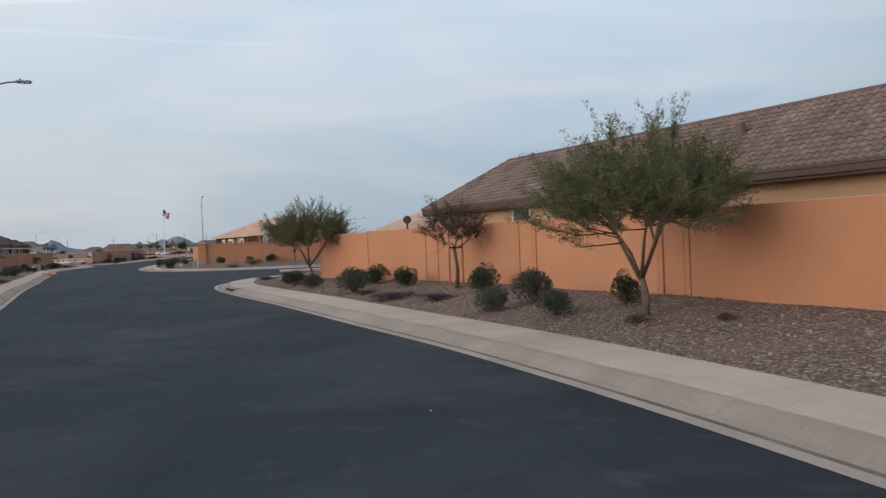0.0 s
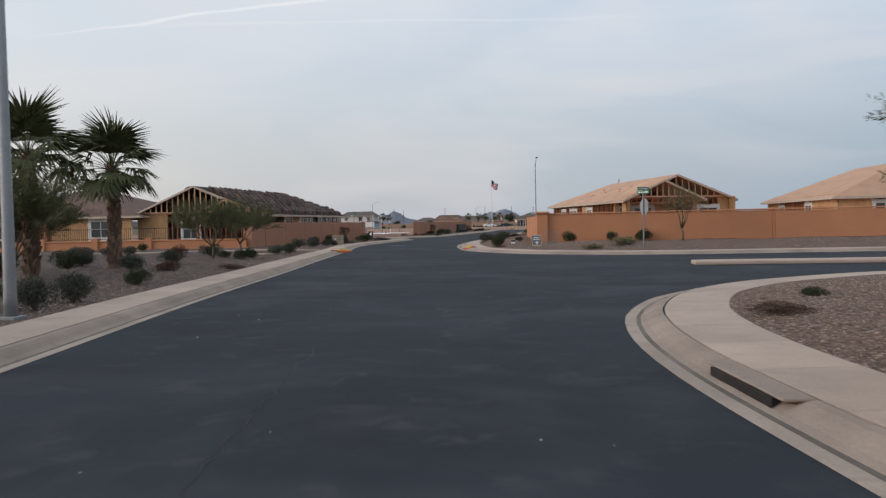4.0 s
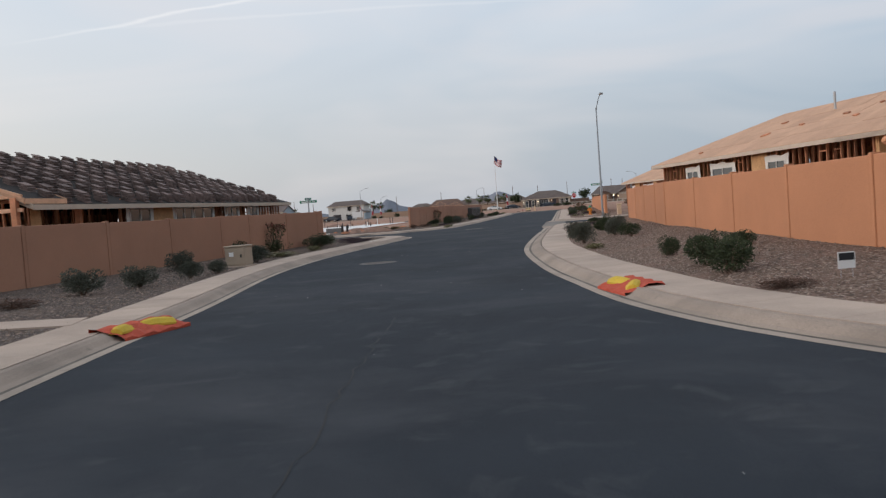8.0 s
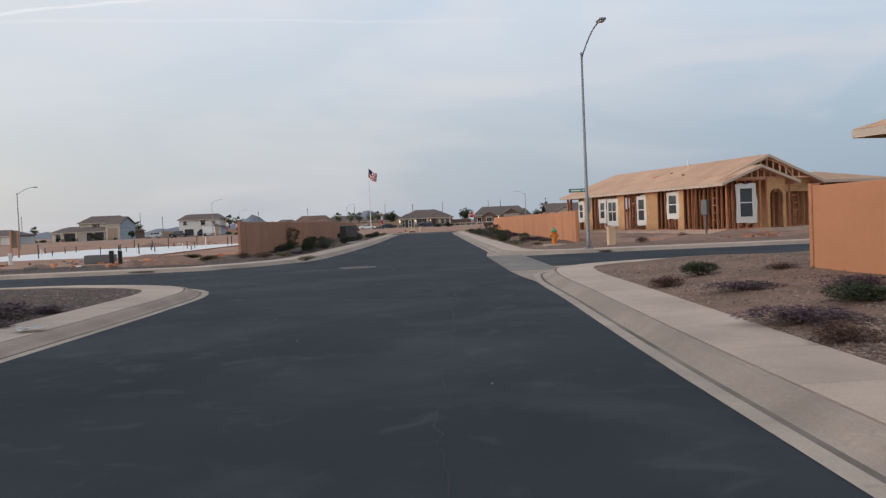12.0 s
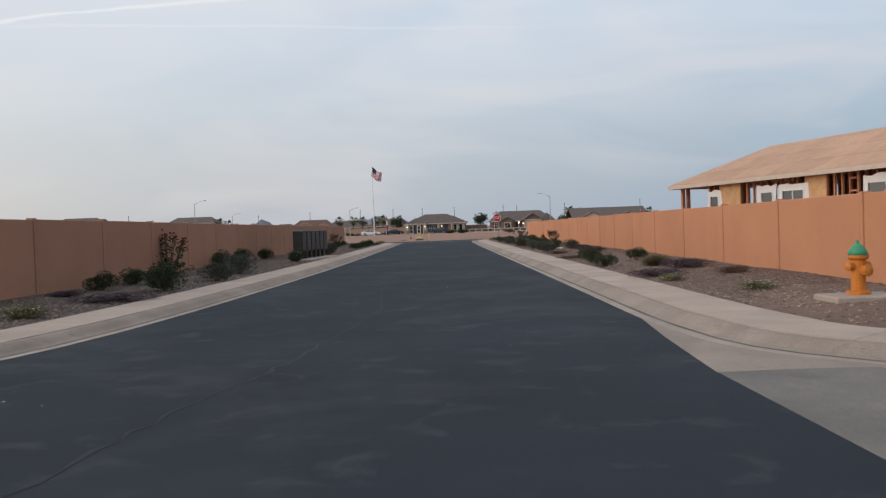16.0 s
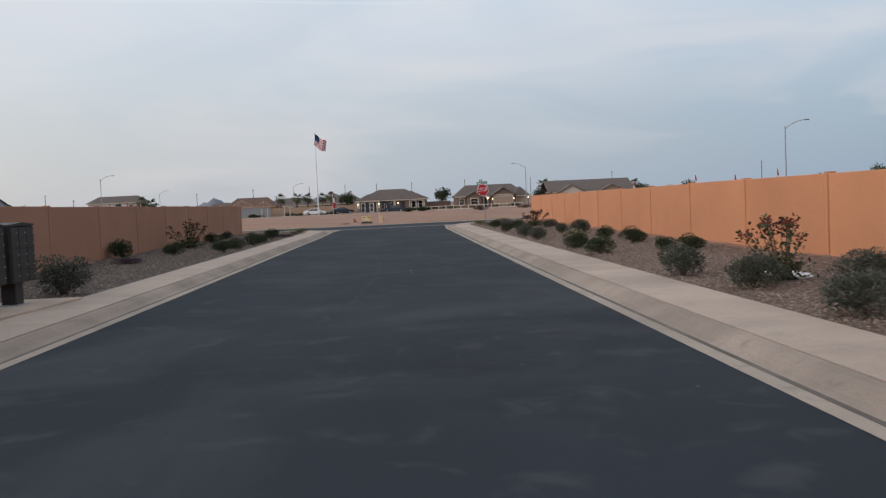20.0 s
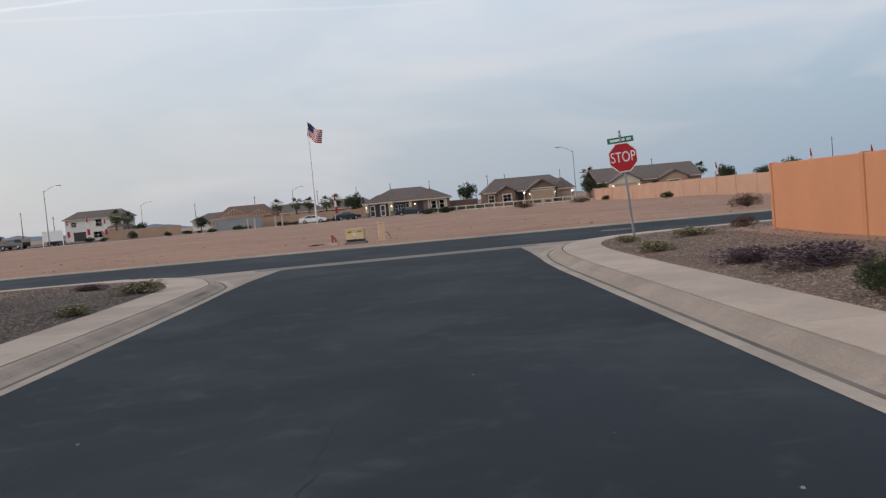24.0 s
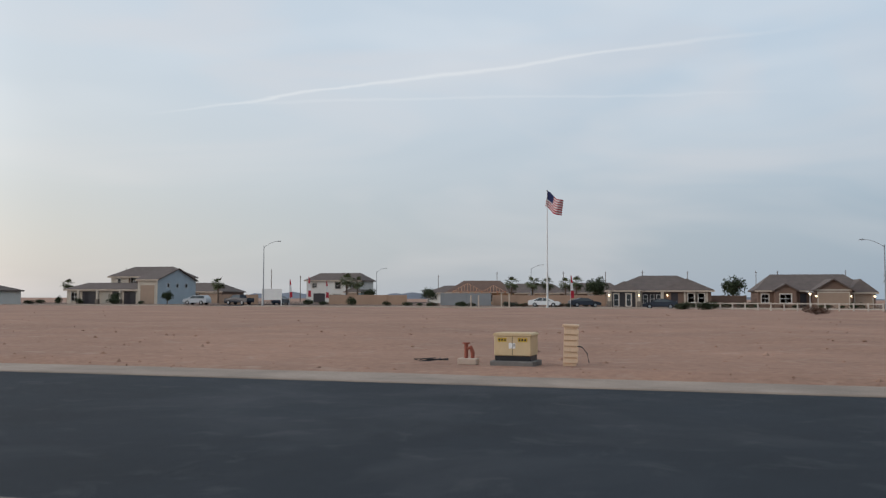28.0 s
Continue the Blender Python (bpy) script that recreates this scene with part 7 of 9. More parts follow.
def transformer():
    solid("transformer_pad", box(-0.50, 0.50, -0.42, 0.42, -0.1, 0.08, 0.02), COLLAR, pose(-2.7, 18.25, 0.08, 0, 0, -4), "concrete pad under the yellow transformer", "concrete pad", kind="structure")
    root = thing("transformer", pose(-2.7, 18.25, 0.155, 0, 0, -4) @ Matrix.Diagonal((0.68, 0.74, 0.78, 1)), "pale yellow transformer cabinet with a black base band", "transformer")
    part("base_band", box(-0.60, 0.60, -0.44, 0.44, 0, 0.15, 0.01), BLACK, root, "black base band")
    part("cabinet", box(-0.62, 0.62, -0.46, 0.46, 0.15, 0.72, 0.025), YELLOW, root)
    part("lid", prism([(-0.65, 0.72), (0.65, 0.72), (0.65, 0.76), (0.60, 0.80), (-0.60, 0.80), (-0.65, 0.76)], -0.49, 0.49), YELLOW, root)
    part("door_seam", box(-0.006, 0.006, -0.466, -0.460, 0.17, 0.70), BLACK, root)
    for x0, x1 in ((-0.50, -0.20), (0.18, 0.50)):
        tag = part("hazard_label", box(x0, x1, -0.464, -0.4605, 0.55, 0.66), HAZARD, root, "yellow hazard label")
        for i in range(3):
            u = x0 + 0.03 + i * 0.095
            part("lettering_bar", box(u, u + 0.06, -0.466, -0.4642, 0.575, 0.635), BLACK, tag, "black bar of lettering")
    part("warning_label", box(-0.12, 0.10, -0.4645, -0.4605, 0.36, 0.52), SIGN_WHITE, root, "white warning label")
    part("hasp", box(0.03, 0.08, -0.48, -0.46, 0.42, 0.50, 0.004), STEEL, root)


transformer()
valve = thing("water_valve", pose(-3.75, 18.0, 0.1), "red-painted valve standpipe on a small concrete block", "valve")
part("block", box(-0.22, 0.22, -0.16, 0.16, -0.05, 0.10, 0.02), CONCRETE, valve)
part("riser", tube(bmesh.new(), [(-0.05, 0, 0.1), (-0.05, 0, 0.42)], [0.045, 0.045], 8), RUST, valve)
part("elbow", tube(bmesh.new(), [(-0.05, 0, 0.30), (0.06, 0, 0.34), (0.10, 0, 0.22), (0.10, 0, 0.08)], [0.04, 0.05, 0.05, 0.04], 8), RUST, valve)
part("wheel", tube(bmesh.new(), [(-0.05, 0, 0.42), (-0.05, 0, 0.45)], [0.09, 0.09], 10), RUST, valve)
for i in range(3):
    a = 4.45 + 0.14 * i
    pts = [(-a + 0.22 * math.sin(k * 1.3 + i), 17.9 + 0.25 * math.cos(k * 0.9 + i), 0.13 + 0.05 * abs(math.sin(k * 1.1 + i))) for k in range(7)]
    solid("loose_cable", tube(bmesh.new(), pts, [0.011] * 7, 5), BLACK, pose(0, 0, 0), "loop of black cable lying in the dirt", "cable", "loose cables")


solid("loose_cable", tube(bmesh.new(), [(-1.36, 18.25, 0.50), (-1.22, 18.22, 0.48), (-1.10, 18.18, 0.34), (-1.06, 18.16, 0.14)], [0.014] * 4, 5), BLACK, pose(0, 0, 0), "black cable hanging from the pedestal to the dirt", "cable", "loose cables")


# ---- sandbags at the kerb inlets, building-site signs ----
def bag_mesh():
    bm = bmesh.new()
    bmesh.ops.create_cube(bm, size=1.0)
    bmesh.ops.subdivide_edges(bm, edges=bm.edges[:], cuts=3, use_grid_fill=True)
    for v in bm.verts:
        r = 1.0 - 0.45 * max(abs(v.co.x) * 2, 0) ** 3 * 0.6
        v.co = Vector((v.co.x * 0.62, v.co.y * 0.32 * r, (v.co.z + 0.5) * 0.15 * (1 - 0.7 * (abs(v.co.y) * 2) ** 2) * r + 0.01 * math.sin(v.co.x * 21)))
    return bm


def sandbags(x, y, turn):
    z = 0.02
    mat = thing("inlet_mat", pose(x, y, z, 0, 0, turn) @ Matrix.Diagonal((0.6, 0.8, 1, 1)), "crumpled red filter mat laid over the kerb inlet", "filter mat", "inlet mats")
    bm = bmesh.new()
    grid = [[bm.verts.new((-1.25 + i * 0.25, -0.42 + j * 0.16, 0.02 + (0.13 if j > 3 else 0.04 * j) + 0.02 * math.sin(i * 2.1 + j * 1.7))) for i in range(11)] for j in range(6)]
    for j in range(5):
        for i in range(10):
            bm.faces.new((grid[j][i], grid[j][i + 1], grid[j + 1][i + 1], grid[j + 1][i]))
    for e in (0, 5):
        low = [bm.verts.new((v.co.x, v.co.y, -0.02)) for v in grid[e]]
        for i in range(10):
            bm.faces.new((grid[e][i], grid[e][i + 1], low[i + 1], low[i]))
    part("cloth", bm, MAT_RED, mat)
    me = shared(("sandbag",), bag_mesh, BAG)
    for dx, dy, a in ((-0.42, -0.02, 20), (0.34, -0.04, -25)):
        ob = new("sandbag", me)
        ob.matrix_basis = pose(x, y, z, 0, 0, turn) @ pose(dx, dy, 0.06, 0, 0, a) @ Matrix.Scale(0.85, 4)
        tagged(ob, "yellow sandbag weighing down a red mat at the kerb", "sandbag", "yellow sandbags")


sandbags(-2.05, -136.3, 78)
sandbags(5.38, -134.3, -76)


SLATE = material("faded_grey_sign", (0.17, 0.175, 0.18), 0.7, vary=0.15, big=4, spots=[(6.0, 0.55, 0.75, (0.30, 0.28, 0.26), 0.5)])


def site_signs():
    z = bed_z("east", 9.5, -138.2)
    root = thing("a_frame_sign", pose(9.5, -138.2, z, 0, 0, 20) @ Matrix.Diagonal((0.85, 0.85, 0.62, 1)), "grey folding sign board with a white arrow and pale rim", "sign board")
    for s in (-1, 1):
        ob = part("board", box(-0.32, 0.32, -0.012, 0.012, 0, 1.0, 0.006), TRIM, root)
        ob.matrix_basis = pose(0, s * 0.22, 0, s * 13, 0, 0)
        if s < 0:
            face = part("sign_face", box(-0.28, 0.28, -0.0165, -0.0125, 0.10, 0.93), SLATE, ob, "grey painted face")
            part("arrow", prism([(-0.05, 0.16), (0.05, 0.16), (0.05, 0.30), (0.13, 0.30), (0.0, 0.46), (-0.13, 0.30), (-0.05, 0.30)], -0.021, -0.0175), PAPER, face, "white arrow")
            for z, w in ((0.56, 0.22), (0.72, 0.18)):
                part("lettering_bar", box(-w, w, -0.0205, -0.0175, z, z + 0.08), PAPER, face, "white bar of lettering")
    pane = thing("wire_frame", pose(10.35, -137.6, bed_z("east", 10.35, -137.6), 0, 0, 20), "grey wire frame standing in the rock bed", "frame")
    for x in (-0.4, 0.4):
        part("upright", box(x - 0.01, x + 0.01, -0.01, 0.01, -0.05, 0.75), GALV, pane)
    for z in (0.12, 0.735):
        part("rail", box(-0.39, 0.39, -0.008, 0.008, z, z + 0.015), GALV, pane)
    for x in np.arange(-0.35, 0.36, 0.07):
        part("wire", box(x - 0.003, x + 0.003, -0.003, 0.003, 0.13, 0.735), GALV, pane)
    for z in np.arange(0.19, 0.72, 0.07):
        part("cross_wire", box(-0.39, 0.39, 0.004, 0.009, z, z + 0.005), GALV, pane)
    tag = thing("yard_sign", pose(8.1, -136.3, bed_z("east", 8.1, -136.3), 0, 0, 15) @ Matrix.Scale(0.7, 4), "small black and white yard sign on wire legs", "yard sign")
    part("sheet", box(-0.18, 0.18, -0.006, 0.006, 0.18, 0.50, 0.002), PAPER, tag)
    part("dark_half", box(-0.16, 0.16, -0.010, -0.007, 0.34, 0.48), BLACK, tag, "black upper half")
    for x in (-0.12, 0.12):
        part("wire_leg", tube(bmesh.new(), [(x, 0.01, -0.05), (x, 0.01, 0.3)], [0.006, 0.006], 4), STEEL, tag)


site_signs()
solid("loose_board", box(-0.35, 0.35, -0.5, 0.5, 0, 0.03, 0.005), PAPER, pose(6.3, -45.0, bed_z("northeast", 6.3, -45.0) + 0.01, 3, 2, 25), "white board lying flat on the crushed rock", "board")
for x, y, a in ((-4.0, -141.2, 20), (-4.4, -140.4, 70), (-5.6, -104.8, 40)):
    bm = bmesh.new()
    g = [[bm.verts.new((i * 0.11 - 0.2, j * 0.11 - 0.16, 0.03 + 0.05 * abs(math.sin(i * 1.9 + j)))) for i in range(5)] for j in range(4)]
    for j in range(3):
        for i in range(4):
            bm.faces.new((g[j][i], g[j][i + 1], g[j + 1][i + 1], g[j + 1][i]))
    bmesh.ops.solidify(bm, geom=bm.faces[:], thickness=0.01)
    solid("paper_litter", bm, PAPER, pose(x, y, bed_z("southwest", x, y), 0, 0, a), "crumpled white paper blown onto the rock bed", "litter", "paper litter")


# ---- road surface: manholes, inlets, cracks, litter ----
def manhole(x, y, r):
    root = thing("manhole", pose(x, y, 0), "iron manhole cover in a stained concrete collar", "manhole", "manholes", "structure")
    bm = bmesh.new()
    rings = [[bm.verts.new((q * math.cos(6.2832 * k / 28), q * math.sin(6.2832 * k / 28), z)) for k in range(28)] for q, z in ((r, -0.01), (r, 0.006), (r * 0.74, 0.008), (r * 0.74, -0.01))]
    for a, b in zip(rings, rings[1:]):
        for k in range(28):
            bm.faces.new((a[k], a[(k + 1) % 28], b[(k + 1) % 28], b[k]))
    part("collar", bm, COLLAR, root, "stained concrete collar")
    part("cover", tube(bmesh.new(), [(0, 0, -0.01), (0, 0, 0.004)], [r * 0.72, r * 0.72], 28), COVER, root, "worn brown iron cover")


manhole(-1.6, -121.7, 0.6)
manhole(-2.2, -86.5, 0.68)
manhole(7.8, 9.8, 0.6)
for key, x, y in (("southeast", 12.5, -177.5), ("southwest", 5.6, -179.4)):
    line = EDGE[key]
    i = int(((line - (x, y)) ** 2).sum(1).argmin())
    n = normals(line)[i]
    root = thing("kerb_inlet", pose(*line[i], 0.0, 0, 0, math.degrees(math.atan2(n[1], n[0])) - 90), "dark slot of a storm drain in the kerb", "drain", "kerb inlets", "structure")
    # solid block; its near-black colour stands in for shade inside the drain mouth
    part("slot", box(-0.75, 0.75, 0.285, 0.42, 0.004, 0.108, 0.004), DARK, root, "dark block standing for the shaded opening")
    part("lintel", box(-0.95, 0.95, 0.30, 0.565, 0.108, 0.136, 0.012), KERB_TOP, root)


def crack(points, width, seed):
    rng = random.Random(seed)
    p = spline(points, 0.25)
    n = normals(p)
    bm = bmesh.new()
    row = []
    for i, (a, b) in enumerate(zip(p, n)):
        a = a + b * rng.uniform(-0.05, 0.05)
        w = width * rng.uniform(0.3, 1.0)
        row.append([bm.verts.new((*(a + b * w), 0.0025)), bm.verts.new((*(a - b * w), 0.0025))])
    for r0, r1 in zip(row, row[1:]):
        bm.faces.new((r0[0], r1[0], r1[1], r0[1]))
    solid("road_crack", bm, CRACK, pose(0, 0, 0), "dark thin crack in the worn asphalt", "crack", "road cracks", "structure")


crack([(-2.3, -85.8), (-2.0, -83.0), (-1.5, -80.2), (-1.3, -78.5)], 0.03, 1)
crack([(-1.3, -78.5), (-0.9, -74), (-1.2, -69), (-0.8, -62)], 0.012, 2)
crack([(1.0, -120), (0.6, -112), (0.9, -104), (0.5, -96)], 0.012, 3)
crack([(5.5, -160), (4.2, -152), (2.6, -143), (1.8, -136)], 0.012, 4)
crack([(10.5, -190), (9.5, -183), (8.2, -175)], 0.012, 5)
crack([(-0.6, -45), (-0.3, -36), (-0.7, -27), (-0.4, -16)], 0.012, 6)


def road_specks(seed):
    rng = np.random.default_rng(seed)
    v, f = [], []
    way = spline([(13.5, -206), (11.5, -190), (7, -165), (3, -143), (0, -122), (-0.6, -100), (-0.5, -70), (-0.5, -10)], 0.5)
    for i in rng.choice(len(way), 110):
        c = way[i] + rng.uniform(-3.3, 3.3, 2)
        k = len(v)
        a, r = rng.uniform(0, 6.28), rng.uniform(0.008, 0.022)
        for j in range(5):
            q = r * rng.uniform(0.4, 1.2)
            v.append((c[0] + q * math.cos(a + j * 1.257), c[1] + q * math.sin(a + j * 1.257) * 0.7, 0.004))
        v.append((c[0], c[1], 0.004 + r * 0.35))
        f += [(k + j, k + (j + 1) % 5, k + 5) for j in range(5)]
    ob = new("road_grit", raw_mesh("road_grit", v, f, [SPECK]))
    tagged(ob, "scattered pale grit and scraps on the asphalt", "grit", kind="stuff")


road_specks(8)

# ---- behind the first wall ----
dish = thing("round_sign", pose(20.5, -173.5, 0.3), "dark round disc on a pole behind the wall", "round sign")
part("pole", tube(bmesh.new(), [(0, 0, -0.1), (0, 0, 2.15)], [0.04, 0.04], 8), IRON, dish)
part("disc", tube(bmesh.new(), [(0, -0.04, 2.27), (0, 0.04, 2.27)], [0.18, 0.18], 18), COVER, dish, "dark brown disc")
desert_tree(pose(24.5, -176.5, 0.4, 0, 0, 30), 3.7, 2.8, "green tree top showing over the stucco wall", 31)


# ---- the cleared lot on the left: slab, heaps, stubs ----
DUG = material("dug_earth", (0.25, 0.155, 0.118), 0.95, bump=0.02, bump_scale=9, vary=0.2, big=1.5)


def slab_lot():
    slab = thing("foundation_slab", pose(-24.5, -52, 0.14), "fresh pale concrete foundation slab with pipe stubs", "foundation slab")
    part("slab", box(-8.5, 8.5, -14, 18, -0.1, 0.14, 0.02), PAPER, slab, "pale new concrete")
    part("garage_slab", box(-14.5, -8.5, -9, 3, -0.1, 0.10, 0.02), PAPER, slab)
    rng = random.Random(4)
    for i in range(34):
        x, y, h = rng.uniform(-8, 8), rng.uniform(-13, 17), rng.uniform(0.3, 0.95)
        part("pipe_stub", tube(bmesh.new(), [(x, y, 0.1), (x, y, 0.14 + h)], [0.035, 0.035], 7), BLACK if i % 6 else SIGN_WHITE, slab)
    for x0, y0, x1, y1 in ((-8.56, -14, -8.50, 18), (8.50, -14, 8.56, 18)):
        part("form_board", box(x0, x1, y0, y1, -0.1, 0.17), STUD, slab)


slab_lot()


def mound(x, y, z, w, h, seed):
    rng = np.random.default_rng(seed)
    bm = bmesh.new()
    rings, n = [], 18
    ph = rng.uniform(0, 6.28, 4)
    for s in (1.0, 0.82, 0.6, 0.38, 0.18):
        rings.append([bm.verts.new((w * s * math.cos(6.2832 * k / n) * (1 + 0.18 * math.sin(3 * 6.2832 * k / n + ph[0])), w * 0.62 * s * math.sin(6.2832 * k / n) * (1 + 0.15 * math.sin(2 * 6.2832 * k / n + ph[1])), -0.06 + (h + 0.06) * (1 - s) ** 0.8 + rng.uniform(-0.04, 0.04) * h)) for k in range(n)])
    for a, b in zip(rings, rings[1:]):
        for k in range(n):
            bm.faces.new((a[k], a[(k + 1) % n], b[(k + 1) % n], b[k]))
    bm.faces.new(rings[-1])
    solid("mound", bm, DUG, pose(x, y, z, 0, 0, rng.uniform(0, 360)), "low heap of pinkish dug dirt", "dirt heap", "heaps of dirt", smooth=True)


for i, (x, y, w, h) in enumerate(((-10.6, -80.6, 1.5, 0.42), (-12.6, -80.2, 1.1, 0.28), (-9.6, -78.6, 0.9, 0.3), (-20, -80.4, 1.6, 0.2), (-26, -79, 1.6, 0.22), (-14.5, -72, 1.6, 0.3), (-36, -64, 2.4, 0.5), (-40, -50, 2.5, 0.6), (-28, -30, 2, 0.5), (-14, -28, 1.8, 0.4), (-17.5, -78.5, 1.2, 0.2))):
    mound(x, y, 0.22, w, h, i)
for i, (x, y, w, h) in enumerate(((13, -77.5, 2.4, 0.4), (15.5, -75, 2.2, 0.5), (12.2, -70, 2.0, 0.4), (19, -77, 2.6, 0.45), (24, -76.5, 2.2, 0.4))):
    mound(x, y, 0.22, w, h * 0.7, 40 + i)
for i, (x, y, a, l) in enumerate(((-22, -82.0, 8, 3.2), (-20.5, -81.6, 12, 2.6), (-24, -80.6, -6, 3.6), (-19.5, -80.8, 20, 2.4), (-13.5, -77.5, 40, 2.0))):
    solid("timber_board", box(-l / 2, l / 2, -0.14, 0.14, 0, 0.05, 0.006), STUD, pose(x, y, bed_z("northwest", x, y) + 0.01, 0, 0, a), "loose timber board lying on the cleared lot", "board", "loose timber boards")
post = thing("timber_post_pair", pose(-29.0, -57.5, 0.28), "brown timber post and panel beside the street sign", "post")
part("upright", box(-0.06, 0.06, -0.06, 0.06, -0.1, 1.9, 0.008), STUD, post)
part("panel", box(-0.05, 0.55, -0.02, 0.02, 0.7, 1.9, 0.006), BARK, post, "dark brown panel")
part("brace", box(0.45, 0.55, -0.05, 0.05, -0.1, 1.9, 0.006), STUD, post)
for i, (x, y) in enumerate(((-14.2, -78.4), (-13.7, -78.7), (-21, -74), (-27, -70), (-31, -69))):
    bm = box(-0.09, 0.09, -0.09, 0.09, -0.02, 0.62, 0.02)
    solid("meter_stand", bm, BLACK if i < 2 else SIGN_WHITE, pose(x, y, 0.24, 0, 0, 15 * i), "short service stand on the cleared lot", "service stand", "short service stands")
solid("wrapped_pallet", box(-0.9, 0.9, -0.5, 0.5, 0, 0.55, 0.02), BOXGREY, pose(-15.4, -76.6, 0.24, 0, 0, 10) @ Matrix.Scale(0.75, 4), "grey wrapped pallet of building material", "pallet")


def debris(x0, x1, y0, y1, z, count, seed, label):
    """Scraps of timber, board and wrapping strewn over a building lot."""
    rng = np.random.default_rng(seed)
    verts, faces, index = [], [], []
    for i in range(count):
        c = np.array([rng.uniform(x0, x1), rng.uniform(y0, y1), z])
        l, w, h = rng.uniform(0.08, 0.7) ** 1.3, rng.uniform(0.04, 0.16), rng.uniform(0.02, 0.09)
        a = rng.uniform(0, 6.28)
        u, v = np.array([math.cos(a), math.sin(a), rng.uniform(-0.1, 0.1)]), np.array([-math.sin(a), math.cos(a), 0])
        k = len(verts)
        for dz in (-0.03, h):
            for p, q in ((-1, -1), (1, -1), (1, 1), (-1, 1)):
                verts.append(tuple(c + u * p * l / 2 + v * q * w / 2 + (0, 0, dz)))
        faces += [tuple(k + j for j in f) for f in ((4, 5, 6, 7), (0, 1, 5, 4), (1, 2, 6, 5), (2, 3, 7, 6), (3, 0, 4, 7))]
        index += [int(rng.choice([0, 0, 0, 1, 2, 3]))] * 5
    ob = new("debris", raw_mesh("debris", verts, faces, [STUD, PAPER, BOXGREY, BARK], index))
    tagged(ob, label, "debris", kind="stuff")


debris(-32, -9.5, -81.5, -70, 0.25, 150, 1, "scraps of timber and wrapping strewn over the cleared lot")
debris(11, 24, -79, -72.5, 0.25, 70, 2, "scraps of timber strewn before the half-built house")
debris(-34, -12, -33, -8, 0.25, 60, 3, "scraps left around the fresh foundation slab")
for x, y, w, h, kind in ((-8.3, -77.6, 0.7, 0.35, "r"), (-9.6, -78.8, 0.6, 0.3, "y"), (-7.2, -78.4, 0.8, 0.3, "r"), (-11.5, -75.0, 0.7, 0.3, "y"), (13.5, -74, 0.7, 0.3, "r"), (10.2, -78.5, 0.6, 0.3, "r")):
    shrub(x, y, 0.24, w, h, kind, "wild shrubs on the bare field")


# ---- finished homes across the field ----
W_CREAM = material("cream_stucco", (0.58, 0.51, 0.42), 0.9, vary=0.05, big=0.6)
W_WHITE = material("white_stucco", (0.66, 0.64, 0.60), 0.9, vary=0.05, big=0.6)
W_TAN = material("sand_stucco", (0.39, 0.265, 0.19), 0.9, vary=0.05, big=0.6)
W_FARWALL = material("tan_wall_stucco", (0.46, 0.29, 0.205), 0.9, vary=0.07, big=0.6, spots=[(0.5, 0.5, 0.8, (0.33, 0.21, 0.15), 0.4)])
W_BROWN = material("brown_stucco", (0.215, 0.142, 0.108), 0.9, vary=0.06, big=0.6)
W_BLUE = material("blue_grey_siding", (0.40, 0.47, 0.52), 0.85, vary=0.05, big=0.6)
W_STONE = material("stone_veneer", (0.24, 0.20, 0.165), 0.95, vary=0.2, big=4, bump=0.02, bump_scale=6)
DOOR_TAN = material("garage_door_paint", (0.40, 0.29, 0.215), 0.75, vary=0.04, big=2)
DOOR_AND_RECESS_DARK = material("door_paint_and_recess_shade", (0.05, 0.045, 0.05), 0.5, vary=0.1, big=2)
SHUTTER = material("brown_shutter", (0.14, 0.085, 0.06), 0.8, vary=0.1, big=2)
FENCE_GREY = material("weathered_rail", (0.52, 0.47, 0.41), 0.9, vary=0.12, big=2)
BRACE = material("brown_brace", (0.16, 0.12, 0.09), 0.9, vary=0.12, big=2)
WALL_GREY = material("grey_block_wall", (0.26, 0.27, 0.28), 0.9, vary=0.06, big=0.6)


def glow():
    m = bpy.data.materials.new("lamp_glow")
    m.use_nodes = True
    b = m.node_tree.nodes["Principled BSDF"]
    b.inputs["Base Color"].default_value = (0.9, 0.8, 0.6, 1)
    b.inputs["Emission Color"].default_value = (1.0, 0.78, 0.48, 1)
    b.inputs["Emission Strength"].default_value = 5.0
    return m


GLOW = glow()


def wide_roof(root, x0, x1, y0, y1, z, rise, hip0, hip1, over, mat, along_x=True):
    """A hipped or gabled roof with its ridge along the front, or across it, and rows of tile ridges."""
    name = "roof"
    if along_x:
        bm = hip_roof(y0, y1, x0, x1, z, rise, hip0, hip1, over, 0.22)
        for v in bm.verts:
            v.co.x, v.co.y = v.co.y, v.co.x
    else:
        bm = hip_roof(x0, x1, y0, y1, z, rise, hip0, hip1, over, 0.22)
    roof = part(name, bm, mat, root)
    drop = rise / (((y1 - y0) if along_x else (x1 - x0)) / 2) * over
    part("fascia", box(x0 - over, x1 + over, y0 - over - 0.04, y0 - over + 0.02, z - drop - 0.30, z - drop - 0.05), TRIM, roof) if (along_x or hip0) else None
    return roof


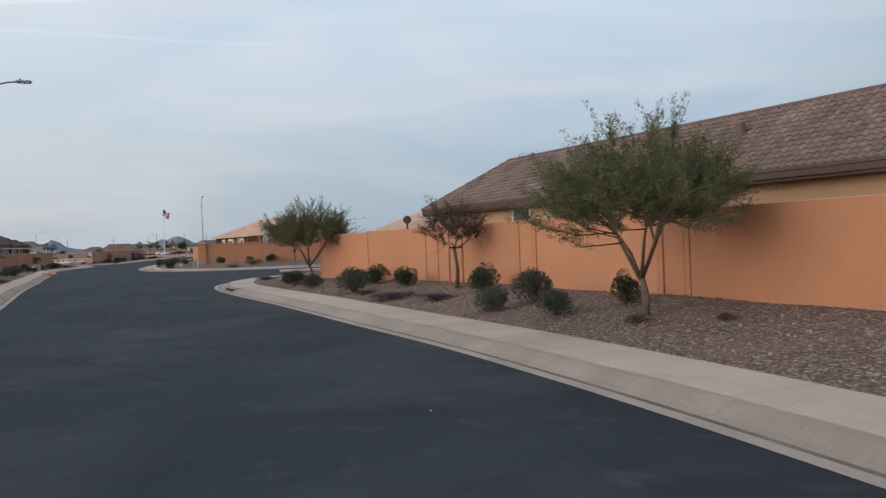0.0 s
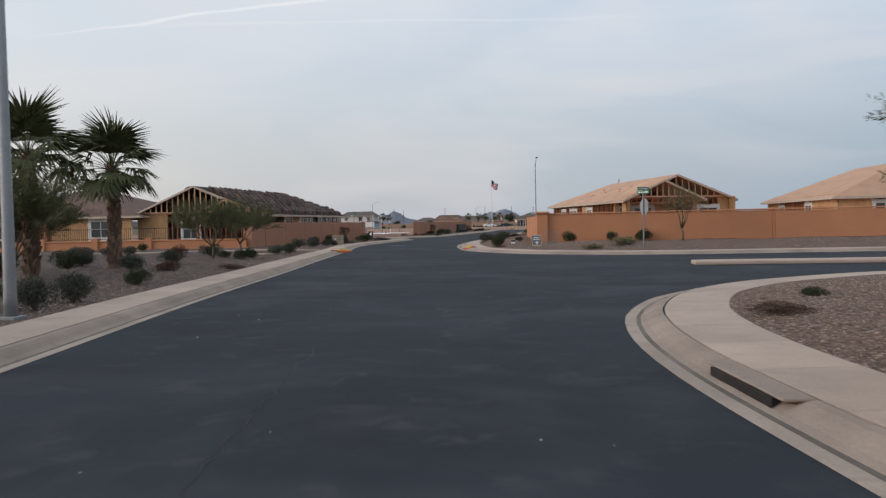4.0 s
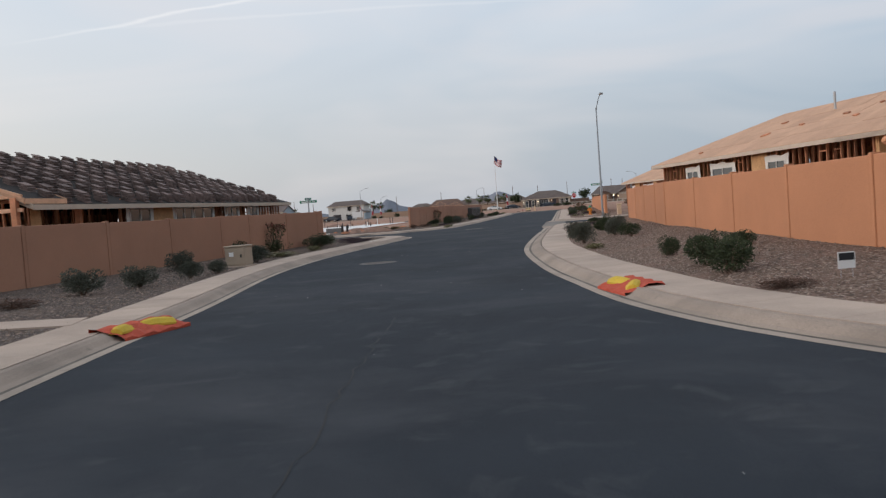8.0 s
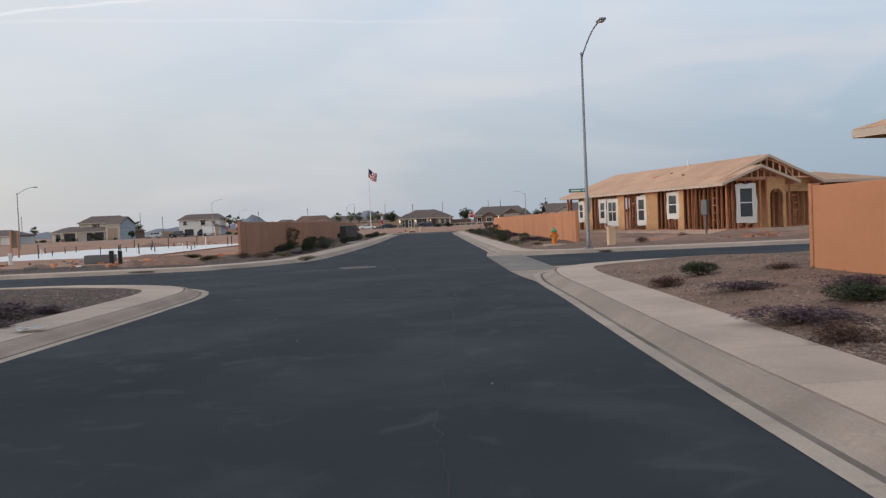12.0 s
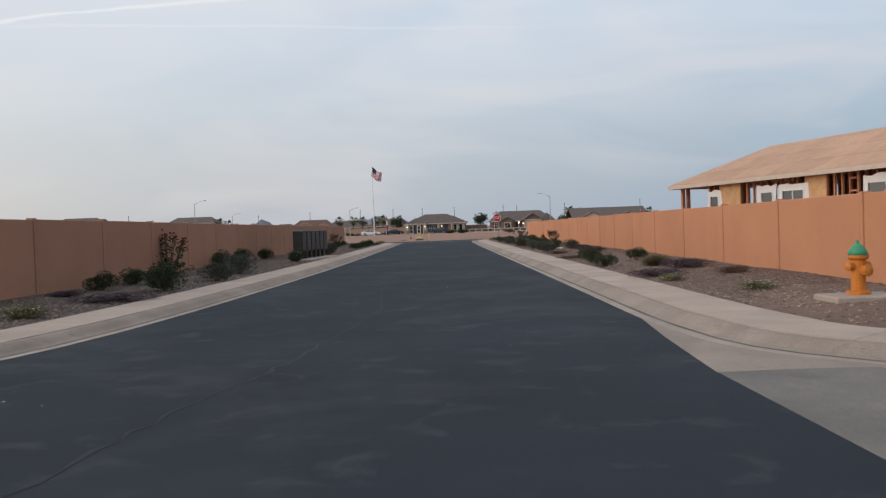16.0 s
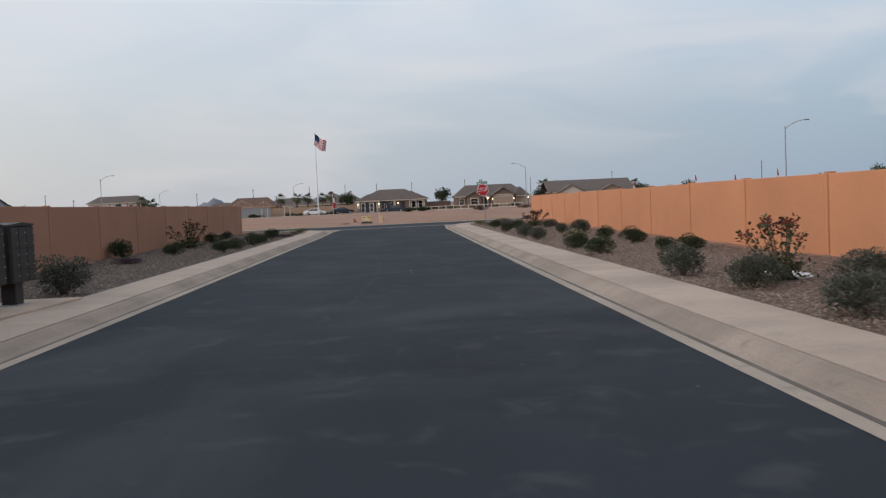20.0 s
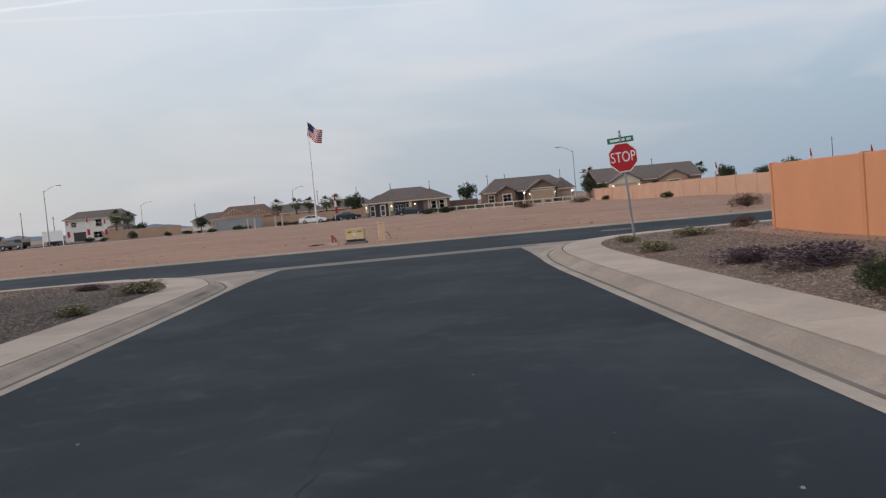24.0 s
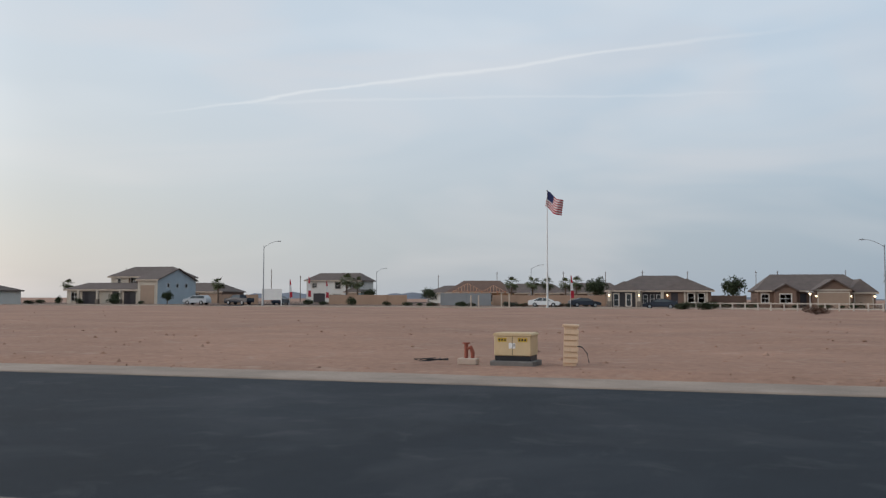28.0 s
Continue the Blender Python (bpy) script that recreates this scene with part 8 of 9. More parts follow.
def front_part(root, kind, u0, u1, z0, z1, y, wall):
    """Fits one feature to a front that faces -y at depth y."""
    if kind == "win" and u1 - u0 > 0.75:
        bm = bmesh.new()
        for a, b, c, d in ((u0 - 0.14, u0, z0, z1 + 0.14), (u1, u1 + 0.14, z0, z1 + 0.14), (u0, u1, z1, z1 + 0.14)):
            bm_box(bm, a, b, y - 0.05, y - 0.004, c, d)
        part("window_trim", bm, W_CREAM, root)
    if kind == "win":
        window(root, pose(u1, y, z0, 0, 0, 180), u1 - u0, z1 - z0, wrap=False, frame_mat=SIGN_WHITE)
        part("sill", box(u0 - 0.1, u1 + 0.1, y - 0.09, y, z0 - 0.12, z0 - 0.005), TRIM, root)
    elif kind == "shut":
        window(root, pose(u1, y, z0, 0, 0, 180), u1 - u0, z1 - z0, wrap=False, frame_mat=SIGN_WHITE)
        for a, b in ((u0 - 0.5, u0 - 0.05), (u1 + 0.05, u1 + 0.5)):
            part("shutter", box(a, b, y - 0.05, y - 0.004, z0, z1), SHUTTER, root)
    elif kind == "garage":
        bm = bmesh.new()
        for a, b, c, d in ((u0 - 0.18, u0, z0, z1 + 0.18), (u1, u1 + 0.18, z0, z1 + 0.18), (u0, u1, z1, z1 + 0.18)):
            bm_box(bm, a, b, y - 0.06, y - 0.004, c, d)
        part("door_frame", bm, W_CREAM, root)
        door = part("garage_door", box(u0, u1, y - 0.012, y - 0.004, z0, z1), DOOR_TAN, root, "tan sectional garage door")
        n = 4
        for i in range(n):
            part("door_panel", box(u0 + 0.03, u1 - 0.03, y - 0.035, y - 0.013, z0 + (z1 - z0) * i / n + 0.015, z0 + (z1 - z0) * (i + 1) / n - 0.015, 0.008), DOOR_TAN, door)
    elif kind == "door":
        door = part("front_door", box(u0, u1, y - 0.05, y - 0.004, z0, z1, 0.01), DOOR_AND_RECESS_DARK, root, "dark front door")
        part("knob", box(u1 - 0.14, u1 - 0.08, y - 0.09, y - 0.05, 1.0, 1.06), STEEL, door)
    elif kind == "dark":
        # no hollow: a thin dark sheet on the wall imitates a recess's shade
        part("recess", box(u0, u1, y - 0.02, y - 0.004, z0, z1), DOOR_AND_RECESS_DARK, root)
    elif kind == "lamp":
        lan = part("wall_lantern", box(u0 - 0.09, u0 + 0.09, y - 0.22, y - 0.004, z0, z0 + 0.07), BLACK, root, "lit wall lantern")
        part("bulb_glass", box(u0 - 0.08, u0 + 0.08, y - 0.20, y - 0.05, z0 - 0.22, z0), GLOW, lan, "glowing warm glass")
    elif kind == "column":
        part("porch_column", box(u0 - 0.2, u0 + 0.2, y - 0.2, y + 0.2, z0, z1, 0.02), W_CREAM, root)
        part("column_base", box(u0 - 0.32, u0 + 0.32, y - 0.32, y + 0.32, z0 - 0.1, z0 + 0.9, 0.03), W_STONE, root, "stone column base")
    elif kind == "stone":
        part("stone_band", box(u0, u1, y - 0.08, y - 0.004, z0, z1, 0.01), W_STONE, root, "stone veneer band")
    elif kind == "surround":
        for a, b, c, d in ((u0 - 0.28, u0, z0, z1), (u1, u1 + 0.28, z0, z1), (u0 - 0.28, u1 + 0.28, z1, z1 + 0.3)):
            part("surround", box(a, b, y - 0.10, y - 0.004, c, d, 0.01), W_CREAM, root, "cream stucco surround")
    elif kind == "trim":
        part("trim_band", box(u0, u1, y - 0.06, y - 0.004, z0, z1), W_CREAM, root)


def home(m, label, blocks, fronts, group="finished homes"):
    """blocks: (x0, x1, y0, y1, height, rise, hip0, hip1, over, wall, roof, along_x); fronts: (kind, u0, u1, z0, z1, y)."""
    root = thing("house", m, label, "house", group)
    for x0, x1, y0, y1, h, rise, hip0, hip1, over, wall, roof, along in blocks:
        part("wall", box(x0, x1, y0, y1, -0.2, h), wall, root)
        if not along and not hip0:
            part("gable", prism([(x0, h), (x1, h), ((x0 + x1) / 2, h + rise - 0.14)], y0 + 0.002, y0 + 0.2), wall, root)
        if along and not hip1:
            half = (y1 - y0) / 2
            g = prism([(y0, h), (y1, h), ((y0 + y1) / 2, h + rise - 0.14)], x1 - 0.2, x1 - 0.002)
            for v in g.verts:
                v.co.x, v.co.y = v.co.y, v.co.x
            part("gable", g, wall, root)
        wide_roof(root, x0, x1, y0, y1, h, rise, hip0, hip1, over, roof, along)
    for f in fronts:
        front_part(root, *f, None)
    return root


# show home with the long porch
home(pose(-9.6, 142.0, 0.3), "low tan show home with a stone-based porch and grey hip roof",
     [(0, 16, 1.8, 13, 2.95, 2.3, 5.6, 5.6, 0.6, W_BROWN, TILE_GREY, True), (8.8, 16.2, -0.6, 6, 2.95, 1.7, 3.2, 0, 0.5, W_BROWN, TILE_GREY, False), (0.0, 5.0, 0.9, 8, 2.95, 1.3, 2.4, 0, 0.4, W_CREAM, TILE_GREY, False)],
     [("dark", 0.6, 4.4, 0, 2.4, 0.9), ("trim", 0, 5.0, 2.5, 2.9, 0.9), ("win", 0.9, 1.7, 0.1, 2.1, 0.87), ("win", 2.9, 3.7, 0.1, 2.1, 0.87), ("dark", 5.2, 8.6, 0, 2.5, 1.8), ("win", 5.6, 6.3, 0.6, 2.0, 1.77), ("win", 6.7, 7.4, 0.6, 2.0, 1.77), ("win", 7.7, 8.4, 0.6, 2.0, 1.77), ("column", 0.2, 0, 0, 2.7, 0.3), ("column", 5.0, 0, 0, 2.7, 0.3), ("column", 8.7, 0, 0, 2.7, -0.8), ("door", 10.0, 11.1, 0, 2.3, -0.6), ("win", 12.6, 13.6, 0.7, 2.2, -0.6), ("win", 14.2, 15.2, 0.7, 2.2, -0.6), ("stone", 8.9, 16.2, -0.1, 0.6, -0.6), ("surround", 0.6, 4.4, 0, 2.4, 0.9), ("surround", 5.45, 8.4, 0, 2.4, 1.8), ("surround", 12.3, 13.75, 0.6, 2.35, -0.6), ("surround", 14.05, 15.4, 0.6, 2.35, -0.6), ("lamp", 0.2, 0, 1.95, 0, 0.08), ("lamp", 5.0, 0, 1.95, 0, 0.08), ("lamp", 9.5, 0, 1.95, 0, -0.6)])
# brown home with two garage doors
home(pose(13.8, 142.0, 0.3) @ Matrix.Diagonal((0.93, 1, 1, 1)), "brown stucco home with two tan garage doors and lit lanterns",
     [(0, 17.5, 2.5, 15, 2.95, 2.45, 3.2, 3.2, 0.5, W_BROWN, TILE_GREY, True), (8.6, 14.2, -1.2, 6, 2.9, 1.6, 0, 0, 0.5, W_BROWN, TILE_GREY, False), (14.2, 18.0, 0.2, 8, 2.8, 1.7, 2.0, 0, 0.4, W_BROWN, TILE_GREY, False), (2.6, 6.0, 0.8, 6, 2.9, 0.9, 0, 0, 0.4, W_BROWN, TILE_GREY, False)],
     [("garage", 9.1, 13.7, 0, 2.3, -1.2), ("garage", 14.9, 17.5, 0, 2.3, 0.2), ("lamp", 8.72, 0, 1.9, 0, -1.2), ("lamp", 14.05, 0, 1.9, 0, -1.2), ("lamp", 17.85, 0, 1.9, 0, 0.2), ("door", 6.8, 7.8, 0, 2.2, 2.5), ("win", 3.4, 5.2, 0.7, 2.1, 0.8), ("win", 0.6, 1.8, 0.7, 2.1, 2.5), ("trim", 8.6, 14.2, 2.62, 2.85, -1.2)])
# tan home with its side to the right
home(pose(36, 143.0, 0.3), "tan stucco home with a grey roof and shallow gables",
     [(0, 20, 1.5, 14, 3.0, 2.6, 0.0, 0.0, 0.5, W_TAN, TILE_GREY, True), (2, 7.5, -1.5, 6, 2.9, 1.5, 0, 0, 0.4, W_CREAM, TILE_GREY, False), (12, 17, -0.5, 6, 2.9, 1.2, 0, 0, 0.4, W_TAN, TILE_GREY, False)],
     [("garage", 2.6, 6.9, 0, 2.2, -1.5), ("win", 8.6, 9.8, 0.7, 2.1, 1.5), ("door", 10.6, 11.5, 0, 2.2, 1.5), ("win", 13.2, 15.6, 0.6, 2.1, -0.5), ("lamp", 2.2, 0, 1.9, 0, -1.5), ("lamp", 7.2, 0, 1.9, 0, -1.5)])
# two-storey home with the blue-grey wing
blue = home(pose(-115, 143.0, 0.3, 0, 0, 0), "two-storey cream home with a blue-grey gabled garage wing",
     [(6, 19, 6, 16, 5.7, 1.9, 2.5, 2.5, 0.5, W_CREAM, TILE_GREY, True), (0, 16, 0.5, 9, 3.0, 1.2, 2.2, 2.2, 0.5, W_CREAM, TILE_GREY, True), (16.4, 20.7, 0, 13.5, 4.9, 2.2, 0.0, 0.0, 0.4, W_BLUE, TILE_GREY, True)],
     [("shut", 10.6, 11.8, 3.9, 5.2, 6), ("shut", 15.0, 16.2, 3.9, 5.2, 6), ("win", 7.6, 8.3, 4.0, 5.0, 6), ("dark", 3.6, 7.4, 0, 2.4, 0.5), ("dark", 10.4, 12.4, 0, 2.4, 0.5), ("dark", 13.0, 15.6, 0, 2.4, 0.5), ("win", 1.0, 2.6, 0.5, 2.2, 0.5), ("column", 3.3, 0, 0, 2.6, -0.3), ("column", 7.6, 0, 0, 2.6, -0.3), ("column", 12.7, 0, 0, 2.6, -0.3), ("trim", 16.4, 20.7, -0.1, 4.8, 0.0), ("garage", 17.0, 20.1, 0, 3.6, -0.06)])
for y in (4.0, 7.2, 10.4):
    window(blue, pose(20.7, y, 3.2, 0, 0, -90), 0.85, 0.85, wrap=False, mull=False, frame_mat=SIGN_WHITE)
# white two-storey home further off
home(pose(-101.5, 228.0, 0.3), "white two-storey home with a dark grey roof",
     [(0, 16.5, 0, 11, 6.6, 2.0, 2.5, 2.5, 0.6, W_WHITE, TILE_GREY, True), (13, 17.5, -3, 8, 3.2, 1.2, 2.0, 2.0, 0.4, W_BLUE, TILE_GREY, False)],
     [("win", 1.8, 3.2, 4.2, 5.6, 0), ("win", 8.8, 10.6, 3.9, 5.9, 0), ("win", 13.2, 14.6, 4.2, 5.6, 0), ("dark", 2.2, 5.8, 0, 2.6, 0), ("win", 8, 10.5, 0.6, 2.4, 0), ("garage", 13.6, 16.8, 0, 2.6, -3)])
home(pose(-135, 118.0, 0.1, 0, 0, 0), "low white home at the field's far end",
     [(0, 21, 0, 12, 2.8, 1.5, 4, 4, 0.4, W_WHITE, TILE_GREY, True)], [("win", 4, 6, 0.8, 2.0, 0), ("garage", 12, 17, 0, 2.2, 0)])
# lower roofs further back
for x, y, w, h, rise, wall, label in ((-58, 222, 11, 3.0, 1.8, W_WHITE, "white home with a low grey roof further back"), (-34, 215, 16, 3.0, 2.2, W_TAN, "tan home with a low grey roof further back"), (-18, 205, 15, 3.0, 2.2, W_BROWN, "brown home with a low grey roof further back"), (-133, 205, 18, 3.0, 2.2, W_TAN, "tan home with a low grey roof further back"), (-112, 186, 14, 3.0, 2.0, W_BROWN, "brown home with a low grey roof further back"), (64, 205, 18, 3.0, 2.4, W_CREAM, "cream home with a low grey roof further back"), (-165, 130, 18, 3.0, 2.4, W_TAN, "tan home with a low grey roof far to the west"), (-150, 96, 18, 3.0, 2.4, W_CREAM, "cream home with a low grey roof far to the west"), (-48, 224, 12, 3.0, 2.2, W_WHITE, "white home with a low grey roof further back")):
    home(pose(x - w / 2, y, 0.3 if x > -140 else 0.0), label, [(0, w, 0, 11, h, rise, 4, 4, 0.5, wall, TILE_GREY, True)],
         [("win", 1.2, 2.8, 0.9, 2.2, 0), ("win", w / 2 - 0.8, w / 2 + 0.8, 0.9, 2.2, 0), ("garage", w - 5.6, w - 1.0, 0, 2.3, 0)], "homes further back")


def framed_far_house():
    root = thing("half_built_house", pose(-50, 192, 0.3), "half-built brown timber house with open gables", "house", "half-built houses")
    part("wall", box(0, 14, 1.0, 10, -0.2, 3.0), OSB, root)
    wide_roof(root, 0, 14, 0.5, 10.5, 3.0, 2.5, 3, 3, 0.4, TILE, True)
    gable_truss(root, 1.5, 8.5, -0.6, 2.9, 1.9, 0.7)
    gable_truss(root, 8.0, 14.0, 0.0, 2.7, 1.6, 0.7)
    for x in (1.6, 3.4, 5.2, 6.8, 8.4, 10.2, 12.0, 13.8):
        part("porch_post", box(x - 0.1, x + 0.1, -0.7, -0.5, -0.2, 2.95), STUD, root)
    for u0, u1 in ((2.2, 3.2), (5.6, 6.6), (9.4, 10.6)):
        front_part(root, "win", u0, u1, 0.6, 2.1, 1.0, None)


framed_far_house()


# ---- walls and fences across the field ----
def far_wall(a, b, h, z, mat, label, step=4.0, pier=True):
    a, b = Vector((*a, z)), Vector((*b, z))
    d = b - a
    root = thing("block_wall", Matrix.Translation(a) @ Matrix.Rotation(math.atan2(d.y, d.x), 4, "Z"), label, "wall", "walls across the field")
    n = max(1, round(d.length / step))
    for i in range(n):
        s0, s1 = d.length * i / n, d.length * (i + 1) / n
        part("panel", box(s0 + 0.2, s1 - 0.2, -0.07, 0.07, -0.2, h + random.uniform(-0.02, 0.02), 0.01), mat, root)
    if pier:
        for i in range(n + 1):
            s = d.length * i / n
            part("pier", box(s - 0.2, s + 0.2, -0.11, 0.11, -0.2, h + 0.04, 0.01), mat, root)


far_wall((25.5, 98), (31, 25), 1.75, 0.1, W_FARWALL, "long tan stucco wall across the bare field")
far_wall((31, 25), (120, 24), 1.75, 0.1, W_FARWALL, "long tan stucco wall along the cross road")
far_wall((25.5, 98), (66, 99), 1.75, 0.1, W_FARWALL, "tan stucco wall behind the bare field")
far_wall((-40, 150), (-31, 150), 2.2, 0.3, WALL_GREY, "grey block wall beside the flagpole")
far_wall((-31, 153), (-11, 153), 1.9, 0.3, W_TAN, "tan block wall between the finished homes")
far_wall((5.5, 152), (12.5, 152), 1.9, 0.3, W_BROWN, "brown block wall between the finished homes")
far_wall((-86, 152), (-78, 152), 1.9, 0.3, W_TAN, "tan block wall beside the garage wing")
far_wall((-66, 160), (-50, 160), 1.9, 0.3, W_TAN, "tan block wall beyond the side street")


def rail_fence():
    root = thing("rail_fence", pose(3.6, 114.5, 0.18, 0, 0, -20), "low pale rail fence with crossed braces before the homes", "fence")
    n, bay = 14, 1.55
    for i in range(n + 1):
        part("post", box(i * bay - 0.08, i * bay + 0.08, -0.08, 0.08, -0.25, 0.98, 0.015), FENCE_GREY, root)
    for i in range(n):
        for z in (0.18, 0.80):
            part("rail", box(i * bay + 0.08, (i + 1) * bay - 0.08, -0.03, 0.03, z, z + 0.13), FENCE_GREY, root)
        for z0, z1 in ((0.24, 0.84), (0.84, 0.24)):
            part("brace", tube(bmesh.new(), [(i * bay + 0.1, 0, z0), ((i + 1) * bay - 0.1, 0, z1)], [0.035, 0.035], 4), BRACE, root)


rail_fence()


# ---- flagpole, banners, boards ----
FLAG_RED = material("flag_red", (0.42, 0.03, 0.05), 0.8, vary=0.05, big=2)
FLAG_WHITE = material("flag_white", (0.72, 0.71, 0.70), 0.8, vary=0.05, big=2)
FLAG_BLUE = material("flag_blue", (0.03, 0.04, 0.12), 0.8, vary=0.05, big=2)


def flagpole():
    root = thing("flagpole", pose(-16.7, 122.0, 0.1), "tall white flagpole with a striped flag flying", "flagpole")
    part("pole", tube(bmesh.new(), [(0, 0, -0.1), (0, 0, 5.0), (0, 0, 5.02), (0, 0, 17.0)], [0.16, 0.13, 0.10, 0.045], 12), POLE_WHITE, root)
    part("finial", tube(bmesh.new(), [(0, 0, 16.98), (0, 0, 17.05), (0, 0, 17.15), (0, 0, 17.2)], [0.04, 0.11, 0.11, 0.03], 10), STEEL, root)
    part("collar", tube(bmesh.new(), [(0, 0, 4.95), (0, 0, 5.08)], [0.17, 0.17], 10), POLE_WHITE, root)

    def cloth(u0, u1, v0, v1, mat, parent, lift=0.0, name="stripe"):
        bm = bmesh.new()
        us, vs = np.linspace(u0, u1, max(3, int((u1 - u0) * 14))), np.linspace(v0, v1, 3)
        g = []
        for v in vs:
            g.append([bm.verts.new((0.08 + u * 2.3 - 0.35 * v, 0.34 * math.sin(u * 6.5 + v) * (0.2 + u) - lift, 16.9 - v * 2.2 - u * 1.5 + 0.2 * math.sin(u * 7.0 + 0.8))) for u in us])
        for r0, r1 in zip(g, g[1:]):
            for i in range(len(us) - 1):
                bm.faces.new((r0[i], r0[i + 1], r1[i + 1], r1[i]))
        return part(name, bm, mat, parent)

    flag = new("flag")
    flag.parent = root
    flag["label"] = "red and white striped flag with a blue canton"
    for k in range(13):
        cloth(0.0 if k > 6 else 0.4, 1.0, k / 13, (k + 1) / 13, FLAG_RED if k % 2 == 0 else FLAG_WHITE, flag)
    cloth(0.0, 0.4, 0.0, 7 / 13, FLAG_BLUE, flag, name="canton")


flagpole()


def feather_banner(x, y, z, h, turn):
    root = thing("feather_banner", pose(x, y, z, 0, 0, turn), "tall red and white feather banner on a thin pole", "banner", "feather banners")
    part("pole", tube(bmesh.new(), [(0, 0, -0.1), (0, 0, h)], [0.03, 0.02], 6), POLE_WHITE, root)
    for k, mat in enumerate((FLAG_RED, FLAG_WHITE, FLAG_RED)):
        z0 = h * (0.30 + 0.23 * k)
        part("sail", prism([(0.03, z0), (0.55 - 0.1 * k, z0 + 0.05), (0.5 - 0.18 * k, z0 + h * 0.22), (0.03, z0 + h * 0.225)], -0.01, 0.01), mat, root)


for x, y, h in ((45, 104, 4.2), (50, 84, 4.4), (54, 77, 4.0), (56, 66, 4.4), (-14.2, 129, 5.0), (-61, 138, 5.2), (-58.5, 140, 4.6), (-65.5, 140, 4.8)):
    feather_banner(x, y, 0.15, h, 10)
board = thing("notice_board", pose(-64, 130, 0.3), "large blank white board on two posts", "sign board")
part("panel", box(-1.7, 1.7, -0.05, 0.05, 0.9, 2.75, 0.01), PAPER, board)
for x in (-1.75, 1.75):
    part("post", box(x - 0.06, x + 0.06, -0.06, 0.06, -0.2, 2.8), SIGN_WHITE, board)
for x, y, h in ((-29.5, 128.5, 1.8), (-28.3, 128.5, 1.8), (-24.6, 128, 2.1), (-23.4, 128, 2.1)):
    solid("white_post", box(-0.10, 0.10, -0.10, 0.10, -0.1, h, 0.02), TRIM, pose(x, y, 0.3), "square white post beside the model homes", "post", "white posts")
lantern = thing("yard_lantern", pose(20.0, 133.5, 0.3), "lit lantern on a white post behind the fence", "lantern")
part("post", tube(bmesh.new(), [(0, 0, -0.1), (0, 0, 1.9)], [0.05, 0.05], 8), POLE_WHITE, lantern)
part("globe", tube(bmesh.new(), [(0, 0, 1.9), (0, 0, 1.98), (0, 0, 2.12), (0, 0, 2.2)], [0.06, 0.16, 0.16, 0.05], 10), GLOW, lantern, "glowing globe")
part("cross_arm", box(-0.55, 0.55, -0.04, 0.04, 2.32, 2.42), POLE_WHITE, lantern)
for x, y, h in ((-118, 260, 9), (-126, 255, 11), (-90, 330, 11), (-40, 330, 12), (-24, 330, 12), (6, 330, 12), (30, 330, 12), (34, 300, 11), (60, 330, 12), (90, 300, 12), (-8, 260, 10), (-60, 300, 11), (120, 220, 11), (-170, 240, 11)):
    root = thing("utility_pole", pose(x, y, 0), "thin wooden utility pole on the horizon", "utility pole", "utility poles")
    part("pole", tube(bmesh.new(), [(0, 0, -0.1), (0, 0, h)], [0.16, 0.10], 6), BARK, root)
    part("crossarm", box(-0.45, 0.45, -0.04, 0.04, h - 0.6, h - 0.52), BARK, root)


# ---- parked cars ----
def car_paint(name, colour):
    return material(name, colour, 0.3, vary=0.03, big=2, spec=0.5)


TYRE = material("tyre_rubber", (0.02, 0.02, 0.02), 0.85, vary=0.1, big=5)
LAMP_RED = material("tail_lamp", (0.30, 0.02, 0.02), 0.3, vary=0.05, big=3)
LAMP_CLEAR = material("head_lamp", (0.6, 0.6, 0.6), 0.2, vary=0.05, big=3)


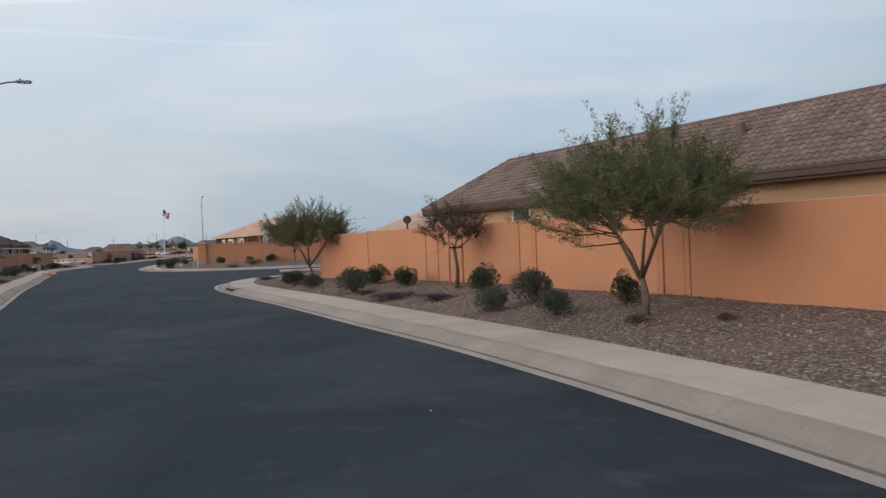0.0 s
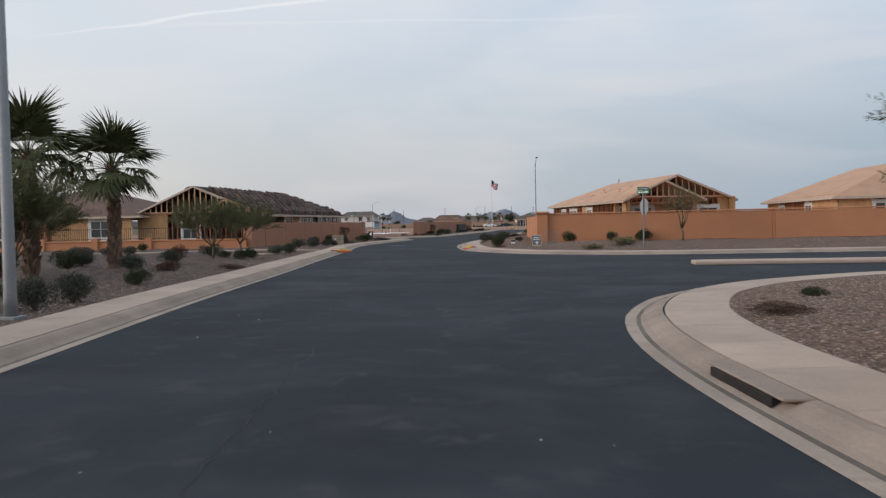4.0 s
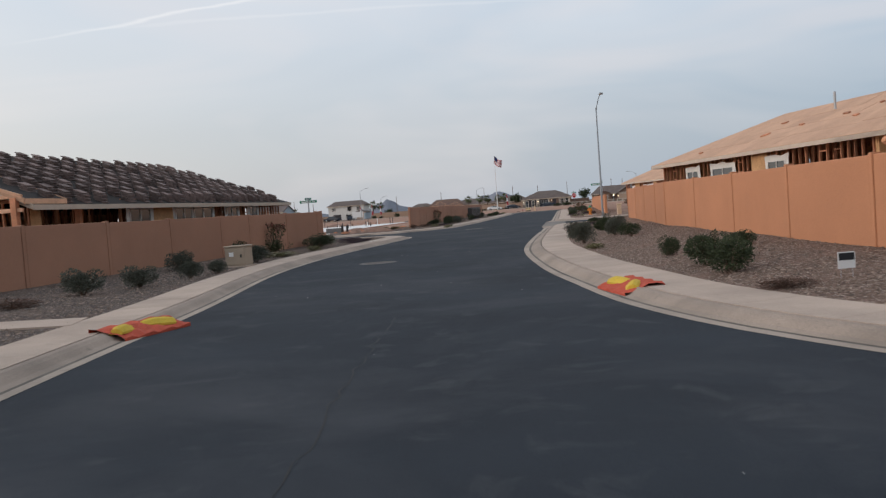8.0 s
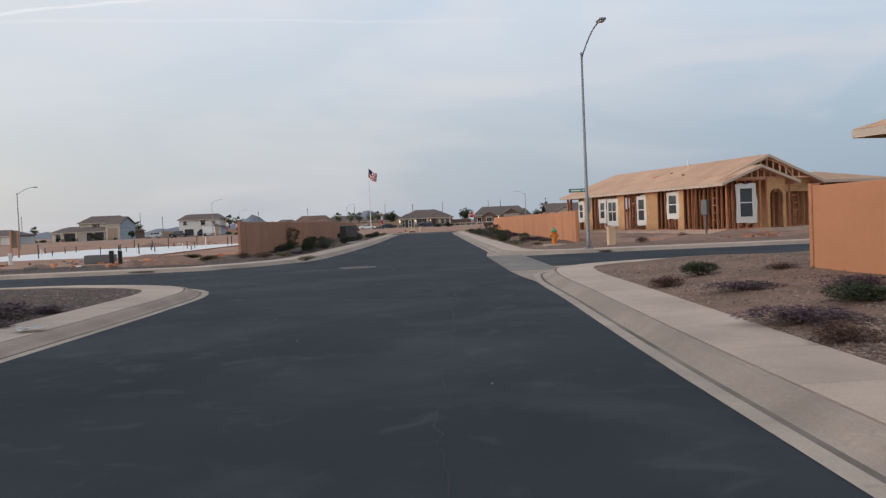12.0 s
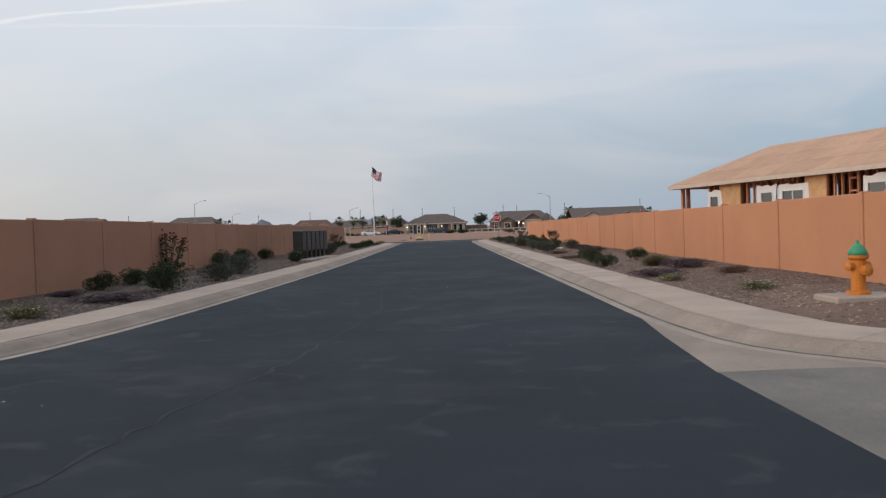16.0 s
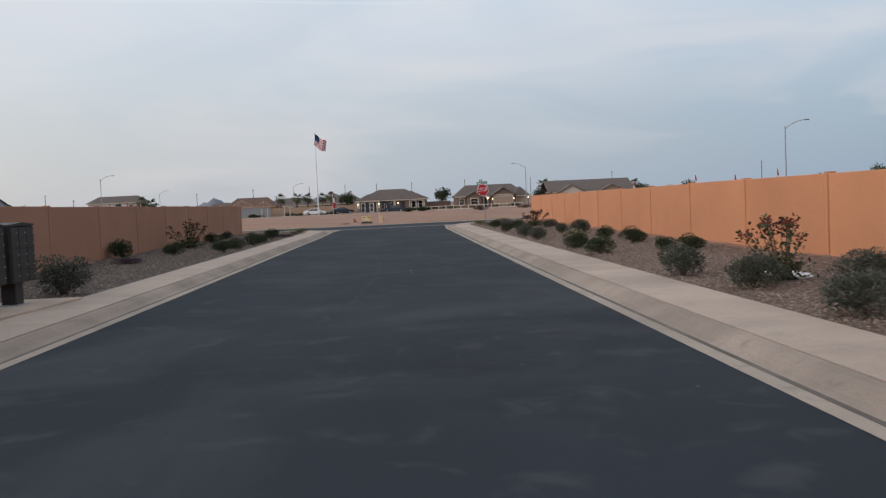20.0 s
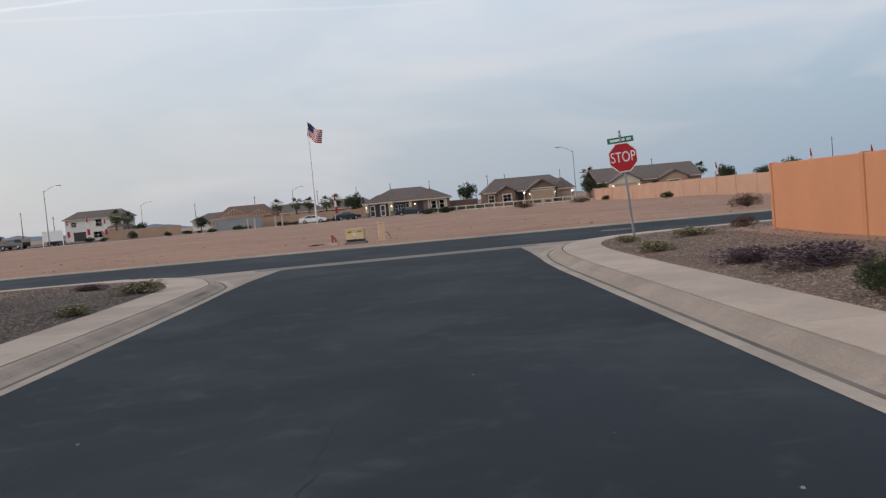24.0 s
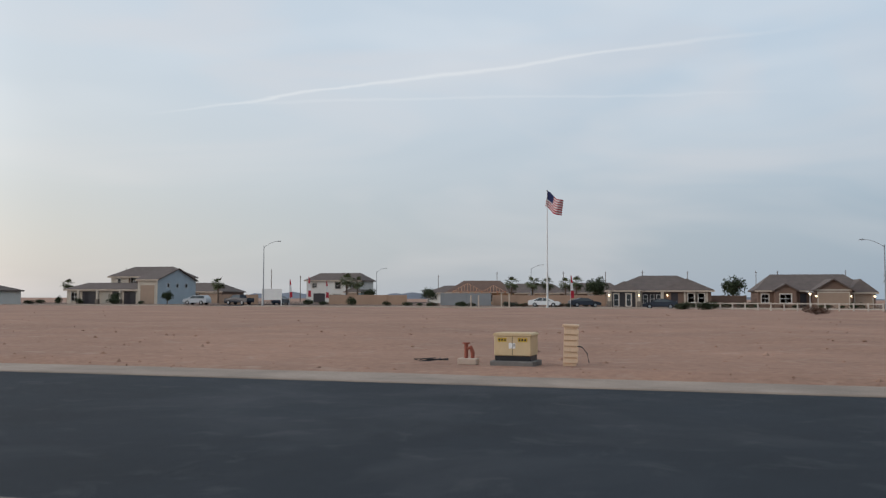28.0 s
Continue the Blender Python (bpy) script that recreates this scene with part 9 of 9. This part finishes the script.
def car(m, paint, profile, glass, length, wide, wheel, label):
    """profile: side outline (x, z); glass: outline of the side windows. The nose points along +x."""
    root = thing("car", m, label, "car", "parked cars")
    bm = prism(profile, -wide / 2, wide / 2)
    top = max(z for x, z in profile)
    for v in bm.verts:
        if v.co.z > 0.62 * top:
            v.co.y *= 1 - 0.30 * (v.co.z / top - 0.62) / 0.38
    bmesh.ops.bevel(bm, geom=[e for e in bm.edges if abs(e.verts[0].co.y - e.verts[1].co.y) < 0.4], offset=0.05, segments=2, affect="EDGES")
    part("body", bm, paint, root, smooth=False)
    for s in (-1, 1):
        for outline in glass:
            bm = prism(outline, -0.012, 0.012)
            for v in bm.verts:
                k = (v.co.z / top - 0.62) / 0.38
                v.co.y += s * (wide / 2 * (1 - 0.30 * max(0, k)) + 0.004)
            part("side_window", bm, GLASS, root)
        part("mirror", box(glass[0][0][0] - 0.02, glass[0][0][0] + 0.14, s * (wide / 2 + 0.07) - 0.07, s * (wide / 2 + 0.07) + 0.07, glass[0][0][1] + 0.02, glass[0][0][1] + 0.16, 0.02), paint, root)
        part("head_lamp", box(length / 2 - 0.14, length / 2 - 0.02, s * wide * 0.36 - 0.17, s * wide * 0.36 + 0.17, 0.62, 0.76, 0.01), LAMP_CLEAR, root)
        part("tail_lamp", box(-length / 2 + 0.0, -length / 2 + 0.1, s * wide * 0.37 - 0.16, s * wide * 0.37 + 0.16, 0.72, 0.90, 0.01), LAMP_RED, root)
        for x in (length * 0.30, -length * 0.29):
            w = part("wheel", tube(bmesh.new(), [(x, s * (wide / 2 - 0.22), wheel), (x, s * (wide / 2 + 0.01), wheel)], [wheel, wheel], 18), TYRE, root, "black tyre")
            part("rim", tube(bmesh.new(), [(x, s * (wide / 2), wheel), (x, s * (wide / 2 + 0.022), wheel)], [wheel * 0.64, wheel * 0.6], 12), STEEL, w, "silver rim")
    part("bumper", box(length / 2 - 0.06, length / 2 + 0.03, -wide * 0.44, wide * 0.44, 0.28, 0.50, 0.03), BLACK, root)
    return root


SEDAN = [(-2.4, 0.28), (2.4, 0.28), (2.42, 0.62), (2.2, 0.80), (1.15, 0.92), (0.45, 1.38), (-0.75, 1.42), (-1.75, 1.05), (-2.4, 0.98), (-2.45, 0.6)]
SEDAN_GLASS = [[(0.95, 0.96), (0.42, 1.32), (-0.15, 1.36), (-0.15, 0.96)], [(-0.22, 0.96), (-0.22, 1.36), (-0.72, 1.36), (-1.45, 1.04), (-1.45, 0.96)]]
SUV = [(-2.35, 0.35), (2.35, 0.35), (2.38, 0.80), (2.2, 1.02), (1.2, 1.10), (0.55, 1.66), (-1.9, 1.72), (-2.3, 1.15), (-2.38, 0.7)]
SUV_GLASS = [[(0.98, 1.14), (0.52, 1.58), (-0.2, 1.60), (-0.2, 1.14)], [(-0.28, 1.14), (-0.28, 1.60), (-1.8, 1.60), (-2.05, 1.14)]]
PICKUP = [(-2.8, 0.42), (2.8, 0.42), (2.82, 0.9), (2.65, 1.12), (1.4, 1.18), (0.8, 1.82), (-0.9, 1.84), (-1.05, 1.2), (-2.8, 1.2), (-2.85, 0.8)]
PICKUP_GLASS = [[(1.2, 1.24), (0.76, 1.72), (0.05, 1.74), (0.05, 1.24)], [(-0.02, 1.24), (-0.02, 1.74), (-0.78, 1.74), (-0.85, 1.24)]]
P_WHITE, P_DARK, P_SILVER = car_paint("white_car_paint", (0.75, 0.75, 0.74)), car_paint("dark_blue_car_paint", (0.012, 0.018, 0.032)), car_paint("silver_car_paint", (0.5, 0.52, 0.54))
car(pose(-18.2, 129.5, 0.3, 0, 0, 0), P_WHITE, SEDAN, SEDAN_GLASS, 4.8, 1.85, 0.33, "white sedan parked beside the flagpole")
car(pose(-1.0, 123.2, 0.2, 0, 0, 180), P_DARK, SEDAN, SEDAN_GLASS, 4.8, 1.85, 0.33, "dark blue sedan parked before the show home")
car(pose(-12.5, 133, 0.3, 0, 0, 20), P_DARK, SEDAN, SEDAN_GLASS, 4.8, 1.85, 0.33, "dark sedan parked behind the flagpole")
car(pose(-82.2, 137, 0.3, 0, 0, 180), P_SILVER, SUV, SUV_GLASS, 4.7, 1.95, 0.37, "silver-white utility vehicle parked by the garage wing")
car(pose(-76.0, 141, 0.3, 0, 0, 165), P_DARK, PICKUP, PICKUP_GLASS, 5.6, 2.0, 0.40, "dark pickup parked by the garage wing")
car(pose(-71.0, 148, 0.2, 0, 0, 95), P_DARK, SUV, SUV_GLASS, 4.7, 1.95, 0.37, "dark utility vehicle parked on the side street")
